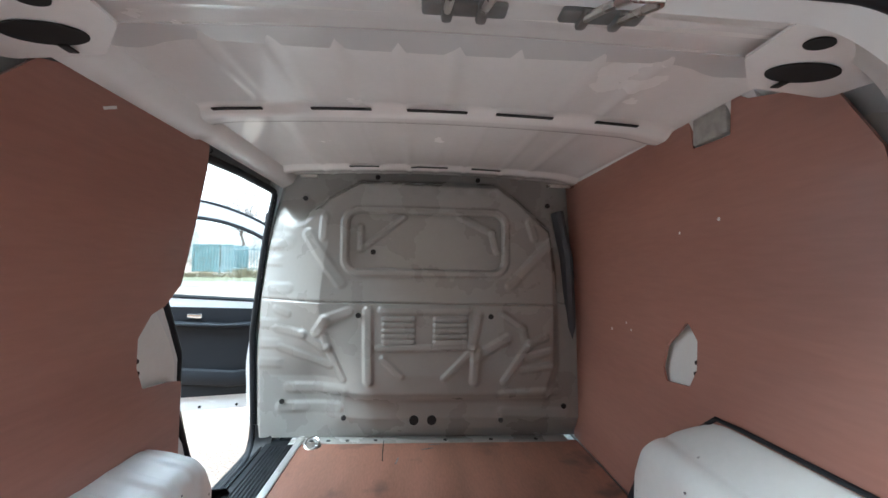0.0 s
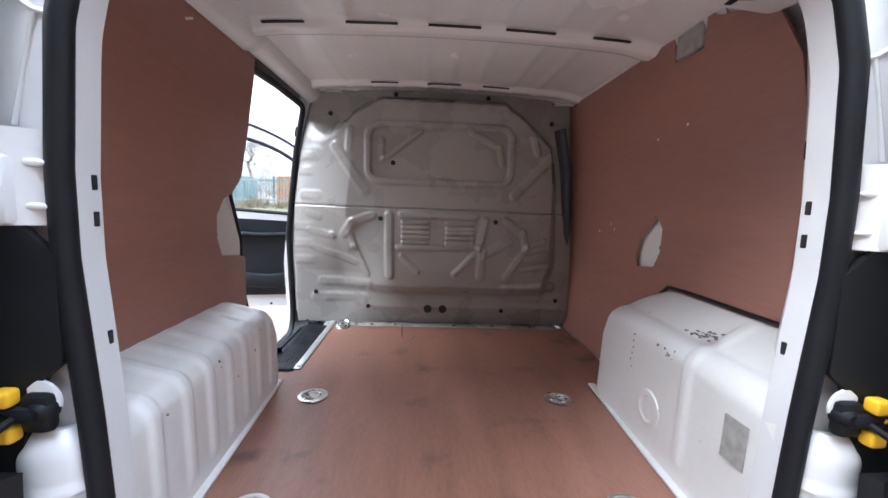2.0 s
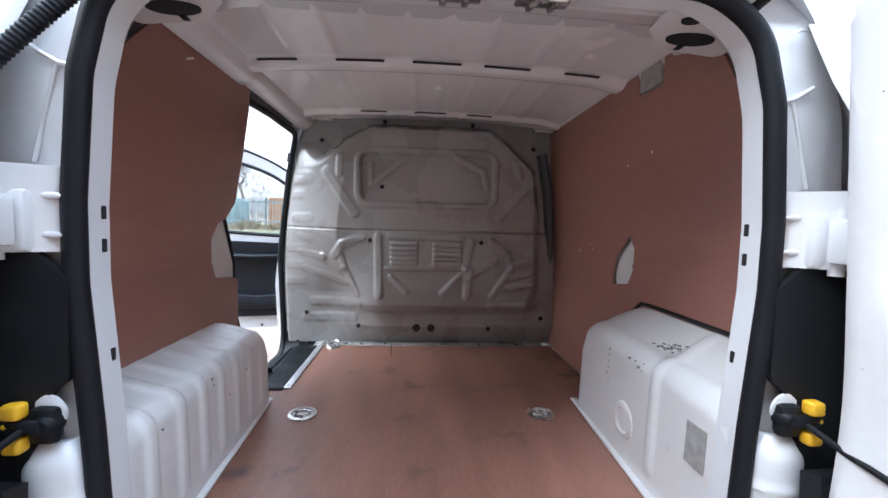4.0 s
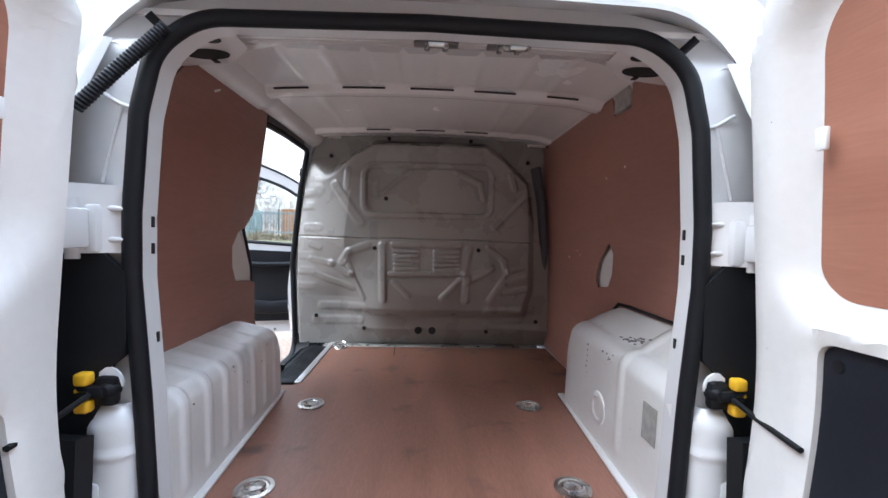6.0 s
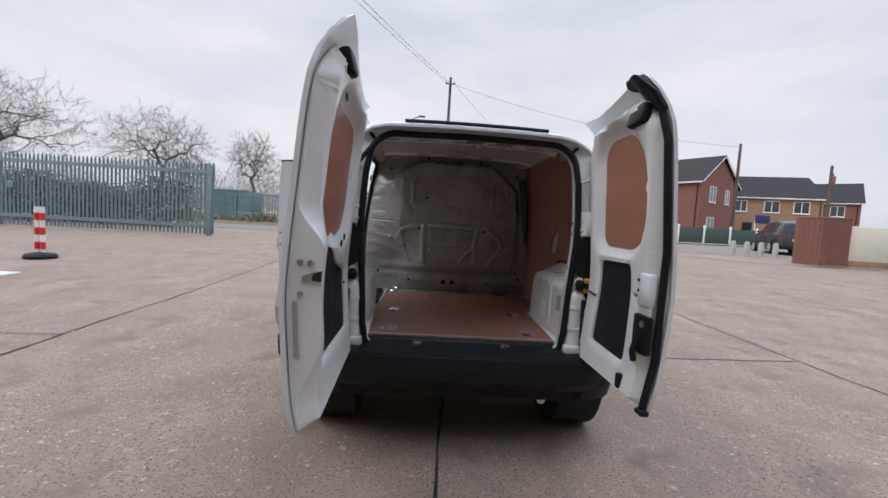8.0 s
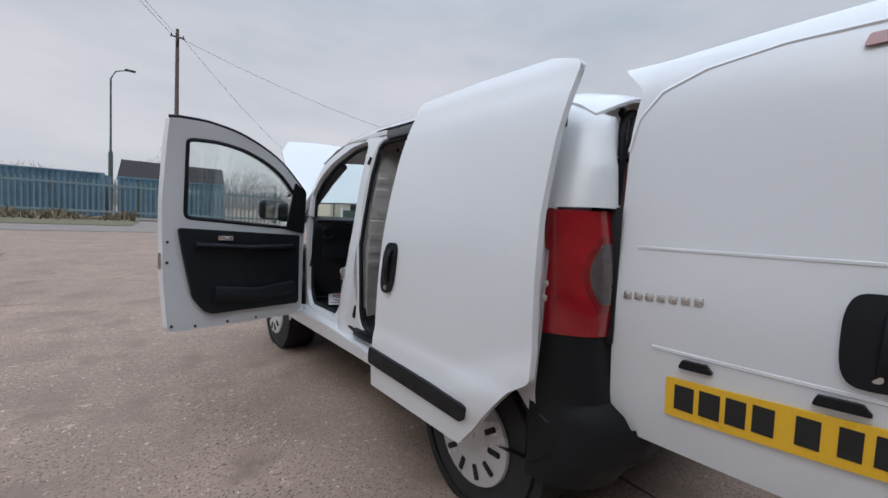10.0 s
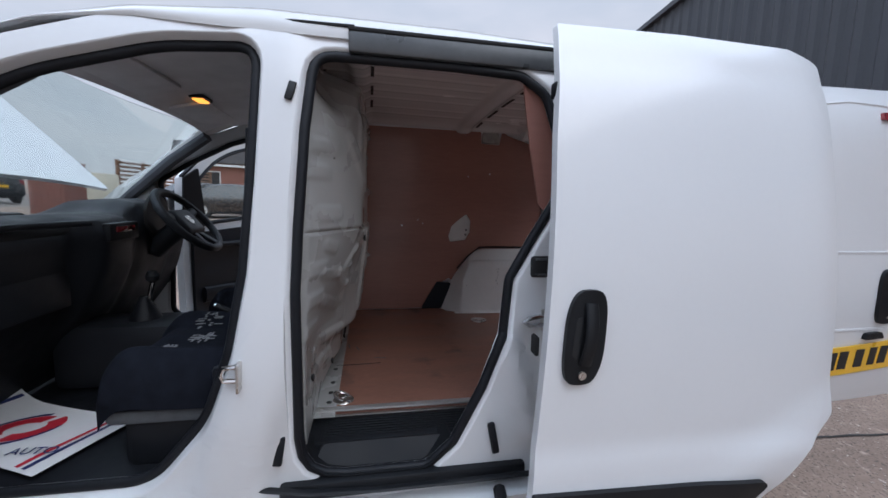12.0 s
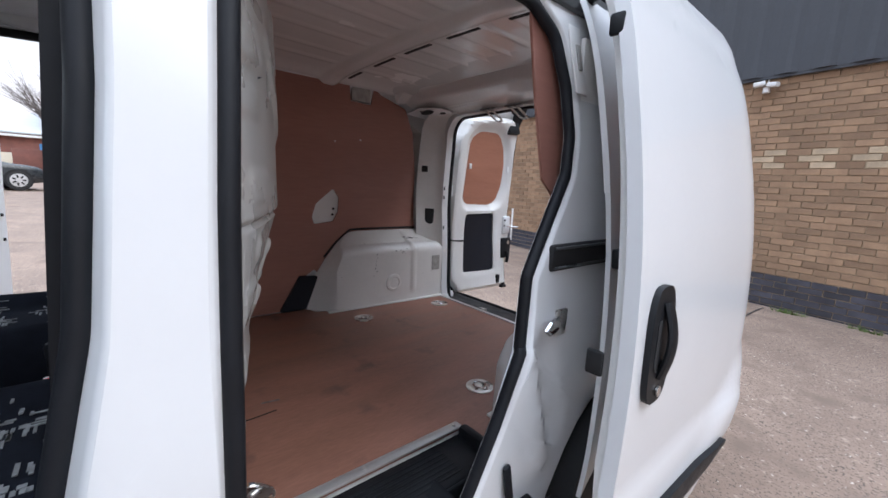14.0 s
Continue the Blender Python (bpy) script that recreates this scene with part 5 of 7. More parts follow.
part("roller_arm", tube([(-.685, .62, 1.655), (-.73, .66, 1.65), (-.78, .70, 1.64)], .014, 8), PLASTIC, sdoor, "black upper roller arm")
part("roller_arm", tube([(-.80, .86, .43), (-.86, .87, .42), (-.93, .86, .42)], .018, 8), PLASTIC, sdoor, "black lower roller arm")
part("edge_latch", box((.034, .010, .05), (-.900, .822, .895), .010, 3), DARK, sdoor)
part("edge_latch", box((.020, .012, .085), (-.842, -.022, 1.50), .005), PLASTIC, sdoor)
part("edge_latch", box((.03, .012, .04), (-.85, .785, 1.52), .006), PLASTIC, sdoor)
# fittings on the door pillars
g = part("guide_plate", box((.006, .045, .16), (-.702, .672, 1.51), .015, turn=pose(0, 0, 0, 0, 14, 0)), INNERW, van, "white guide plate with a slot")
part("slot", box((.006, .016, .06), (-.7055, .672, 1.515), .003, turn=pose(0, 0, 0, 0, 14, 0)), GREYPATCH, g)
for z in (1.445, 1.575):
    part("screw", turned([(.006, 0), (.005, -.003)], 10, "x", (-.716 + (z - 1.445) * .24, .672, z)), STEEL, g)
st = part("door_striker", box((.010, .045, .065), (-.757, .722, .912), .008), STEEL, van, "zinc plated door striker")
part("striker_loop", tube([(-.757, .735, .925), (-.772, .785, .922), (-.772, .800, .912), (-.772, .785, .902), (-.757, .735, .898)], .007, 8), CHROME, st)
st = part("door_striker", box((.042, .008, .075), (-.795, 1.541, .805), .006), STEEL, van, "zinc plated cab door striker")
part("striker_loop", tube([(-.800, 1.543, .832), (-.802, 1.574, .830), (-.802, 1.580, .815), (-.802, 1.574, .798), (-.800, 1.543, .796)], .0065, 8), CHROME, st)
part("pillar_cap", box((.010, .019, .048), (-.714, 1.424, 1.507), .003, turn=pose(0, 0, 0, 14, 13, 0)), PLASTIC, van, "black plastic pillar cap")
part("rubber_buffer", box((.012, .022, .10), (-.758, .87, .56), .008, turn=pose(0, 0, 0, -12, 0, 0)), RUBBER, van, "black rubber door buffer")
# dark plates for the shade in the pillar holes
part("pillar_hole_shade", box((.008, .035, .022), (-.755, 1.60, .545), .006), DARK, van)
part("pillar_hole_shade", turned([(.012, 0), (.012, .008)], 14, "x", (-.759, 1.595, .49)), DARK, van)
part("pillar_grommet", box((.012, .03, .085), (-.757, 1.465, .575), .012, turn=pose(0, 0, 0, 8, 0, 0)), RUBBER, van, "black rubber cable grommet")
part("pillar_bolt", turned([(.010, 0), (.010, .008)], 12, "x", (-.635, 1.497, 1.655)), DARK, van)


# front doors
def front_door(P, label, detailed):
    lean = lambda z: .30 * (half(min(z, 1.66)) - .82)
    arch = eased([(.0, 1.335), (.22, 1.525), (.48, 1.640), (.72, 1.680), (.90, 1.672)], 5)
    light = eased([(.06, 1.275), (.235, 1.447), (.44, 1.543), (.64, 1.577), (.80, 1.570)], 5)
    out = rpoly([(.0, .40, .03), (.93, .425, .04), (.955, .75, .1), (.965, 1.2, .1), (.947, 1.662, .012)] + [(a, b, 0) for a, b in arch[::-1]] + [(-.005, .9, 0)], .02)
    win = rpoly([(.845, 1.560, .03)] + [(a, b, 0) for a, b in light[::-1]] + [(.052, 1.055, .02), (.842, 1.108, .035)], .02)
    cu, cv = steps(0, .96, 8), steps(.4, 1.73, 16)
    body = part("front_door", panel(out, [win], lambda a, b, d: P(a, lean(b) - d, b), .055, cu, cv), WHITE, van, label)
    pane = part("window", panel([(w[0], w[1]) for w in win], [], lambda a, b, d: P(a, lean(b) - .025 - d, b), .004), GLASS, body, "clear side window glass")
    pane.visible_shadow = False
    part("window_seal", tube([P(a, lean(b) - .05, b) for a, b in win], .013, 6, closed=True), RUBBER, body, "black rubber window seal")
    top_edge = [(.945, 1.668)] + [(a, b + .006) for a, b in arch[::-1]]
    part("edge_seal", tube([P(a, lean(b) - .045, b) for a, b in top_edge], .012, 6), RUBBER, body)
    trim_out = rpoly([(.885, 1.045, .02), (.05, 1.008, .02), (.045, .49, .03), (.72, .505, .10), (.80, .62, .1), (.86, .90, .05)], .02)
    card = part("trim_panel", panel(trim_out, [], lambda a, b, d: P(a, lean(b) - .078 + d, b), .024, cu, cv), DASH, body, "black moulded door trim panel")
    part("armrest", tube([P(.12, -.085, .93), P(.45, -.105, .925), P(.80, -.085, .945)], .02, 10, flat=(.016, .030, (0, 0, 1))), DASH, card)
    part("door_pocket", tube([P(.10, -.082, .62), P(.40, -.10, .60), P(.68, -.082, .63)], .02, 10, flat=(.05, .022, (0, 0, 1))), DASH, card)
    part("pull_handle", box((.09, .02, .03), P(.62, -.09, .985), .008), CHROME if detailed else PLASTIC, card)
    part("quarter_blank", panel(rpoly([(.0, 1.02), (.0, 1.335), (.10, 1.40), (.16, 1.05)], .01), [], lambda a, b, d: P(a, lean(b) - .066 + d, b), .012), PLASTIC, body, "black quarter trim")
    for a, b in ((.955, .96), (.955, .84), (.93, .46), (.80, .44), (.60, .435), (.40, .43)):
        part("hole", turned([(.008, -.004), (.008, .004)], 10, "y", P(a - .02, lean(b) - .057, b)), DARK, body)
    part("latch", box((.03, .012, .10), P(.955, lean(.85) - .03, .85), .006), STEEL, body, "zinc door latch")
    # mirror on the outer face
    mir = part("mirror", box((.20, .11, .15), P(.155, .11, 1.19), .04, 4, turn=pose(0, 0, 0, 0, 0, 0)), PLASTIC, body, "black door mirror housing")
    part("mirror_arm", box((.07, .10, .05), P(.09, .05, 1.13), .015), PLASTIC, mir)
    part("outer_handle", tube([P(.74, .012, 1.0), P(.80, .035, 1.0), P(.88, .012, 1.0)], .013, 8), PLASTIC, body)
    return body, mir


PF_ = door_place((-.795, 2.355), (-.953, -.302), (-.302, .953))
fdoor, fmir = front_door(PF_, "open white passenger cab door with black trim", True)
part("mirror_glass", box((.17, .004, .12), PF_(.155, .052, 1.19), .001), CHROME, fmir, "mirror glass")
part("door_check", tube([(-.79, 2.40, .76), (-.84, 2.34, .76), (-.92, 2.29, .76)], .010, 6), PLASTIC, van)
for z in (.70, .96):
    part("door_hinge", box((.04, .07, .06), (-.775, 2.385, z), .01), WHITE, van, "white painted cab door hinge")
    part("pillar_hole_shade", turned([(.012, 0), (.012, .01)], 12, "x", (-.762, 2.41, z + .06)), DARK, van)
part("cable_boot", tube([(-.76, 2.40, .63), (-.82, 2.37, .62), (-.87, 2.33, .63)], .022, 10, taper=[1, 1.2, 1]), RUBBER, van, "black rubber cable boot")
PG_ = door_place((.795, 2.355), (.90, -.436), (.436, .90))
gdoor, gmir = front_door(PG_, "open white driver's cab door with black trim", False)

# ---------------------------------------------------------------- cab
part("cab_floor", box((1.36, 1.25, .04), (0, 2.02, .45), .01), RUBBER, van, "black rubber cab floor")
part("cab_headlining", slab(20, 16, lambda s, t: (-.60 + 1.20 * s, 1.41 + .69 * t, lerp(ROOFZ, 1.41 + .69 * t) - .05 - .03 * (abs(-1 + 2 * s)) ** 3), (0, 0, .012)), HEADL, van, "grey cloth cab headlining")
lamp = part("cab_lamp", box((.10, .06, .015), (.10, 1.93, 1.645), .005), PLASTIC, van, "cab courtesy lamp, lit amber")
part("lens", box((.075, .042, .012), (.10, 1.93, 1.636), .004), AMBER, lamp)
for x in (-.30, .34):
    part("sun_visor", box((.42, .15, .016), (x, 1.995, 1.622), .007, turn=pose(0, 0, 0, -14, 0, 0)), HEADL, van, "grey folding sun visor")
ws = part("windscreen", slab(14, 8, lambda s, t: ((-.60 + 1.20 * s) * (1 + .10 * (1 - t)), 2.62 - .50 * t + .07 * (1 - (2 * s - 1) ** 2), 1.13 + .48 * t), (0, -.004, -.004)), GLASS, van, "clear windscreen")
ws.visible_shadow = False
for s in (-1, 1):
    part("windscreen_pillar", tube([(s * .69, 2.68, 1.10), (s * .66, 2.50, 1.27), (s * .63, 2.30, 1.435), (s * .60, 2.10, 1.575), (s * .585, 1.9, 1.665)], .03, 10, flat=(.022, .040, (0, .5, 1))), WHITE, van)
    part("pillar_trim", tube([(s * .66, 2.62, 1.12), (s * .63, 2.45, 1.27), (s * .60, 2.27, 1.42), (s * .57, 2.08, 1.55)], .030, 8), PILLART, van, "dark grey windscreen pillar trim")


def dash_pt(s, t):
    x = -.705 + 1.41 * s
    prof = [(2.68, 1.12), (2.55, 1.145), (2.38, 1.16), (2.31, 1.14), (2.27, 1.08), (2.28, .98), (2.31, .86), (2.36, .74), (2.44, .62), (2.50, .48)]
    k = t * (len(prof) - 1)
    i = min(int(k), len(prof) - 2)
    y = prof[i][0] + (prof[i + 1][0] - prof[i][0]) * (k - i)
    z = prof[i][1] + (prof[i + 1][1] - prof[i][1]) * (k - i)
    hood = ridge(abs(x - .35), .24)
    z += .055 * hood * (1 if t < .45 else 0) * clamp(t / .12, 0, 1)
    mid = ridge(abs(x), .20)
    y -= (.07 * mid + .05 * hood * .6) * clamp((t - .15) / .2, 0, 1) * clamp((1.0 - t) / .4, 0, 1)
    return (x, y, z)


dash = part("dashboard", surface(70, 36, dash_pt), DASH, van, "black moulded dashboard")
part("dash_shelf", box((.46, .16, .03), (-.40, 2.48, 1.150), .012), DASH, dash)
for x, z in ((-.60, 1.03), (.60, 1.03)):
    part("air_vent", turned([(.05, 0), (.05, -.02), (.042, -.024), (.036, -.012)], 24, "y", (x, 2.275, z)), PLASTIC, dash, "round black air vent")
# dark block for the shade in the open shelf
part("shelf_recess_shade", box((.50, .03, .045), (-.40, 2.292, 1.098), .010), DARK, dash)
part("glovebox", box((.46, .02, .20), (-.40, 2.295, .93), .03), DASH, dash, "closed glovebox lid")
part("dash_lip", tube([(-.68, 2.288, 1.125), (-.40, 2.262, 1.132), (-.15, 2.225, 1.13)], .012, 8), DASH, dash)
part("radio", box((.19, .03, .07), (.0, 2.205, 1.09), .008), PLASTIC, dash)
part("radio_display", box((.12, .006, .022), (.0, 2.190, 1.10), .002), DARKRED, dash, "dim red radio display")
part("instrument_glass", turned([(.11, 0), (.105, -.01)], 28, "y", (.35, 2.245, 1.135)), PRINT, dash)
part("console", box((.22, .55, .26), (.0, 2.15, .60), .04), DASH, van, "black centre console")
lever = part("gear_lever", tube([(.0, 2.14, .74), (.01, 2.11, .88)], .010, 8), CHROME, van, "gear lever")
part("gear_knob", turned([(.008, 0), (.024, .012), (.026, .03), (.016, .05)], 16, "z", (.01, 2.11, .875)), PLASTIC, lever)
part("gear_gaiter", turned([(.06, 0), (.045, .03), (.015, .09)], 16, "z", (.0, 2.14, .73)), RUBBER, lever)
hb = part("handbrake", tube([(.0, 1.70, .69), (.0, 1.79, .735), (.0, 1.87, .775)], .013, 8), PLASTIC, van, "black handbrake lever")
part("button", turned([(.006, 0), (.006, .01)], 8, "y", (.0, 1.868, .776)), CHROME, hb)
# steering wheel
sw_c, sw_n = Vector((.345, 2.10, 1.115)), Vector((0, -.75, .66)).normalized()
sa, sb = Vector((1, 0, 0)), sw_n.cross(Vector((1, 0, 0)))
wheel = part("steering_wheel", tube([sw_c + sa * .178 * math.cos(k * math.pi / 20) + sb * .178 * math.sin(k * math.pi / 20) for k in range(40)], .0185, 10, closed=True), DASH, van, "black steering wheel")
hm = Matrix.Translation(sw_c - sw_n * .02) @ sw_n.to_track_quat("Z", "Y").to_matrix().to_4x4()
part("hub", box((.19, .15, .055), (0, 0, 0), .03, 3, turn=hm), DASH, wheel)
part("emblem", turned([(.028, 0), (.024, .004)], 20, "z", (0, 0, 0)), STEEL, wheel).matrix_local = Matrix.Translation(sw_c + sw_n * .006) @ sw_n.to_track_quat("Z", "Y").to_matrix().to_4x4()
for a in (20, 160, 250, 290):
    d = sa * math.cos(radians(a)) + sb * math.sin(radians(a))
    part("spoke", tube([sw_c + d * .05 - sw_n * .02, sw_c + d * .172], .016, 8, flat=(.022, .010, sw_n.cross(d))), DASH, wheel)
part("steering_column", tube([sw_c - sw_n * .03, sw_c - sw_n * .22], .05, 12), DASH, van)


part("pillar_trim", tube([(.668, 1.42, .80), (.662, 1.395, 1.10), (.640, 1.375, 1.35), (.60, 1.385, 1.56)], .05, 10, flat=(.045, .028, (0, 1, 0))), PILLART, van, "dark grey pillar trim")


# seats
def seat(cx, label):
    root = part("cab_seat", box((.42, .36, .18), (cx, 1.73, .55), .03), DASH, van, label)
    def cushion(s, t):
        u, v = -1 + 2 * s, t
        y = 1.53 + .43 * v
        r = clamp((abs(u) - .72) / .28, 0, 1)
        f = clamp((v - .74) / .26, 0, 1)
        x = cx + .245 * u * (1 - .10 * f * f)
        z = .757 + .030 * v + .040 * smooth((abs(u) - .45) / .3) - .085 * r ** 2.5 - .085 * f ** 2.5 + .006 * math.cos(5 * v)
        return (x, y, z)
    part("cushion", slab(40, 36, cushion, (0, 0, -.07)), FABRIC, root, "black woven seat cushion")
    def back(s, t):
        u, v = -1 + 2 * s, t
        z = .83 + .53 * v
        wdt = .24 - .05 * clamp((v - .6) / .4, 0, 1) ** 2
        y = 1.545 - .085 * v + .035 * clamp((abs(u) - .5) / .35, 0, 1) - .05 * clamp((abs(u) - .88) / .12, 0, 1) ** 2 - .05 * clamp((v - .9) / .1, 0, 1) ** 2
        return (cx + wdt * u, y, z)
    part("backrest", slab(24, 26, back, (0, -.07, 0)), FABRIC, root, "black woven backrest")
    part("head_restraint", box((.25, .08, .17), (cx, 1.452, 1.41), .035, 3), FABRIC, root)
    random.seed(int(cx * 100) + 70)
    for px, py, big in ((-.085, 1.645, 1.0), (.10, 1.66, 1.0), (.01, 1.775, .75), (-.14, 1.79, .7), (.14, 1.80, .7), (.0, 1.585, .6)):
        b = None
        for k in range(26):
            q, rr = random.uniform(0, 2 * math.pi), big * .062 * random.random() ** .6
            x, y = px + rr * math.cos(q), py + .8 * rr * math.sin(q)
            w, h = ((.030, .0055) if abs(math.cos(q)) > .6 else (.006, .026)) if rr > .025 else random.choice(((.016, .006), (.006, .014), (.010, .010)))
            x = clamp(x, -.17, .17)
            z = cushion(.5 + x / .49, clamp((y - 1.53) / .43, 0, 1))[2]
            b = box((w * random.uniform(.7, 1.1), h * random.uniform(.8, 1.1), .0015), (cx + x, y, z + .0012), bm=b)
        tagged(part("woven_motif", b, FABRICP, root), "pale grey woven block motif", kind="stuff")
    part("seat_skirt", box((.45, .40, .045), (cx, 1.745, .622), .018), SKIRT, root, "grey fabric band under the cushion")
    part("seat_pan", box((.47, .42, .07), (cx, 1.745, .675), .025), FABRIC, root)
    part("recliner_cover", box((.03, .16, .10), (cx - .235, 1.58, .72), .014), DASH, root)
    part("buckle", tube([(cx + (.24 if cx < 0 else -.24), 1.60, .70), (cx + (.25 if cx < 0 else -.25), 1.63, .765)], .012, 8), PLASTIC, root)
    part("buckle_button", box((.014, .01, .012), (cx + (.25 if cx < 0 else -.25), 1.632, .778), .002), REDLENS, root, "red belt buckle button")
    return root


seat(-.40, "black patterned passenger cab seat")
seat(.36, "black patterned driver cab seat")
part("seat_belt", tube([(-.64, 1.53, 1.42), (-.63, 1.55, 1.1), (-.63, 1.57, .75)], .02, 6, flat=(.004, .024, (1, 0, 0))), RUBBER, van, "black seat belt")
part("seat_belt", tube([(.64, 1.425, 1.42), (.64, 1.43, 1.1), (.62, 1.46, .75)], .02, 6, flat=(.004, .024, (1, 0, 0))), RUBBER, van, "black seat belt")
# front end with the bonnet propped up
part("engine_bay", box((1.26, .60, .50), (0, 3.12, .62), .04), DARK, van)
def fbump(s, t):
    x = -.80 + 1.60 * s
    return (x, 3.62 - .30 * (abs(x) / .80) ** 2.4 - .06 * (2 * t - 1) ** 2, .26 + .50 * t)
part("front_bumper", slab(30, 10, fbump, (0, -.03, 0)), WHITE, van)
part("grille", box((.9, .03, .10), (0, 3.60, .56), .02), PLASTIC, van)
def bonnet_pt(s, t):
    u = -1 + 2 * s
    y = 2.66 + .60 * t + .05 * (1 - u * u)
    z = 1.31 + .66 * t - .05 * u * u - .04 * t * t
    return (u * (.74 - .06 * t - .08 * clamp((t - .8) / .2, 0, 1)), y, z)
part("bonnet", slab(26, 20, bonnet_pt, (0, .02, -.012)), WHITE, van, "raised white bonnet")
part("bonnet_stay", tube([(.45, 3.30, .85), (.45, 3.28, 1.75)], .006, 6), STEEL, van)

# leaflet lying in the passenger footwell
mat_paper = empty("paper_floor_mat", pose(-.39, 2.31, .475, 0, 0, -23), "printed white paper mat lying on the cab floor", "paper mat")
def paper_pt(s, t):
    x, y = -.15 + .30 * s, -.28 + .56 * t
    return (x, y, .012 + .012 * math.sin(4 * s + 1) * math.sin(3 * t) + .05 * clamp((t - .75) / .25, 0, 1) ** 2)
part("sheet", slab(14, 14, paper_pt, (0, 0, -.002)), PAPER, mat_paper)
def on_paper(x, y, lift=.0015):
    s, t = (x + .15) / .30, (y + .28) / .56
    p = paper_pt(s, t)
    return (x, y, p[2] + lift)
def flat_ring(r0, r1, a0, a1, m, cx=0, cy=0):
    bm = bmesh.new()
    vs = [[bm.verts.new(on_paper(cx + r * 1.0 * math.cos(radians(a0 + (a1 - a0) * k / 24)), cy + .8 * r * math.sin(radians(a0 + (a1 - a0) * k / 24)))) for k in range(25)] for r in (r0, r1)]
    for k in range(24):
        bm.faces.new((vs[0][k], vs[0][k + 1], vs[1][k + 1], vs[1][k]))
    return part("print", bm, m, mat_paper)
flat_ring(.10, .115, 20, 300, PAPERBLUE)
flat_ring(.045, .095, 0, 170, PAPERRED)
flat_ring(.045, .095, 190, 350, PAPERRED, .01, -.01)
for y, m in ((.22, PAPERBLUE), (-.215, PAPERRED), (-.24, PAPERBLUE)):
    bm = bmesh.new()
    for k in range(8):
        a, b = -.14 + .28 * k / 8, -.14 + .28 * (k + 1) / 8
        bm.faces.new([bm.verts.new(on_paper(*p)) for p in ((a, y), (b, y), (b, y + .014), (a, y + .014))])
    part("print", bm, m, mat_paper)
txt = bpy.data.curves.new("auto_lettering", "FONT")
txt.body, txt.size, txt.extrude = "AUTO", .045, .0005
to = new("lettering", txt)
to.data.materials.append(PAPERBLUE)
to.parent = mat_paper
to.matrix_local = pose(-.12, -.13, .026, 0, 0, -70)


# ---------------------------------------------------------------- the yard and what stands round it
def gz(x, y):
    """The ground: level under the van, rising gently to the front and to the right."""
    return .0228 * (y - clamp(y, -1, 3)) + .011 * (x - clamp(x, -1.2, 1.2))


CONCRETE = mat("yard_concrete", (0.345, 0.250, 0.190), 0.8, scale=1.6, grain=30, second=(0.20, 0.140, 0.105), bump=0.012, vary=.2)
scuffed(CONCRETE, (0.60, 0.52, 0.44), 0.665, 45, soft=.03)
scuffed(CONCRETE, (0.115, 0.085, 0.068), 0.63, .8, soft=.16)
scuffed(CONCRETE, (0.10, 0.074, 0.060), 0.56, 85, soft=.06)
scuffed(CONCRETE, (0.42, 0.32, 0.25), 0.62, 20, soft=.10)
scuffed(CONCRETE, (0.19, 0.135, 0.102), 0.54, 3, soft=.16)
ASPHALT = scuffed(mat("asphalt", (0.20, 0.17, 0.148), 0.85, vary=0.15, scale=1.5, grain=60, bump=0.004), (0.27, 0.23, 0.20), .6, .6, soft=.15)
TAR = mat("joint_tar", (0.028, 0.025, 0.024), 0.6, vary=0.3, scale=10, bump=0.002)
STONE = mat("pale_weathered_concrete", (0.40, 0.375, 0.33), 0.85, vary=0.2, scale=5, bump=.003)
GRASS = mat("rough_grass", (0.10, 0.105, 0.05), 0.9, vary=0.35, scale=3, grain=40, second=(0.14, 0.11, 0.065), bump=.01)
GALV = piece_tint(mat("galvanised_steel", (0.165, 0.225, 0.245), 0.5, 0.1, vary=0.12, scale=6), .10)
GREENF = mat("dark_green_paint", (0.05, 0.075, 0.065), 0.6, vary=0.2)
BARK = mat("bare_bark", (0.095, 0.075, 0.062), 0.9, vary=0.3, scale=10, bump=.004)
# both twig tones are lightened: distance haze is put into their colour
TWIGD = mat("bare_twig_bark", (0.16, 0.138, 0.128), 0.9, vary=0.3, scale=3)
TWIGS = island_tint(mat("haze_paled_twigs", (0.27, 0.24, 0.225), 0.95, vary=0.3, scale=2), .3)
BRICKR = mat("red_brick", (0.22, 0.092, 0.072), 0.8, vary=0.2, scale=3, grain=30, bump=.003)
BRICKB = mat("brown_brick", (0.30, 0.19, 0.12), 0.8, vary=0.2, scale=3, grain=30, bump=.003)
RENDERW = mat("cream_render", (0.72, 0.66, 0.53), 0.8, vary=0.06, scale=2, grain=40, bump=.002)
SLATE = mat("dark_roof_tiles", (0.040, 0.036, 0.037), 0.85, spec=.15, vary=0.25, scale=3, grain=20, stretch=(1, 1, 6), bump=.006)
FRAMEW = mat("white_upvc", (0.78, 0.78, 0.77), 0.35, vary=0.03)
PANE = mat("dark_window_pane", (0.03, 0.035, 0.04), 0.06, vary=0.2, coat=.5)
CONTB = mat("blue_container_steel", (0.075, 0.145, 0.20), 0.55, vary=0.25, scale=2, bump=.003)
CONTT = mat("turquoise_container_steel", (0.10, 0.175, 0.19), 0.55, vary=0.25, scale=2, bump=.003)
CONTO = mat("rusty_orange_steel", (0.34, 0.17, 0.08), 0.7, vary=0.3, scale=2, bump=.003)
WOODP = mat("weathered_pole_wood", (0.11, 0.085, 0.07), 0.85, vary=0.25, scale=8, stretch=(6, 6, 1), bump=.003)
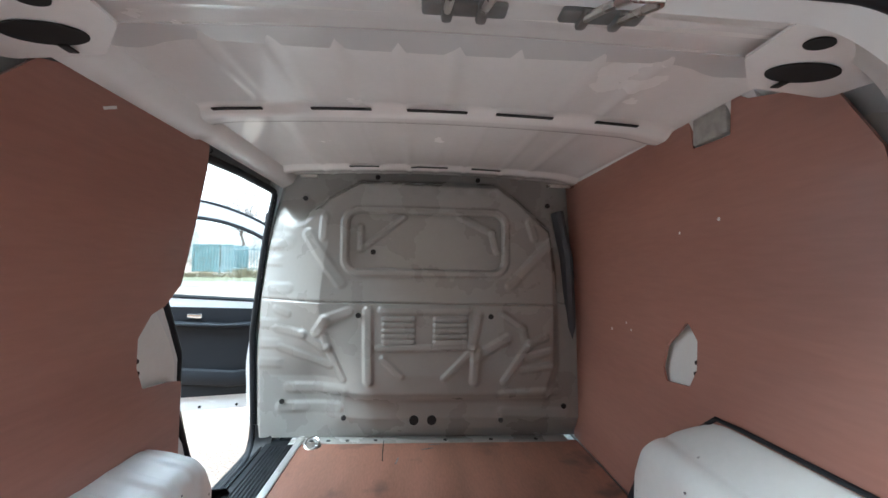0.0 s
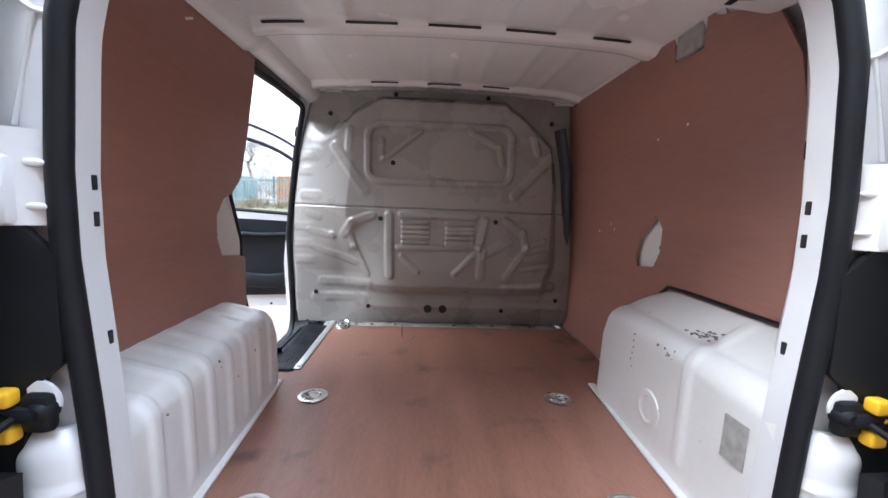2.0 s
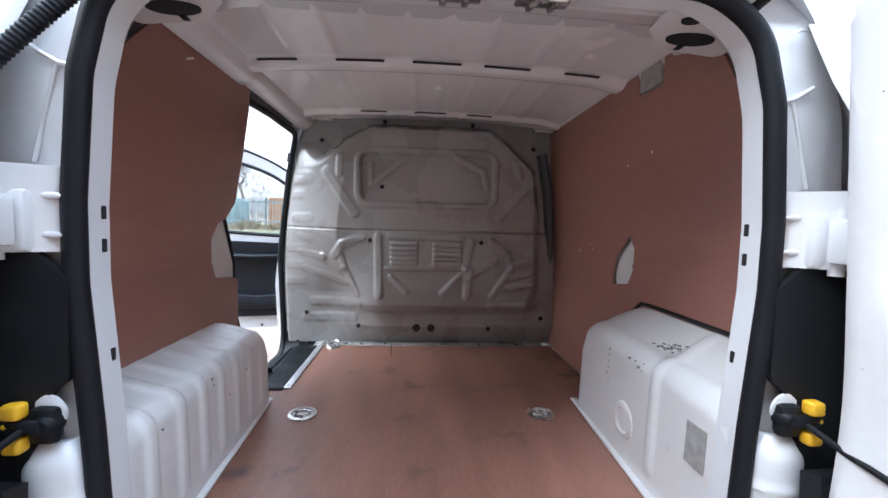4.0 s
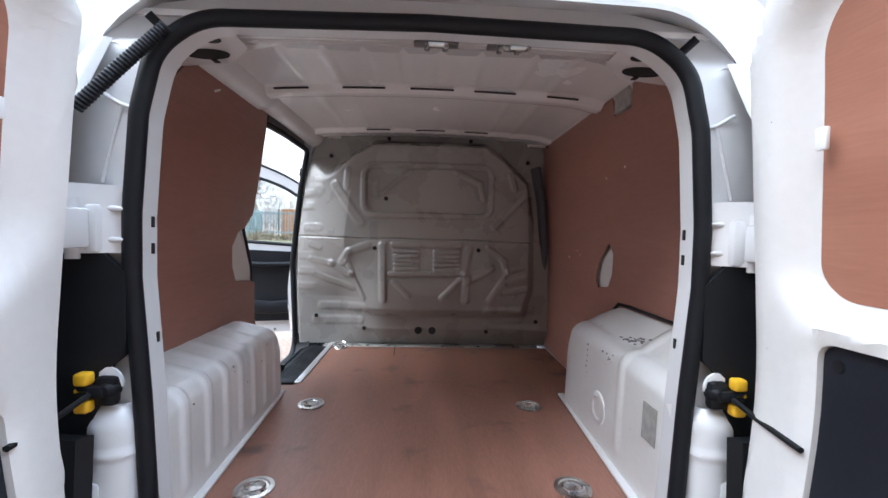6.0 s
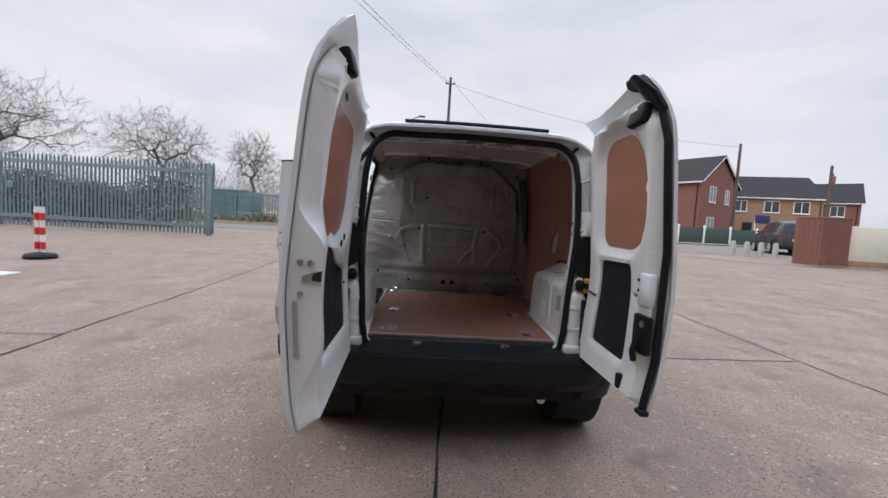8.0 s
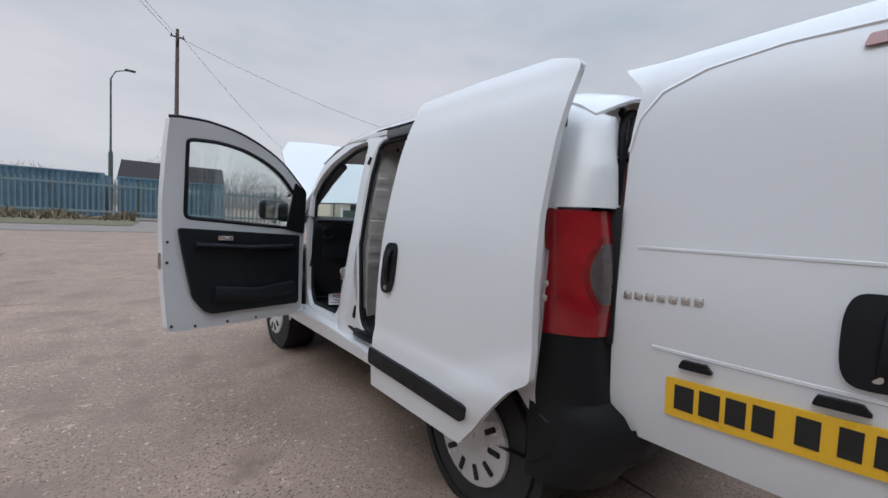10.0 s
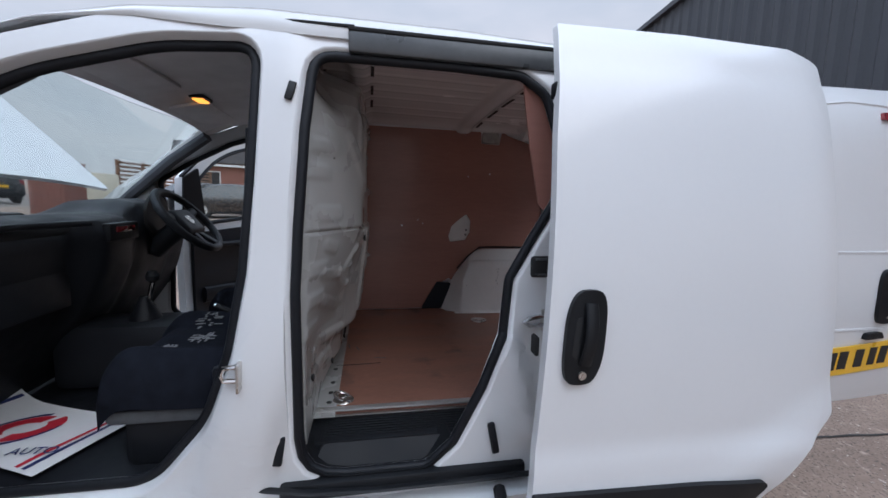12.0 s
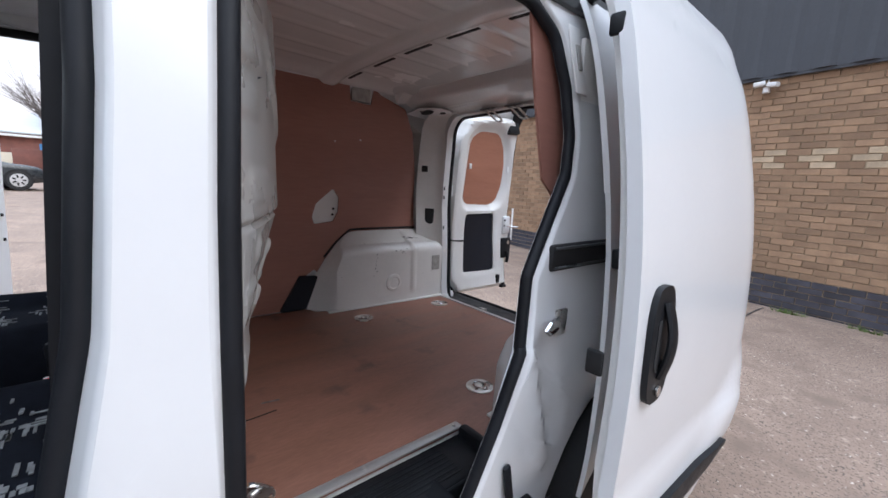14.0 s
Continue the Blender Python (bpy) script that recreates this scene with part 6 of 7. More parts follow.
WOODF = mat("brown_fence_wood", (0.16, 0.085, 0.05), 0.8, vary=0.25, scale=4, stretch=(1, 1, 5), bump=.002)
CARBLACK = mat("black_car_paint", (0.012, 0.013, 0.016), 0.28, vary=0.1, coat=0.35)
CARGLASS = mat("dark_car_glass", (0.03, 0.035, 0.04), 0.04, vary=0.1, coat=0.2)
CARGREY = mat("dark_grey_car_paint", (0.03, 0.034, 0.038), 0.28, vary=0.1, coat=0.4)
REDP = mat("red_plastic", (0.62, 0.03, 0.03), 0.45, vary=0.08)
WHITEP = mat("white_plastic", (0.76, 0.75, 0.73), 0.45, vary=0.05)
CLAD = mat("charcoal_cladding", (0.052, 0.058, 0.070), 0.5, vary=0.12, scale=1.2, grain=30)
MORTAR = mat("sandy_mortar", (0.31, 0.235, 0.16), 0.9, vary=0.2, scale=8, grain=60, bump=.003)
BUFF = piece_tint(mat("buff_brick", (0.36, 0.235, 0.145), 0.85, scale=7, grain=50, second=(0.24, 0.15, 0.092), bump=.003), .22)
BUFFI = island_tint(mat("buff_brick_field", (0.36, 0.235, 0.145), 0.85, scale=7, grain=50, second=(0.24, 0.15, 0.092), bump=.003), .22)
PALEB = piece_tint(mat("whitewashed_brick", (0.47, 0.365, 0.25), 0.85, vary=0.25, scale=9, bump=.003), .12)
BLUEB = piece_tint(mat("blue_engineering_brick", (0.052, 0.052, 0.066), 0.55, vary=0.3, scale=8, bump=.003), .3)
BLUEI = island_tint(mat("blue_brick_field", (0.052, 0.052, 0.066), 0.55, vary=0.3, scale=8, bump=.003), .3)
CAMW = mat("white_camera_plastic", (0.72, 0.72, 0.72), 0.4, vary=0.04)

# ground, in one sheet whose cells grow with distance
def spread(n, near, far):
    half_n = n // 2
    vals = []
    for i in range(-half_n, half_n + 1):
        k = abs(i) / half_n
        vals.append((1 if i >= 0 else -1) * (near * k + (far - near) * k ** 5))
    return vals
gx, gy = spread(90, 25, 600), spread(90, 25, 600)
bm = bmesh.new()
grid = [[bm.verts.new((x, y + 2, gz(x, y + 2) + (0 if abs(x) < 1.5 and -2 < y + 2 < 4 else .008 * noise.noise((x * .25, y * .25, 0))))) for y in gy] for x in gx]
for i in range(len(gx) - 1):
    for j in range(len(gy) - 1):
        bm.faces.new((grid[i][j], grid[i + 1][j], grid[i + 1][j + 1], grid[i][j + 1]))
tagged(finish(bm, "ground", CONCRETE), "worn pinkish concrete yard with aggregate showing", "ground", kind="structure")


def strip(name, pts, width, lift, material, label, category, wob=.0, kind="structure", seed=1):
    random.seed(seed)
    bm = bmesh.new()
    dense = []
    for (x0, y0), (x1, y1) in zip(pts, pts[1:]):
        n = max(2, int(math.hypot(x1 - x0, y1 - y0) / .12))
        dense += [(x0 + (x1 - x0) * k / n, y0 + (y1 - y0) * k / n) for k in range(n)]
    dense.append(pts[-1])
    prev, drift = None, 0
    for i, (x, y) in enumerate(dense):
        nx, ny = dense[min(i + 1, len(dense) - 1)][0] - dense[max(i - 1, 0)][0], dense[min(i + 1, len(dense) - 1)][1] - dense[max(i - 1, 0)][1]
        l = math.hypot(nx, ny) or 1
        drift = drift * .9 + random.gauss(0, wob)
        ox, oy = -ny / l, nx / l
        w = width * random.uniform(.55, 1.25) if wob else width
        a = [(x + ox * (drift + k * w / 2), y + oy * (drift + k * w / 2)) for k in (-1, 1)]
        cur = [bm.verts.new((p[0], p[1], gz(*p) + lift)) for p in a]
        if prev:
            bm.faces.new((prev[0], cur[0], cur[1], prev[1]))
        prev = cur
    return tagged(finish(bm, name, material), label, category, kind=kind)


for k, pts in enumerate([[(-.29, -4.5), (-.26, -2.5), (-.13, -1.2), (-.10, 0), (-.06, .5)], [(3.50, -4.4), (3.44, 1.0), (3.62, 4.9), (3.5, 10)], [(-3.30, -4.4), (-3.33, 1.5), (-3.38, 3.2), (-3.42, 5), (-3.6, 11)], [(.9, 1.45), (1.85, 1.45), (3.44, 1.49)], [(-11, 7.4), (-7.9, 7.5), (-5.2, 7.9), (-3.45, 7.9)], [(7.3, 10), (7.05, 2.6), (6.6, 1.4), (6.3, -4)], [(11.6, 8), (10.82, 3.04), (10.34, 1.9), (10.2, 1.0), (9.9, -4)], [(14.2, 4), (13.6, .9), (13.3, -3)], [(-9, 1.5), (-3.33, 1.5)]]):
    strip("slab_joint", pts, .019, .004 + .0008 * k, TAR, "dark tarred joint between concrete slabs", "joint", .006, "structure", k)
strip("road", [(-30, 24.5), (20, 20.5), (60, 14)], 9.0, .012, ASPHALT, "grey asphalt road beyond the yard", "road")
strip("pavement", [(-30, 31.0), (20, 27.0), (60, 20.5)], 2.4, .06, ASPHALT, "pavement in front of the houses", "pavement")
strip("verge", [(-40, 28), (-7.6, 25.2), (-1, 24.5)], 6.0, .03, GRASS, "rough grass verge", "verge")

# steel palisade fence and sliding gate
def palisade(name, p0, p1, n, high, label, off_rails=.06):
    root = empty(name, Matrix.Translation((p0[0], p0[1], gz(*p0))), label, "fence")
    d = Vector((p1[0] - p0[0], p1[1] - p0[1], gz(*p1) - gz(*p0)))
    ln = d.length
    ang = math.atan2(d.y, d.x)
    rot = Matrix.Rotation(ang, 4, "Z")
    bmp = bmesh.new()
    prof = [(-.043, 0), (-.022, .016), (0, .006), (.022, .016), (.043, 0)]
    zs = [(0.06, 1.0), (high - .12, 1.0), (high, .22)]
    rows = [[bmp.verts.new((x * k, y - .03, z)) for x, y in prof] for z, k in zs]
    back = [[bmp.verts.new((x * k, y - .036, z)) for x, y in prof] for z, k in zs]
    for R_, rev in ((rows, False), (back, True)):
        for a, b in zip(R_, R_[1:]):
            for k in range(4):
                f = (a[k], a[k + 1], b[k + 1], b[k])
                bmp.faces.new(f if not rev else f[::-1])
    pale = finish(bmp, "pale", GALV, root, "", smooth=False)
    pale.matrix_local = rot
    for i in range(1, n):
        o = new("pale", pale.data)
        o.parent = root
        o.matrix_local = Matrix.Translation(d * (i / (n - 1))) @ rot
    for z in (.38, high - .33):
        b = box((ln, .03, .13), (ln / 2, -.058, z), .004, turn=None)
        o = finish(b, "rail", GALV, root, "", smooth=False)
        o.matrix_local = Matrix.Translation((0, 0, d.z / 2)) @ rot
    return root, rot, d


f1, rot, d = palisade("palisade_gate", (-16.0, 13.6), (-8.05, 13.2), 54, 2.72, "galvanised steel palisade sliding gate")
part("gate_post", box((.14, .14, 2.75), (7.75, -.35, 1.37), .01), GALV, f1)
for x in (.0, 7.85):
    o = part("gate_stile", box((.12, .06, 2.62), (x, -.03, 1.36), .006), GALV, f1)
    o.matrix_local = rot
f2, rot2, d2 = palisade("palisade_fence", (-26, 15.2), (-16.15, 13.9), 60, 2.6, "galvanised steel palisade fence")
for x in (0, 3.3, 6.6, 9.8):
    o = part("fence_post", box((.09, .09, 2.6), (x, .05, 1.3), .006), GALV, f2)
    o.matrix_local = rot2
part("gate_lock", box((.22, .10, .26), (.55, -.10, 1.55), .01), GALV, f1)
near = empty("steel_gate_leaf", Matrix.Translation((-6.6, 4.15, gz(-6.6, 4.15))), "pale blue-grey steel gate post", "gate post")
part("post", box((.14, .14, 3.2), (-.12, 0, 1.6), .012), GALV, near)
part("foot", box((.6, .5, .03), (-.12, 0, .015), .008), WHITEP, near)
f3, rot3, d3 = palisade("boundary_fence", (-16.5, 33.5), (7.5, 29.5), 96, 2.3, "grey palisade boundary fence at the far side")
for i in range(7):
    o = part("fence_post", box((.12, .12, 2.4), (i * 4.0, .06, 1.2), .01), GREENF, f3)
    o.matrix_local = rot3

# barrier post of two leaning tubes
bol = empty("barrier_post", Matrix.Translation((-7.6, 6.0, gz(-7.6, 6.0))), "two red and white plastic posts in a rubber base", "barrier post")
part("base", turned([(.25, 0), (.25, .05), (.22, .09), (.10, .12)], 28, "z"), RUBBER, bol, "black rubber base")
for x0, x1 in ((-.06, -.09), (.05, .015)):
    stem = part("stem", tube([(x0, 0, .08), (x1, .02, 1.0)], .038, 12), WHITEP, bol, "white plastic stem")
    for k in range(3):
        a, b = .18 + .28 * k, .32 + .28 * k
        part("band", tube([(x0 + (x1 - x0) * (a - .08) / .92, .02 * (a - .08) / .92, a), (x0 + (x1 - x0) * (b - .08) / .92, .02 * (b - .08) / .92, b)], .041, 12), REDP, stem, "red reflective band")


# bare trees
def tree(x, y, high, seed, spread_=1.0, tips=900):
    """A bare crown: every fork shares out the twig ends that it has to reach."""
    rnd = random.Random(seed)
    root = empty("tree", Matrix.Translation((x, y, gz(x, y))), "bare winter tree with a wide crown of fine twigs", "tree")
    limb, fine = bmesh.new(), bmesh.new()
    ends = []
    while len(ends) < tips:
        v = Vector((rnd.gauss(0, 1), rnd.gauss(0, 1), rnd.gauss(0, 1))).normalized() * rnd.random() ** .42
        lump = 1 + .16 * math.sin(4 * math.atan2(v.y, v.x) + seed) * math.sin(3 * v.z + seed)
        p = Vector((v.x * .42 * spread_ * lump, v.y * .42 * spread_ * lump, .60 + v.z * .39 * lump)) * high
        if p.z > .26 * high:
            ends.append(p)
    def sliver(a, b, r):
        s = Vector((rnd.gauss(0, 1), rnd.gauss(0, 1), rnd.gauss(0, 1))).cross(b - a)
        s = s.normalized() * r if s.length > 1e-6 else Vector((r, 0, 0))
        fine.faces.new([fine.verts.new(q) for q in (a - s, a + s, b + s * .5, b - s * .5)])
    def grow(p, own):
        n = len(own)
        if n <= 2:
            for q in own:
                m = p.lerp(q, .55) + Vector((rnd.gauss(0, .008), rnd.gauss(0, .008), rnd.gauss(.01, .008))) * high
                sliver(p, m, .0011 * high)
                sliver(m, q, .0009 * high)
                for k in range(6):
                    s0 = p.lerp(q, rnd.uniform(.3, 1))
                    sliver(s0, s0 + ((q - p).normalized() * .03 + Vector((rnd.gauss(0, .022), rnd.gauss(0, .022), rnd.gauss(.012, .018)))) * high, .0007 * high)
            return
        c = sum(own, Vector()) / n
        far = c - p
        to = p + far * rnd.uniform(.30, .46) + Vector((rnd.gauss(0, .07), rnd.gauss(0, .07), rnd.gauss(.03, .05))) * far.length
        mid = p.lerp(to, .5) + Vector((rnd.gauss(0, .05), rnd.gauss(0, .05), rnd.gauss(-.02, .05))) * far.length
        r = .021 * high * (n / tips) ** .5
        if n > 5:
            tube([p, mid, to], r, 6 if n > 80 else 4, bm=limb, taper=[1, .92, .84])
        else:
            sliver(p, mid, r)
            sliver(mid, to, r * .9)
        ax = Vector((rnd.gauss(0, 1), rnd.gauss(0, 1), rnd.gauss(0, .6)))
        own = sorted(own, key=lambda q: (q - c).dot(ax))
        k = max(1, min(n - 1, int(n * rnd.uniform(.34, .66))))
        grow(to, own[:k])
        grow(to, own[k:])
    base = Vector((rnd.gauss(0, .01), rnd.gauss(0, .01), .19)) * high
    tube([Vector((0, 0, 0)), base * .5, base], .025 * high, 8, bm=limb, taper=[1.15, .95, .88])
    grow(base, ends)
    part("trunk", limb, BARK, root)
    part("crown", fine, TWIGD, root, "fine bare twigs")
    return root


for args in ((-47.5, 44.3, 15.2, 3, 1.45), (-30, 44.4, 11.8, 11, 1.25), (-28.9, 66, 13.4, 5, .8), (-41, 69, 10, 8, 1.1), (-60, 50, 14, 21, 1.3), (-18, 72, 8.6, 14, 1.1)):
    tree(*args)
# far woods and scrub: uncounted thin stems
random.seed(12)
bm = bmesh.new()
for k in range(45000):
    a = random.uniform(-62, 38)
    r = random.uniform(62, 85)
    x, y = r * math.sin(radians(a)), r * math.cos(radians(a))
    h = random.uniform(1.2, 5.2) * (1 + .4 * math.sin(a * .21) + .3 * math.sin(a * .57))
    z = gz(x, y)
    w = random.uniform(.012, .03)
    q = Vector((math.cos(radians(a)), -math.sin(radians(a)), 0))
    b0 = Vector((x, y, z + max(.6, h) * random.random() ** .8))
    t0 = b0 + q * random.gauss(0, .5) + Vector((0, 0, random.uniform(.4, .9)))
    bm.faces.new([bm.verts.new(p) for p in (b0 - q * w, b0 + q * w, t0 + q * w * .4, t0 - q * w * .4)])
tagged(finish(bm, "far_woods", TWIGS, smooth=False), "line of bare far woodland, distance haze put into its pale colour", "woods", kind="stuff")
bm = bmesh.new()
for k in range(6000):
    x, y = random.uniform(-30, -1), random.gauss(28.0, .9)
    z = gz(x, y)
    h, w = random.uniform(.08, .75) * (.6 + .4 * math.sin(x * 1.7) * math.sin(x * .63)), random.uniform(.015, .045)
    dx, dy = random.gauss(0, .25), random.gauss(0, .25)
    bm.faces.new([bm.verts.new(p) for p in ((x - w, y, z), (x + w, y, z), (x + dx + w * .3, y + dy, z + h), (x + dx - w * .3, y + dy, z + h))])
tagged(finish(bm, "scrub", island_tint(mat("dry_scrub", (0.15, 0.12, 0.075), .9, vary=.3), .35), smooth=False), "rough grass and scrub along the fence", "scrub", kind="stuff")


# dense hedge behind the gate
bm = bmesh.new()
for k in range(16000):
    x, y = random.uniform(-27, -11.5), random.gauss(17.6, .7)
    z = gz(x, y) + random.random() ** .8 * (2.0 + .25 * math.sin(x * .9) + .2 * math.sin(x * 2.3))
    e = Vector((random.gauss(0, 1), random.gauss(0, 1), random.gauss(0, 1))).normalized() * random.uniform(.04, .11)
    g = e.cross(Vector((random.gauss(0, 1), random.gauss(0, 1), random.gauss(0, 1)))).normalized() * .04
    c = Vector((x, y, z))
    bm.faces.new([bm.verts.new(p) for p in (c - e, c + g, c + e, c - g)])
tagged(finish(bm, "hedge", island_tint(mat("hedge_leaf", (0.075, 0.085, 0.06), .8, vary=.3), .4), smooth=False), "dark overgrown hedge behind the gate", "hedge", kind="stuff")


# shipping containers
def container(x, y, size, yaw, m, label):
    root = empty("shipping_container", Matrix.Translation((x, y, gz(x, y))) @ Matrix.Rotation(radians(yaw), 4, "Z"), label, "container")
    l, w, h = size
    def wall(s, t):
        return (-l / 2 + l * s, -w / 2 + .03 * (1 if int(s * 2 * l / .28) % 2 else -1), .12 + (h - .2) * t)
    part("corrugated_side", slab(int(l / .07), 2, wall, (0, .05, 0)), m, root)
    part("body", box((l - .02, w - .12, h - .12), (0, .02, h / 2), .02), m, root)
    for z in (.08, h - .06):
        part("rail", box((l, .10, .14), (0, -w / 2 + .02, z), .01), m, root)
    for sx in (-1, 1):
        part("corner_post", box((.15, .12, h), (sx * (l / 2 - .07), -w / 2 + .02, h / 2), .01), m, root)
    return root


container(-5.2, 34.5, (6.1, 2.4, 2.75), -9, CONTB, "blue corrugated steel shipping container")
container(-11.4, 35.8, (3.0, 2.4, 2.4), -9, CONTO, "rusty orange steel container")
container(-18.5, 38.0, (4.0, 2.4, 2.5), -9, CONTT, "turquoise corrugated steel container")
container(1.5, 33.6, (6.1, 2.4, 2.6), -9, CONTB, "blue corrugated steel shipping container")


# poles and wires
def wood_pole(x, y, h, label, cross=True):
    root = empty("utility_pole", Matrix.Translation((x, y, gz(x, y))), label, "utility pole")
    part("shaft", turned([(.15, 0), (.14, h * .5), (.11, h)], 12, "z"), WOODP, root)
    if cross:
        part("crossarm", box((.9, .10, .10), (0, 0, h - .55), .01), WOODP, root)
        for sx in (-.36, 0, .36):
            part("insulator", turned([(.02, 0), (.045, .05), (.045, .10), (.02, .15)], 10, "z", (sx, 0, h - .5)), PLASTIC, root)
        part("fuse_box", box((.16, .2, .5), (0, -.17, h - 1.0), .02), PLASTIC, root)
    return root


wood_pole(1.6, 34.5, 13.6, "tall dark wooden utility pole")
wood_pole(29.3, 34.1, 9.3, "tall brown wooden utility pole", False)
wood_pole(37.5, 33.0, 7.6, "dark wooden utility pole", False)
lp = empty("street_lamp", Matrix.Translation((-2.1, 41, gz(-2.1, 41))), "tall grey street lamp with a bent arm", "street lamp")
part("column", turned([(.16, 0), (.15, 4.8), (.075, 5.0), (.06, 10.6)], 12, "z"), GREENF, lp)
part("arm", tube([(0, 0, 10.6), (.3, -.1, 11.2), (.95, -.3, 11.4)], .045, 8), GREENF, lp)
part("lantern", box((.7, .26, .16), (1.2, -.38, 11.42), .05), GREENF, lp)
def wire(name, a, b, sag, label):
    a, b = Vector(a), Vector(b)
    pts = [a.lerp(b, k / 24) - Vector((0, 0, sag * 4 * (k / 24) * (1 - k / 24))) for k in range(25)]
    return tagged(finish(tube(pts, .012, 5), name, RUBBER), label, "cable")
pz = gz(1.6, 34.5) + 13.1
wire("overhead_cable", (1.3, 34.5, pz), (-14, -8, 10.6), .5, "thin black overhead cable")
wire("overhead_cable", (1.6, 34.5, pz), (-13.4, -8, 10.9), .6, "thin black overhead cable")
wire("overhead_cable", (1.9, 34.5, pz - .1), (29.3, 34.1, gz(29.3, 34.1) + 9.0), .9, "thin black overhead cable")
wire("overhead_cable", (1.9, 34.5, pz), (16, 52, 9), .5, "thin black overhead cable")


# houses
def house(name, x, y, yaw, l, w, eave, ridge_h, wall_m, roof_m, wins, label, chim=(), doors=(), upper=None):
    """Long side along local x, facing local -y; gables at both ends."""
    root = empty(name, Matrix.Translation((x, y, gz(x, y) - .1)) @ Matrix.Rotation(radians(yaw), 4, "Z"), label, "house")
    bm = bmesh.new()
    prof = [(-w / 2, 0), (-w / 2, eave), (0, ridge_h - .12), (w / 2, eave), (w / 2, 0)]
    a = [bm.verts.new((-l / 2, py, z)) for py, z in prof]
    b = [bm.verts.new((l / 2, py, z)) for py, z in prof]
    bm.faces.new(a[::-1]), bm.faces.new(b)
    for k in range(5):
        bm.faces.new((a[k], b[k], b[(k + 1) % 5], a[(k + 1) % 5]))
    finish(bm, "wall", wall_m, root, smooth=False)
    for sy in (-1, 1):
        rise, run = ridge_h - eave, w / 2
        def rf(s, t):
            return (-l / 2 - .25 + (l + .5) * s, sy * (run + .35 - (run + .35) * t), eave - .35 * rise / run + (rise + .35 * rise / run) * t + .10)
        finish(slab(int(l * 2), 14, lambda s, t: Vector(rf(s, t)) + Vector((0, 0, .015 * (int(t * 13) % 2))), (0, 0, -.10)), "roof", roof_m, root, smooth=False)
        finish(box((l + .3, .10, .16), (0, sy * (w / 2 + .30), eave - .25), .01), "gutter", FRAMEW if sy < 0 else PLASTIC, root)
    for sx in (-1, 1):
        for sy in (-1, 1):
            d = Vector((0, -sy * w / 2, ridge_h - eave))
            finish(tube([(sx * (l / 2 + .24), sy * (w / 2 + .3), eave - .2), (sx * (l / 2 + .24), 0, ridge_h - .02)], .06, 4, flat=(.09, .03, (0, 0, 1))), "bargeboard", FRAMEW, root)
    for face, u, z, ww, hh in wins:
        win = None
        if face == "f":
            m = Matrix.Translation((u, -w / 2 - .02, z))
        elif face == "r":
            m = Matrix.Translation((l / 2 + .02, u, z)) @ Matrix.Rotation(radians(90), 4, "Z")
        else:
            m = Matrix.Translation((-l / 2 - .02, u, z)) @ Matrix.Rotation(radians(-90), 4, "Z")
        b = None
        for sx in (-1, 0, 1):
            b = box((.07, .08, hh), (sx * (ww / 2 - .03), 0, 0), bm=b)
        for sz in (-1, 1):
            b = box((ww, .08, .07), (0, 0, sz * (hh / 2 - .03)), bm=b)
        for v in b.verts:
            v.co = m @ v.co
        win = finish(b, "window", FRAMEW, root, smooth=False)
        for sx in (-1, 1):
            finish(box((ww / 2 - .08, .03, hh - .12), m @ Vector((sx * ww / 4, .0, 0)), turn=m.to_3x3().to_4x4()), "pane", PANE, win, smooth=False)
        finish(box((ww + .16, .12, .07), m @ Vector((0, -.02, -hh / 2 - .04)), turn=m.to_3x3().to_4x4()), "sill", FRAMEW, win, smooth=False)
    for cx, in ((c,) for c in chim):
        ch = finish(box((.6, .6, 1.5), (cx, 0, ridge_h + .3), .01), "chimney", BRICKR, root)
        finish(turned([(.12, 0), (.10, .4)], 12, "z", (cx, 0, ridge_h + 1.05)), "chimney_pot", BRICKR, ch)
    for u in doors:
        finish(box((.95, .08, 2.05), (u, -w / 2 - .03, 1.1), .01), "door", PLASTIC, root)
    for u in (-l / 2 + .3, l / 2 - .3):
        finish(tube([(u, -w / 2 - .06, eave - .2), (u, -w / 2 - .06, .1)], .04, 6), "downpipe", PLASTIC, root)
    return root


# red brick house side-on with a front gable
house("house", 24.6, 41.8, -59, 15.5, 8.0, 5.6, 8.2, BRICKR, SLATE, [("r", -1.6, 4.4, 1.3, 1.5), ("r", 1.6, 4.4, .9, 1.4), ("r", -1.6, 1.6, 1.5, 1.3), ("f", 3.5, 4.3, 1.1, 1.2)], "red brick two-storey house with a dark tiled roof", (), (2,))
house("bungalow", 15.5, 34.6, 12, 8.5, 6, 2.7, 4.6, RENDERW, SLATE, [("f", 2.6, 1.6, 1.4, 1.2), ("f", -1.5, 1.6, 1.6, 1.2)], "cream rendered bungalow with a hipped dark roof")
house("house", 39.5, 45.0, -20, 12, 8, 5.2, 7.8, BRICKB, SLATE, [("f", -4.4, 4.0, 1.5, 1.3), ("f", -1.8, 4.0, 1.2, 1.3), ("f", 1.2, 4.0, 1.5, 1.3), ("f", 4.0, 4.0, 1.5, 1.3), ("f", -4, 1.4, 1.9, 1.3), ("f", 2, 1.4, 1.9, 1.3)], "brown brick semi-detached houses", (-2.0,), (-1.0,))
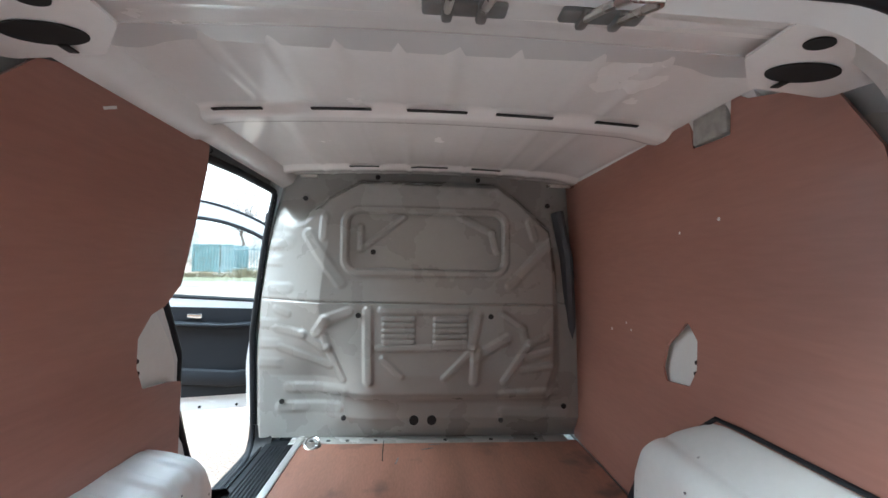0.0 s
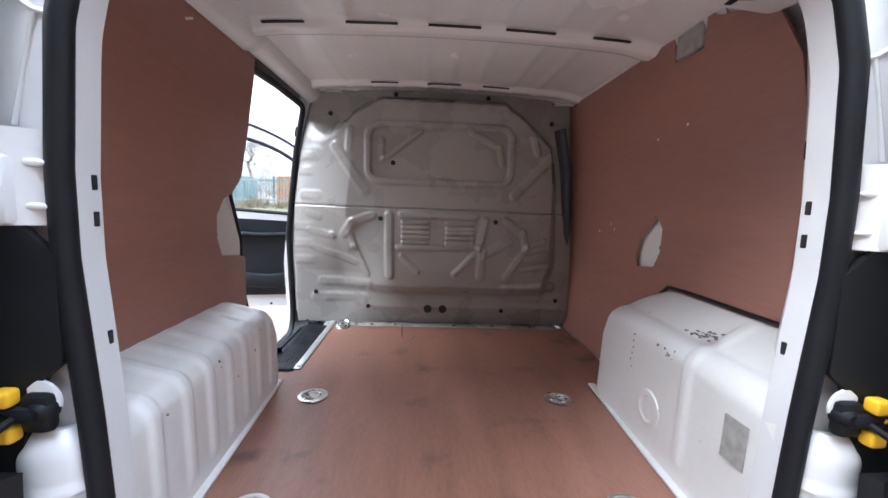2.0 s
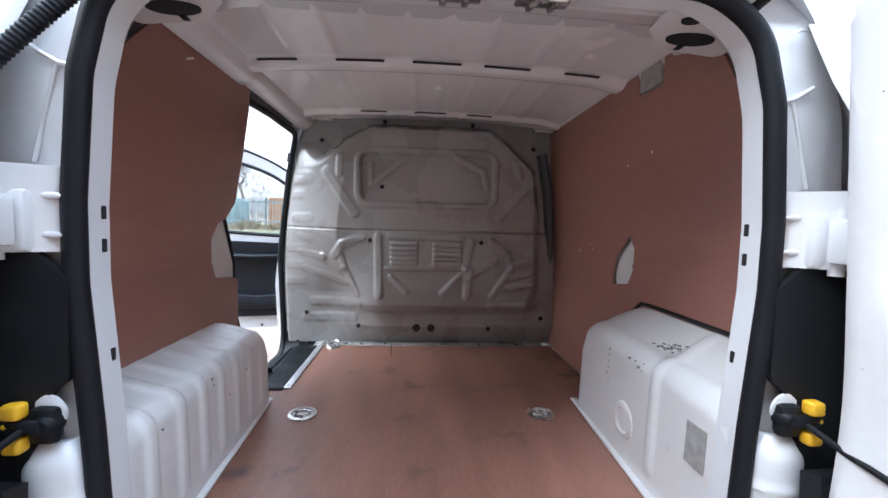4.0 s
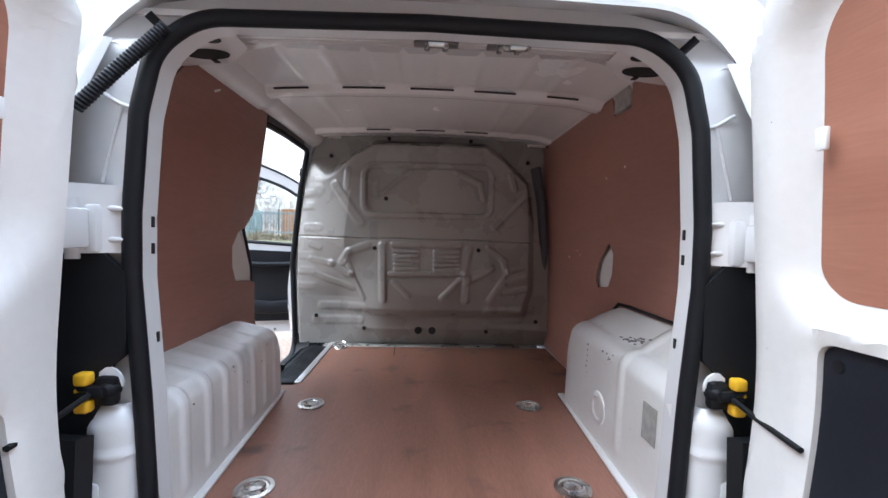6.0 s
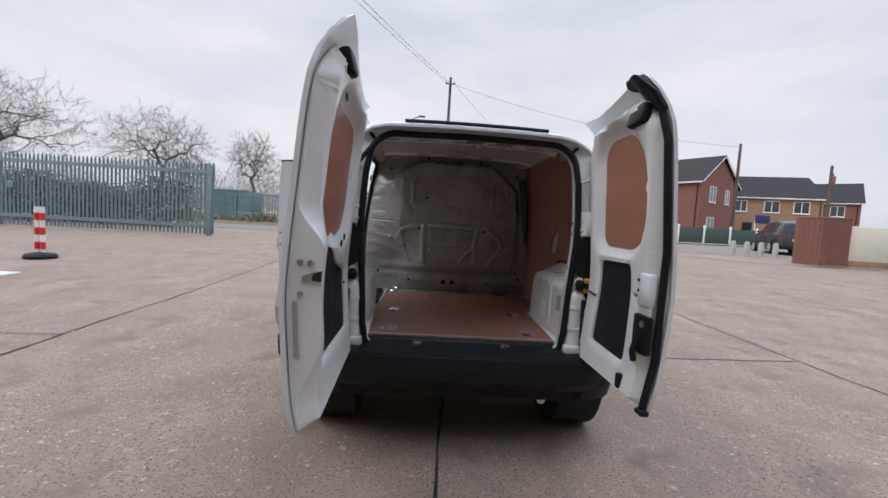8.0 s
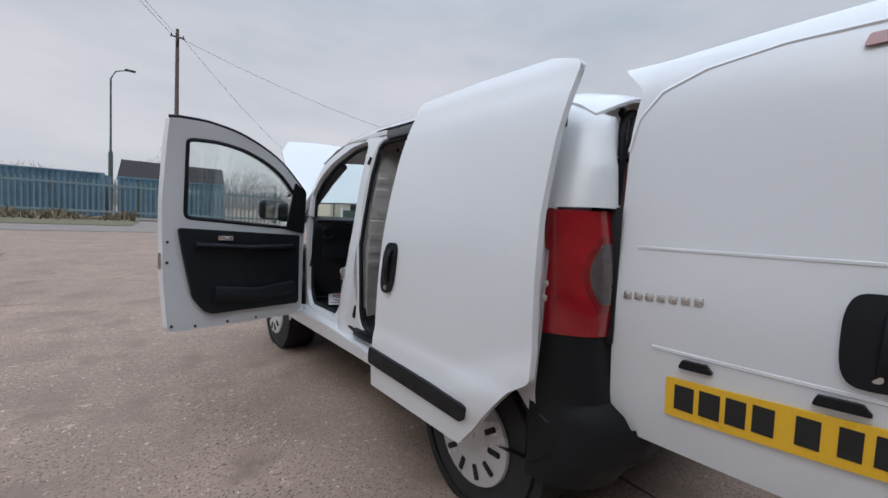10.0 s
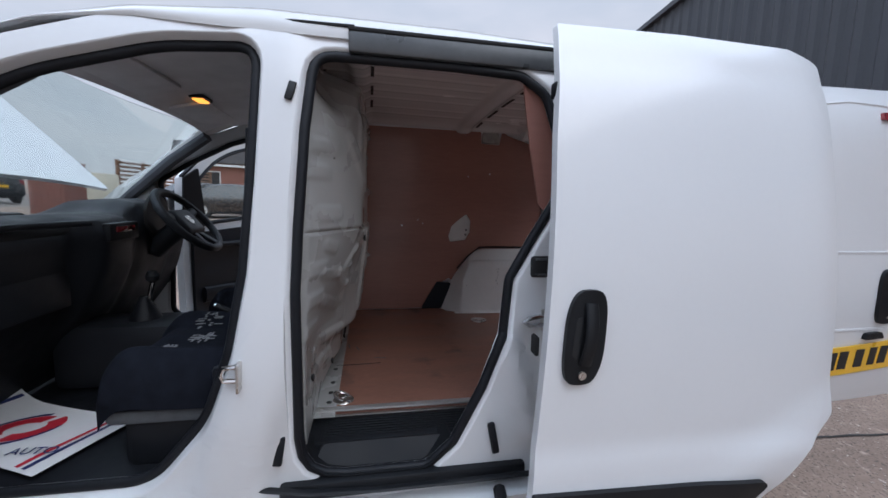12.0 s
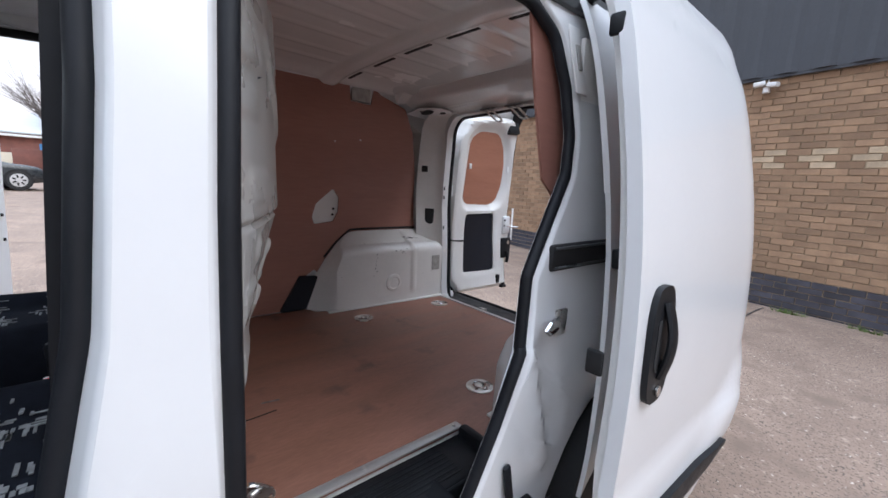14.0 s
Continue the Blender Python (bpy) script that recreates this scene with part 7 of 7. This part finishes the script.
house("house", 50.0, 49.0, -45, 12, 8, 5.2, 7.7, BRICKR, SLATE, [("f", -4.0, 4.0, 1.3, 1.4), ("f", 0.5, 4.0, 1.5, 1.3), ("f", 4.0, 4.0, 1.3, 1.3), ("r", -1.6, 4.0, 1.1, 1.5), ("r", 1.6, 4.0, 1.1, 1.5), ("f", -3, 1.4, 1.9, 1.3)], "red brick houses with a dark tiled roof", (3.4,))
house("workshop", 4.0, 60, -6, 10, 8, 3.4, 5.8, RENDERW, SLATE, [("f", 0, 2.0, 2.0, 1.2)], "low pale workshop with a dark roof beyond the fence")

# low garden wall with dark panels and white posts before the houses
gw = empty("garden_fence", Matrix.Translation((15.6, 29.6, gz(15.6, 29.6))) @ Matrix.Rotation(radians(-8), 4, "Z"), "dark panel garden fence with white posts", "fence")
for k in range(9):
    part("post", box((.14, .12, 1.5), (k * 2.0 - 3, 0, .75), .01), FRAMEW, gw)
    if k < 8:
        part("fence_panel", box((1.84, .05, 1.25), (k * 2.0 - 2, 0, .68), .006), GREENF, gw)
bin_ = empty("wheelie_bin", Matrix.Translation((18.9, 28.3, gz(18.9, 28.3))), "dark green wheeled bin on the pavement", "bin")
part("bin_body", box((.55, .6, 1.0), (0, 0, .55), .04), GREENF, bin_)
part("bin_lid", box((.58, .64, .06), (0, 0, 1.08), .02), GREENF, bin_)

# brick pier, white wall and wooden slat fence at the yard's right edge
pier = empty("brick_pier", Matrix.Translation((15.6, 12.7, gz(15.6, 12.7))), "red brick gate pier with a flat brick cap", "pier")
for k in range(24):
    bmk = None
    ends = [-.60 + .2 * j for j in range(7)] if k % 2 else [-.60, -.50] + [-.30 + .2 * j for j in range(4)] + [.50, .60]
    for e0, e1 in zip(ends, ends[1:]):
        bmk = box((e1 - e0 - .010, .10, .065), ((e0 + e1) / 2, -.475, .05 + .075 * k), bm=bmk)
    for j in range(5):
        bmk = box((.10, .19, .065), (-.555, -.32 + .2 * j, .05 + .075 * k), bm=bmk)
    part("brick_course", bmk, BRICKR, pier)
part("core", box((1.16, 1.0, 1.84), (0, .0, .92), .0), MORTAR, pier)
part("cap", box((1.24, 1.08, .07), (0, .0, 1.875), .012), BRICKR, pier)
ww_ = empty("white_wall", Matrix.Translation((16.35, 12.4, gz(16.35, 12.4))), "white painted low wall with a stone base", "wall")
part("panel", box((2.2, .16, 1.35), (1.1, 0, .95), .01), RENDERW, ww_)
part("footing", box((2.2, .24, .28), (1.1, 0, .14), .02), BRICKB, ww_)
sf = empty("slatted_fence", Matrix.Translation((18.7, 12.4, gz(18.7, 12.4))) @ Matrix.Rotation(radians(-4), 4, "Z"), "brown horizontal slatted timber fence", "fence")
for k in range(11):
    part("slat", box((9.0, .03, .105), (4.5, -.05, .28 + .19 * k), .004), WOODF, sf)
for k in range(6):
    part("post", box((.12, .12, 2.3), (k * 1.8, .02, 1.15), .006), WOODF, sf)
for k in range(4):
    cb = empty("concrete_bollard", Matrix.Translation((15.0 + .45 * k, 16.4 - .3 * k, gz(15.0 + .45 * k, 16.4 - .3 * k))), "short pale concrete bollard by the kerb", "bollard", "bollards at the corner")
    part("stub", turned([(.12, 0), (.11, .62), (.07, .72)], 12, "z"), STONE, cb)
strip("kerb", [(10.6, 16.4), (10.9, 14.6), (12.2, 12.9), (14.4, 12.0), (18, 11.6), (26, 11.2)], .14, .07, STONE, "pale concrete kerb", "kerb")
sgn = empty("estate_sign", Matrix.Translation((28.6, 30.0, gz(28.6, 30))), "blue and white sale board", "sign")
part("board", box((1.3, .04, .7), (0, 0, 2.2), .005), PAPERBLUE, sgn)
part("post", box((.07, .07, 2.2), (-.6, .05, 1.1), .004), FRAMEW, sgn)


# parked cars
def car(x, y, yaw, l, w, h, m, label, boxy=0.0, van_like=False):
    root = empty("parked_car", Matrix.Translation((x, y, gz(x, y))) @ Matrix.Rotation(radians(yaw), 4, "Z"), label, "car")
    if van_like:
        top, belt = [(-.5, .60), (-.497, .95), (-.47, 1.0), (.10, 1.0), (.22, .93), (.33, .64), (.46, .55), (.5, .42)], .58
        screen, back = (.20, .325), (-.4994, -.4972)
        panes = [[(.02, .1), (.26, .1), (.17, .86), (.02, .88)], [(-.46, .1), (-.01, .1), (-.01, .88), (-.46, .88)]]
    elif boxy > .5:
        top, belt = [(-.5, .46), (-.49, .62), (-.455, .92), (-.40, .985), (-.05, 1.0), (.08, .95), (.20, .66), (.45, .58), (.5, .42)], .60
        screen, back = (.085, .195), (-.487, -.459)
        panes = [[(-.05, .1), (.15, .12), (.07, .86), (-.05, .88)], [(-.25, .1), (-.07, .1), (-.07, .88), (-.25, .88)], [(-.45, .1), (-.27, .1), (-.27, .88), (-.43, .86)]]
    else:
        top, belt = eased([(-.5, .46), (-.47, .66), (-.39, .71), (-.25, .94), (-.12, 1.0), (.02, .985), (.11, .91), (.245, .685), (.44, .58), (.5, .44)], 4), .62
        screen, back = (.085, .235), (-.385, -.275)
        panes = [[(.0, .10), (.19, .14), (.10, .84), (.0, .88)], [(-.02, .10), (-.02, .88), (-.18, .88), (-.235, .5), (-.24, .10)]]
    def side(u):
        ht = lerp(top, u) * h
        bz = min(belt * h, ht - .05)
        ws = w / 2 * (1 - .13 * abs(2 * u) ** 5)
        return ht, bz, ws, ws * (.93 - .24 * clamp((ht - bz) / (.38 * h), 0, 1))
    def body(s, t):
        i = round(s * 56)
        u = clamp(-.5 + (i - 1) / 54, -.5, .5)
        ht, bz, ws, rf = side(u)
        low = .20 + .10 * abs(2 * u) ** 6
        half_ring = [(.88 * ws, low), (.955 * ws, low + .07), (ws, .5 * bz + .05), (.995 * ws, bz - .14), (.965 * ws, bz - .03), (.945 * ws, bz), (rf, ht - .06 * clamp((ht - bz) / .2, 0.3, 1)), (.86 * rf, ht - .014), (.45 * rf, ht - .003), (0, ht)]
        j = round(t * 18)
        py, pz = half_ring[j] if j < 10 else half_ring[18 - j]
        if i in (0, 56):
            py, pz = 0, (low + ht) / 2
        return (u * l, py if j < 10 else -py, pz)
    part("body", surface(56, 18, body), m, root)
    for sy in (-1, 1):
        def glass(a, b, d):
            ht, bz, ws, rf = side(a)
            return (a * l, sy * (.945 * ws + (rf - .945 * ws) * b + .007 - d), bz + (ht - .06 - bz) * b)
        for pane in panes:
            part("side_window", panel(rpoly(pane, .012), [], glass, .012, steps(-.45, .25, 20), (.3, .6)), CARGLASS, root, "dark side glass")
        part("sill_trim", tube([(-.30 * l, sy * w * .470, .235), (.30 * l, sy * w * .470, .235)], .03, 6), PLASTIC, root)
    def end_glass(u0, u1, away):
        def fn(s, t):
            u = u0 + (u1 - u0) * t
            ht, bz, ws, rf = side(u)
            return (u * l + away, (-1 + 2 * s) * rf * .88, ht + .006 - .012 * (2 * s - 1) ** 2)
        return slab(10, 8, fn, (-away, 0, -.004))
    part("windscreen", end_glass(screen[0], screen[1], .008), CARGLASS, root, "dark windscreen")
    part("rear_window", end_glass(back[0], back[1], -.012), CARGLASS, root, "dark rear glass")
    for sx in (-.31, .32):
        for sy in (-1, 1):
            # dark disc on the closed body side, for the shade of the wheel opening
            part("wheel_arch", turned([(.0, 0), (.375, 0), (.375, sy * .012), (.355, sy * .014), (.0, sy * .006)], 28, "y", (sx * l, sy * (w / 2 - .008), .34)), DARK, root)
            wh = part("wheel", turned([(.20, -.10), (.31, -.10), (.33, -.06), (.33, .06), (.31, .10), (.20, .10)], 28, "y", (sx * l, sy * (w / 2 - .088), .33)), TYRE, root, "black tyre with a silver rim")
            part("rim", turned([(.235, 0), (.225, sy * .012), (.05, sy * .020), (0, sy * .020)], 24, "y", (sx * l, sy * (w / 2 + .008), .33)), HUBCAP, wh)
            for k in range(7):
                aa = 2 * math.pi * k / 7
                # dark block for the shade between the spokes
                part("rim_gap_shade", box((.10, .008, .052), (0, 0, 0), .02, turn=Matrix.Translation((sx * l + .135 * math.cos(aa), sy * (w / 2 + .024), .33 + .135 * math.sin(aa))) @ Matrix.Rotation(-aa, 4, "Y")), DARK, wh)
    for sy in (-1, 1):
        part("tail_light", box((.05, .16 if not van_like else .08, .22 if not van_like else .42), (-.49 * l, sy * (w / 2 - (.20 if not van_like else .12)), h * (.53 if not van_like else .56)), .02), DARKRED, root)
        part("headlight", box((.30, .16, .11), (.455 * l, sy * (w / 2 - .21), h * .46), .04, turn=pose(0, 0, 0)), HUBCAP, root)
        part("mirror", box((.13, .16, .12), (.125 * l, sy * (w / 2 + .05), h * .66), .04), m, root)
    part("number_plate", box((.014, .52, .11), (-.5 * l - .014, 0, h * .42), .003), PLATE, root, "yellow rear number plate")
    part("bumper", box((.14, w * .80, .24), (-.49 * l, 0, .40), .05), PLASTIC, root)
    part("front_bumper", box((.12, w * .74, .22), (.485 * l, 0, .38), .05), PLASTIC, root)
    return root


car(20.6, 19.6, 62, 4.6, 1.95, 1.85, CARGREY, "dark estate-type off-road car seen from behind", .9)
car(18.9, 9.5, 168, 4.6, 1.8, 1.42, CARBLACK, "black saloon car parked by the slatted fence")
car(16.76, 6.71, -74, 4.6, 1.8, 1.43, CARBLACK, "black saloon car with silver wheels")
car(19.6, 5.4, -72, 4.5, 1.8, 1.42, CARGREY, "dark grey saloon car")
car(20.2, 1.0, 0, 5.0, 1.98, 1.97, CARBLACK, "black panel van seen from behind", .9, True)

# buildings across the yard
h9 = house("gabled_house", 45.0, -2.9, -90, 14, 9, 5.05, 7.35, BRICKR, SLATE, [("f", -5.39, 4.52, 1.15, 1.0), ("f", -3.9, 4.52, .55, 1.0), ("f", -1.98, 4.52, 1.7, 1.0), ("f", 2.2, 4.52, 1.7, 1.0), ("f", -4.9, 2.0, 1.1, 1.1)], "red brick and cream gabled house across the yard")
part("cream_band", box((13.9, .04, 1.3), (0, -4.49, 4.52), .004), RENDERW, h9)
part("front_gable", panel([(-7.15, 5.0), (-1.05, 5.0), (-4.1, 7.35)], [], lambda a, b, d: (a, -4.95 + d, b), .5), SLATE, h9, "dark boarded gable over the front")
for k in (-1, 1):
    part("gable_eave", tube([(-4.1, -4.98, 7.38), (-4.1 + k * 3.3, -4.98, 4.85)], .09, 4, flat=(.10, .05, (0, 0, 1))), SLATE, h9)
part("arch_panel", panel([(-3.88 + .62 * math.cos(radians(180 - 18 * k)), 3.2 + .62 * math.sin(radians(180 - 18 * k))) for k in range(11)] + [(-3.26, 2.75), (-4.50, 2.75)], [], lambda a, b, d: (a, -4.56 + d, b), .08), RENDERW, h9, "cream arched panel")
part("arch_ring", tube([(-3.88 + .68 * math.cos(radians(180 - 18 * k)), -4.54, 3.2 + .68 * math.sin(radians(180 - 18 * k))) for k in range(11)], .06, 6), BRICKB, h9)


def pollard(x, y, seed):
    """A stout lopped trunk on a flared foot, with knuckles that carry thin shoots."""
    rnd = random.Random(seed)
    root = empty("tree", Matrix.Translation((x, y, gz(x, y))), "stout lopped winter tree with thin bare shoots", "tree")
    def trunk(s, t):
        a = 2 * math.pi * s
        z = 2.8 * t
        r = .28 + .50 * math.exp(-z / .30) * (1 + .35 * math.sin(5 * a + 1)) + .10 * smooth((t - .7) / .3) + .03 * math.sin(3 * a + 4 * t) + .05 * noise.noise((math.cos(a) * 2, math.sin(a) * 2, z * 2))
        return (r * math.cos(a) + .10 * t, r * math.sin(a), z)
    part("trunk", surface(28, 30, trunk), TWIGD, root)
    limbs, fine = bmesh.new(), bmesh.new()
    for k in range(9):
        a = 2 * math.pi * k / 9 + rnd.uniform(-.2, .2)
        reach, rise = rnd.uniform(.35, .8), rnd.uniform(.1, .8)
        tip = Vector((reach * math.cos(a) + .1, reach * math.sin(a), 2.6 + rise))
        tube([(.12 * math.cos(a) + .1, .12 * math.sin(a), 2.4), tip * .5 + Vector((.05, 0, 1.3)), tip], .17, 8, bm=limbs, taper=[1.2, .9, .75])
        for j in range(16):
            d = Vector((math.cos(a) * rnd.uniform(.2, 1.2) + rnd.gauss(0, .35), math.sin(a) * rnd.uniform(.2, 1.2) + rnd.gauss(0, .35), rnd.uniform(.6, 1.2))).normalized() * rnd.uniform(.9, 2.3)
            bend = Vector((rnd.gauss(0, .12), rnd.gauss(0, .12), rnd.uniform(-.05, .15)))
            tube([tip, tip + d * .5 + bend, tip + d + bend], .016, 4, bm=fine, taper=[1, .7, .3])
            q = tip + d * .5 + bend
            for i in range(3):
                e = d.normalized() * .35 + Vector((rnd.gauss(0, .25), rnd.gauss(0, .25), rnd.uniform(0, .3)))
                tube([q, q + e], .008, 3, bm=fine, taper=[1, .4])
    part("limbs", limbs, TWIGD, root)
    part("crown", fine, TWIGD, root, "thin bare shoots")
    return root


pollard(26.0, 2.9, 33)
ind = house("industrial_shed", 42.7, 14.6, -70, 10.2, 14, 3.3, 5.6, BRICKR, SLATE, [("f", -3.2, 1.9, 3.0, 1.3), ("f", 1.6, 1.9, 2.4, 1.3)], "low brick industrial unit with a grey roof")
part("pale_band", box((10.0, .05, .9), (0, -7.03, .6), .004), RENDERW, ind)
ind2 = house("industrial_shed", 46, 8.0, -78, 12, 12, 2.8, 4.6, BRICKR, mat("pale_metal_roof", (0.46, 0.48, 0.48), .5, vary=.1, scale=3), [("f", -2, 1.5, 2.0, 1.0)], "low brick unit with a pale metal roof")
part("door", box((1.5, .08, 1.9), (2.7, -6.05, 1.15), .01), mat("blue_door_paint", (0.05, 0.22, 0.50), .5), ind2, "bright blue shutter door")
lw = empty("low_yard_wall", Matrix.Translation((27.5, 6.2, gz(27.5, 6.2))) @ Matrix.Rotation(radians(-80), 4, "Z"), "low pale yard wall with a brick end", "wall")
part("panel", box((4.0, .2, 1.3), (-.6, 0, .65), .01), RENDERW, lw)
part("brick_end", box((1.6, .24, 1.5), (2.2, 0, .75), .01), BRICKR, lw)

# ---------------------------------------------------------------- the brick warehouse behind the van
WY, WTOP, WBASE = 0.0, 2.68, -.135
BUILDING = Matrix.Translation((0, -4.70, 0)) @ Matrix.Rotation(radians(-8.5), 4, "Z")


def on_wall(ob):
    ob.matrix_world = BUILDING @ ob.matrix_world
    return ob


wall = on_wall(tagged(finish(box((60, .25, WTOP - WBASE + .05), (14, WY - .120, (WTOP + WBASE) / 2 - .02)), "wall_south", MORTAR, smooth=False), "buff brick warehouse wall with a dark brick plinth", "wall", kind="structure"))
def clad_pt(s, t):
    k = s * 60 / .333
    f = k - math.floor(k)
    d = .0 if f < .55 else (.035 if f < .92 else .018)
    return (-16 + 60 * s, WY + .07 + d, WTOP + 3.1 * t)
on_wall(tagged(finish(slab(181 * 6 + 1, 2, clad_pt, (0, -.06, 0)), "cladding", CLAD, smooth=False), "charcoal ribbed metal cladding above the brickwork", "cladding", kind="structure"))
on_wall(tagged(finish(box((60.2, .5, .12), (14, WY - .05, WTOP + 3.15), .01), "roof_trim", CLAD, smooth=False), "charcoal roof edge trim", "trim", kind="structure"))
on_wall(tagged(finish(box((60, 12, .12), (14, WY - 6.2, WTOP + 3.0)), "warehouse_roof", CLAD, smooth=False), "flat warehouse roof", "roof", kind="structure"))
hopper = finish(box((.30, .16, .16), (7.85, WY + .10, 5.30), .02), "rain_hopper", CLAD)
on_wall(tagged(hopper, "dark rainwater hopper on the cladding", "hopper", kind="structure"))
spout = finish(tube([(7.85, WY + .10, 5.24), (7.80, WY + .10, 4.9), (7.80, WY + .10, 4.2)], .055, 10), "downpipe", GALV)
on_wall(tagged(spout, "grey downpipe below the hopper", "downpipe", kind="structure"))
on_wall(tagged(finish(box((60, .03, .05), (14, WY + .05, WTOP - .01), .004), "drip_trim", CLAD, smooth=False), "dark drip flashing under the cladding", "trim", kind="structure"))
brick_me = bpy.data.meshes.new("brick")
bmk = box((.215, .03, .065), (0, 0, 0), .004, 1)
bmk.to_mesh(brick_me)
bmk.free()
mesh_of = {}
for key, m in (("buff", BUFF), ("pale", PALEB), ("blue", BLUEB)):
    me = brick_me.copy()
    me.materials.append(m)
    mesh_of[key] = me
random.seed(77)
rest = {"buff": ([], []), "blue": ([], [])}
count = 0
rows_n = int((WTOP - WBASE) / .075)
cube_v = [(sx * .1075, sy * .015, sz * .0325) for sx in (-1, 1) for sy in (-1, 1) for sz in (-1, 1)]
cube_f = [(0, 1, 3, 2), (4, 6, 7, 5), (0, 4, 5, 1), (2, 3, 7, 6), (0, 2, 6, 4), (1, 5, 7, 3)]
for r in range(rows_n):
    z = WBASE + .04 + .075 * r
    kind_ = "blue" if r < 6 else "buff"
    for c in range(-40, 90):
        x = c * .225 + (.1125 if r % 2 else 0)
        y = WY + random.uniform(-.003, .004)
        near_cam = -1.75 < x < .75 and 3 <= r <= 35 and (r * 7 + c * 3) % 2 == 0 and count < 300
        if near_cam:
            key = kind_
            if key == "buff" and 23 <= r <= 25 and -1.7 < x < .5 and random.random() < .75:
                key = "pale"
            o = new("brick", mesh_of[key])
            o.parent = wall
            o.location = (x, y, z)
            count += 1
        else:
            V, Fc = rest[kind_]
            b0 = len(V)
            V.extend((x + a, y + b, z + d) for a, b, d in cube_v)
            Fc.extend(tuple(b0 + i for i in f) for f in cube_f)
for key, m in (("buff", BUFFI), ("blue", BLUEI)):
    me = bpy.data.meshes.new("brickwork")
    me.from_pydata(rest[key][0], [], rest[key][1])
    me.materials.append(m)
    o = new("brickwork", me)
    o.parent = wall
    tagged(o, "field of buff bricks" if key == "buff" else "plinth of blue engineering bricks", kind="stuff")
# painted strip, camera on the wall
on_wall(tagged(finish(box((.05, .012, .70), (4.45, WY + .022, .40), .003), "painted_post", WHITEP), "white painted timber strip on the wall", "strip"))
cc = empty("security_camera", BUILDING @ Matrix.Translation((.07, WY + .02, 2.55)), "white twin security light on the wall", "security light")
part("base", turned([(.04, 0), (.035, .06)], 14, "z", (0, .05, -.06)), CAMW, cc)
for s in (-1, 1):
    part("head", box((.12, .08, .055), (s * .07, .08, .03 + .012 * s), .015, turn=pose(0, 0, 0, 0, s * 8, s * 15)), CAMW, cc)
part("conduit", tube([(0, .02, 0), (0, .02, .12)], .01, 6), CAMW, cc)
# weeds at the wall's foot
random.seed(4)
bm = bmesh.new()
for k in range(260):
    x = random.choice((-.55, .1, 1.3, -1.2)) + random.gauss(0, .07)
    y = WY + .12 + random.random() * .08
    z = gz(x, y - 4.7)
    h, w = random.uniform(.02, .07), .006
    dx, dy = random.gauss(0, .03), random.gauss(.01, .03)
    bm.faces.new([bm.verts.new(p) for p in ((x - w, y, z), (x + w, y, z), (x + dx, y + dy, z + h))])
on_wall(tagged(finish(bm, "weeds", mat("weed_green", (.09, .14, .03), .8, vary=.3), smooth=False), "small green weeds at the foot of the wall", "weeds", kind="stuff"))
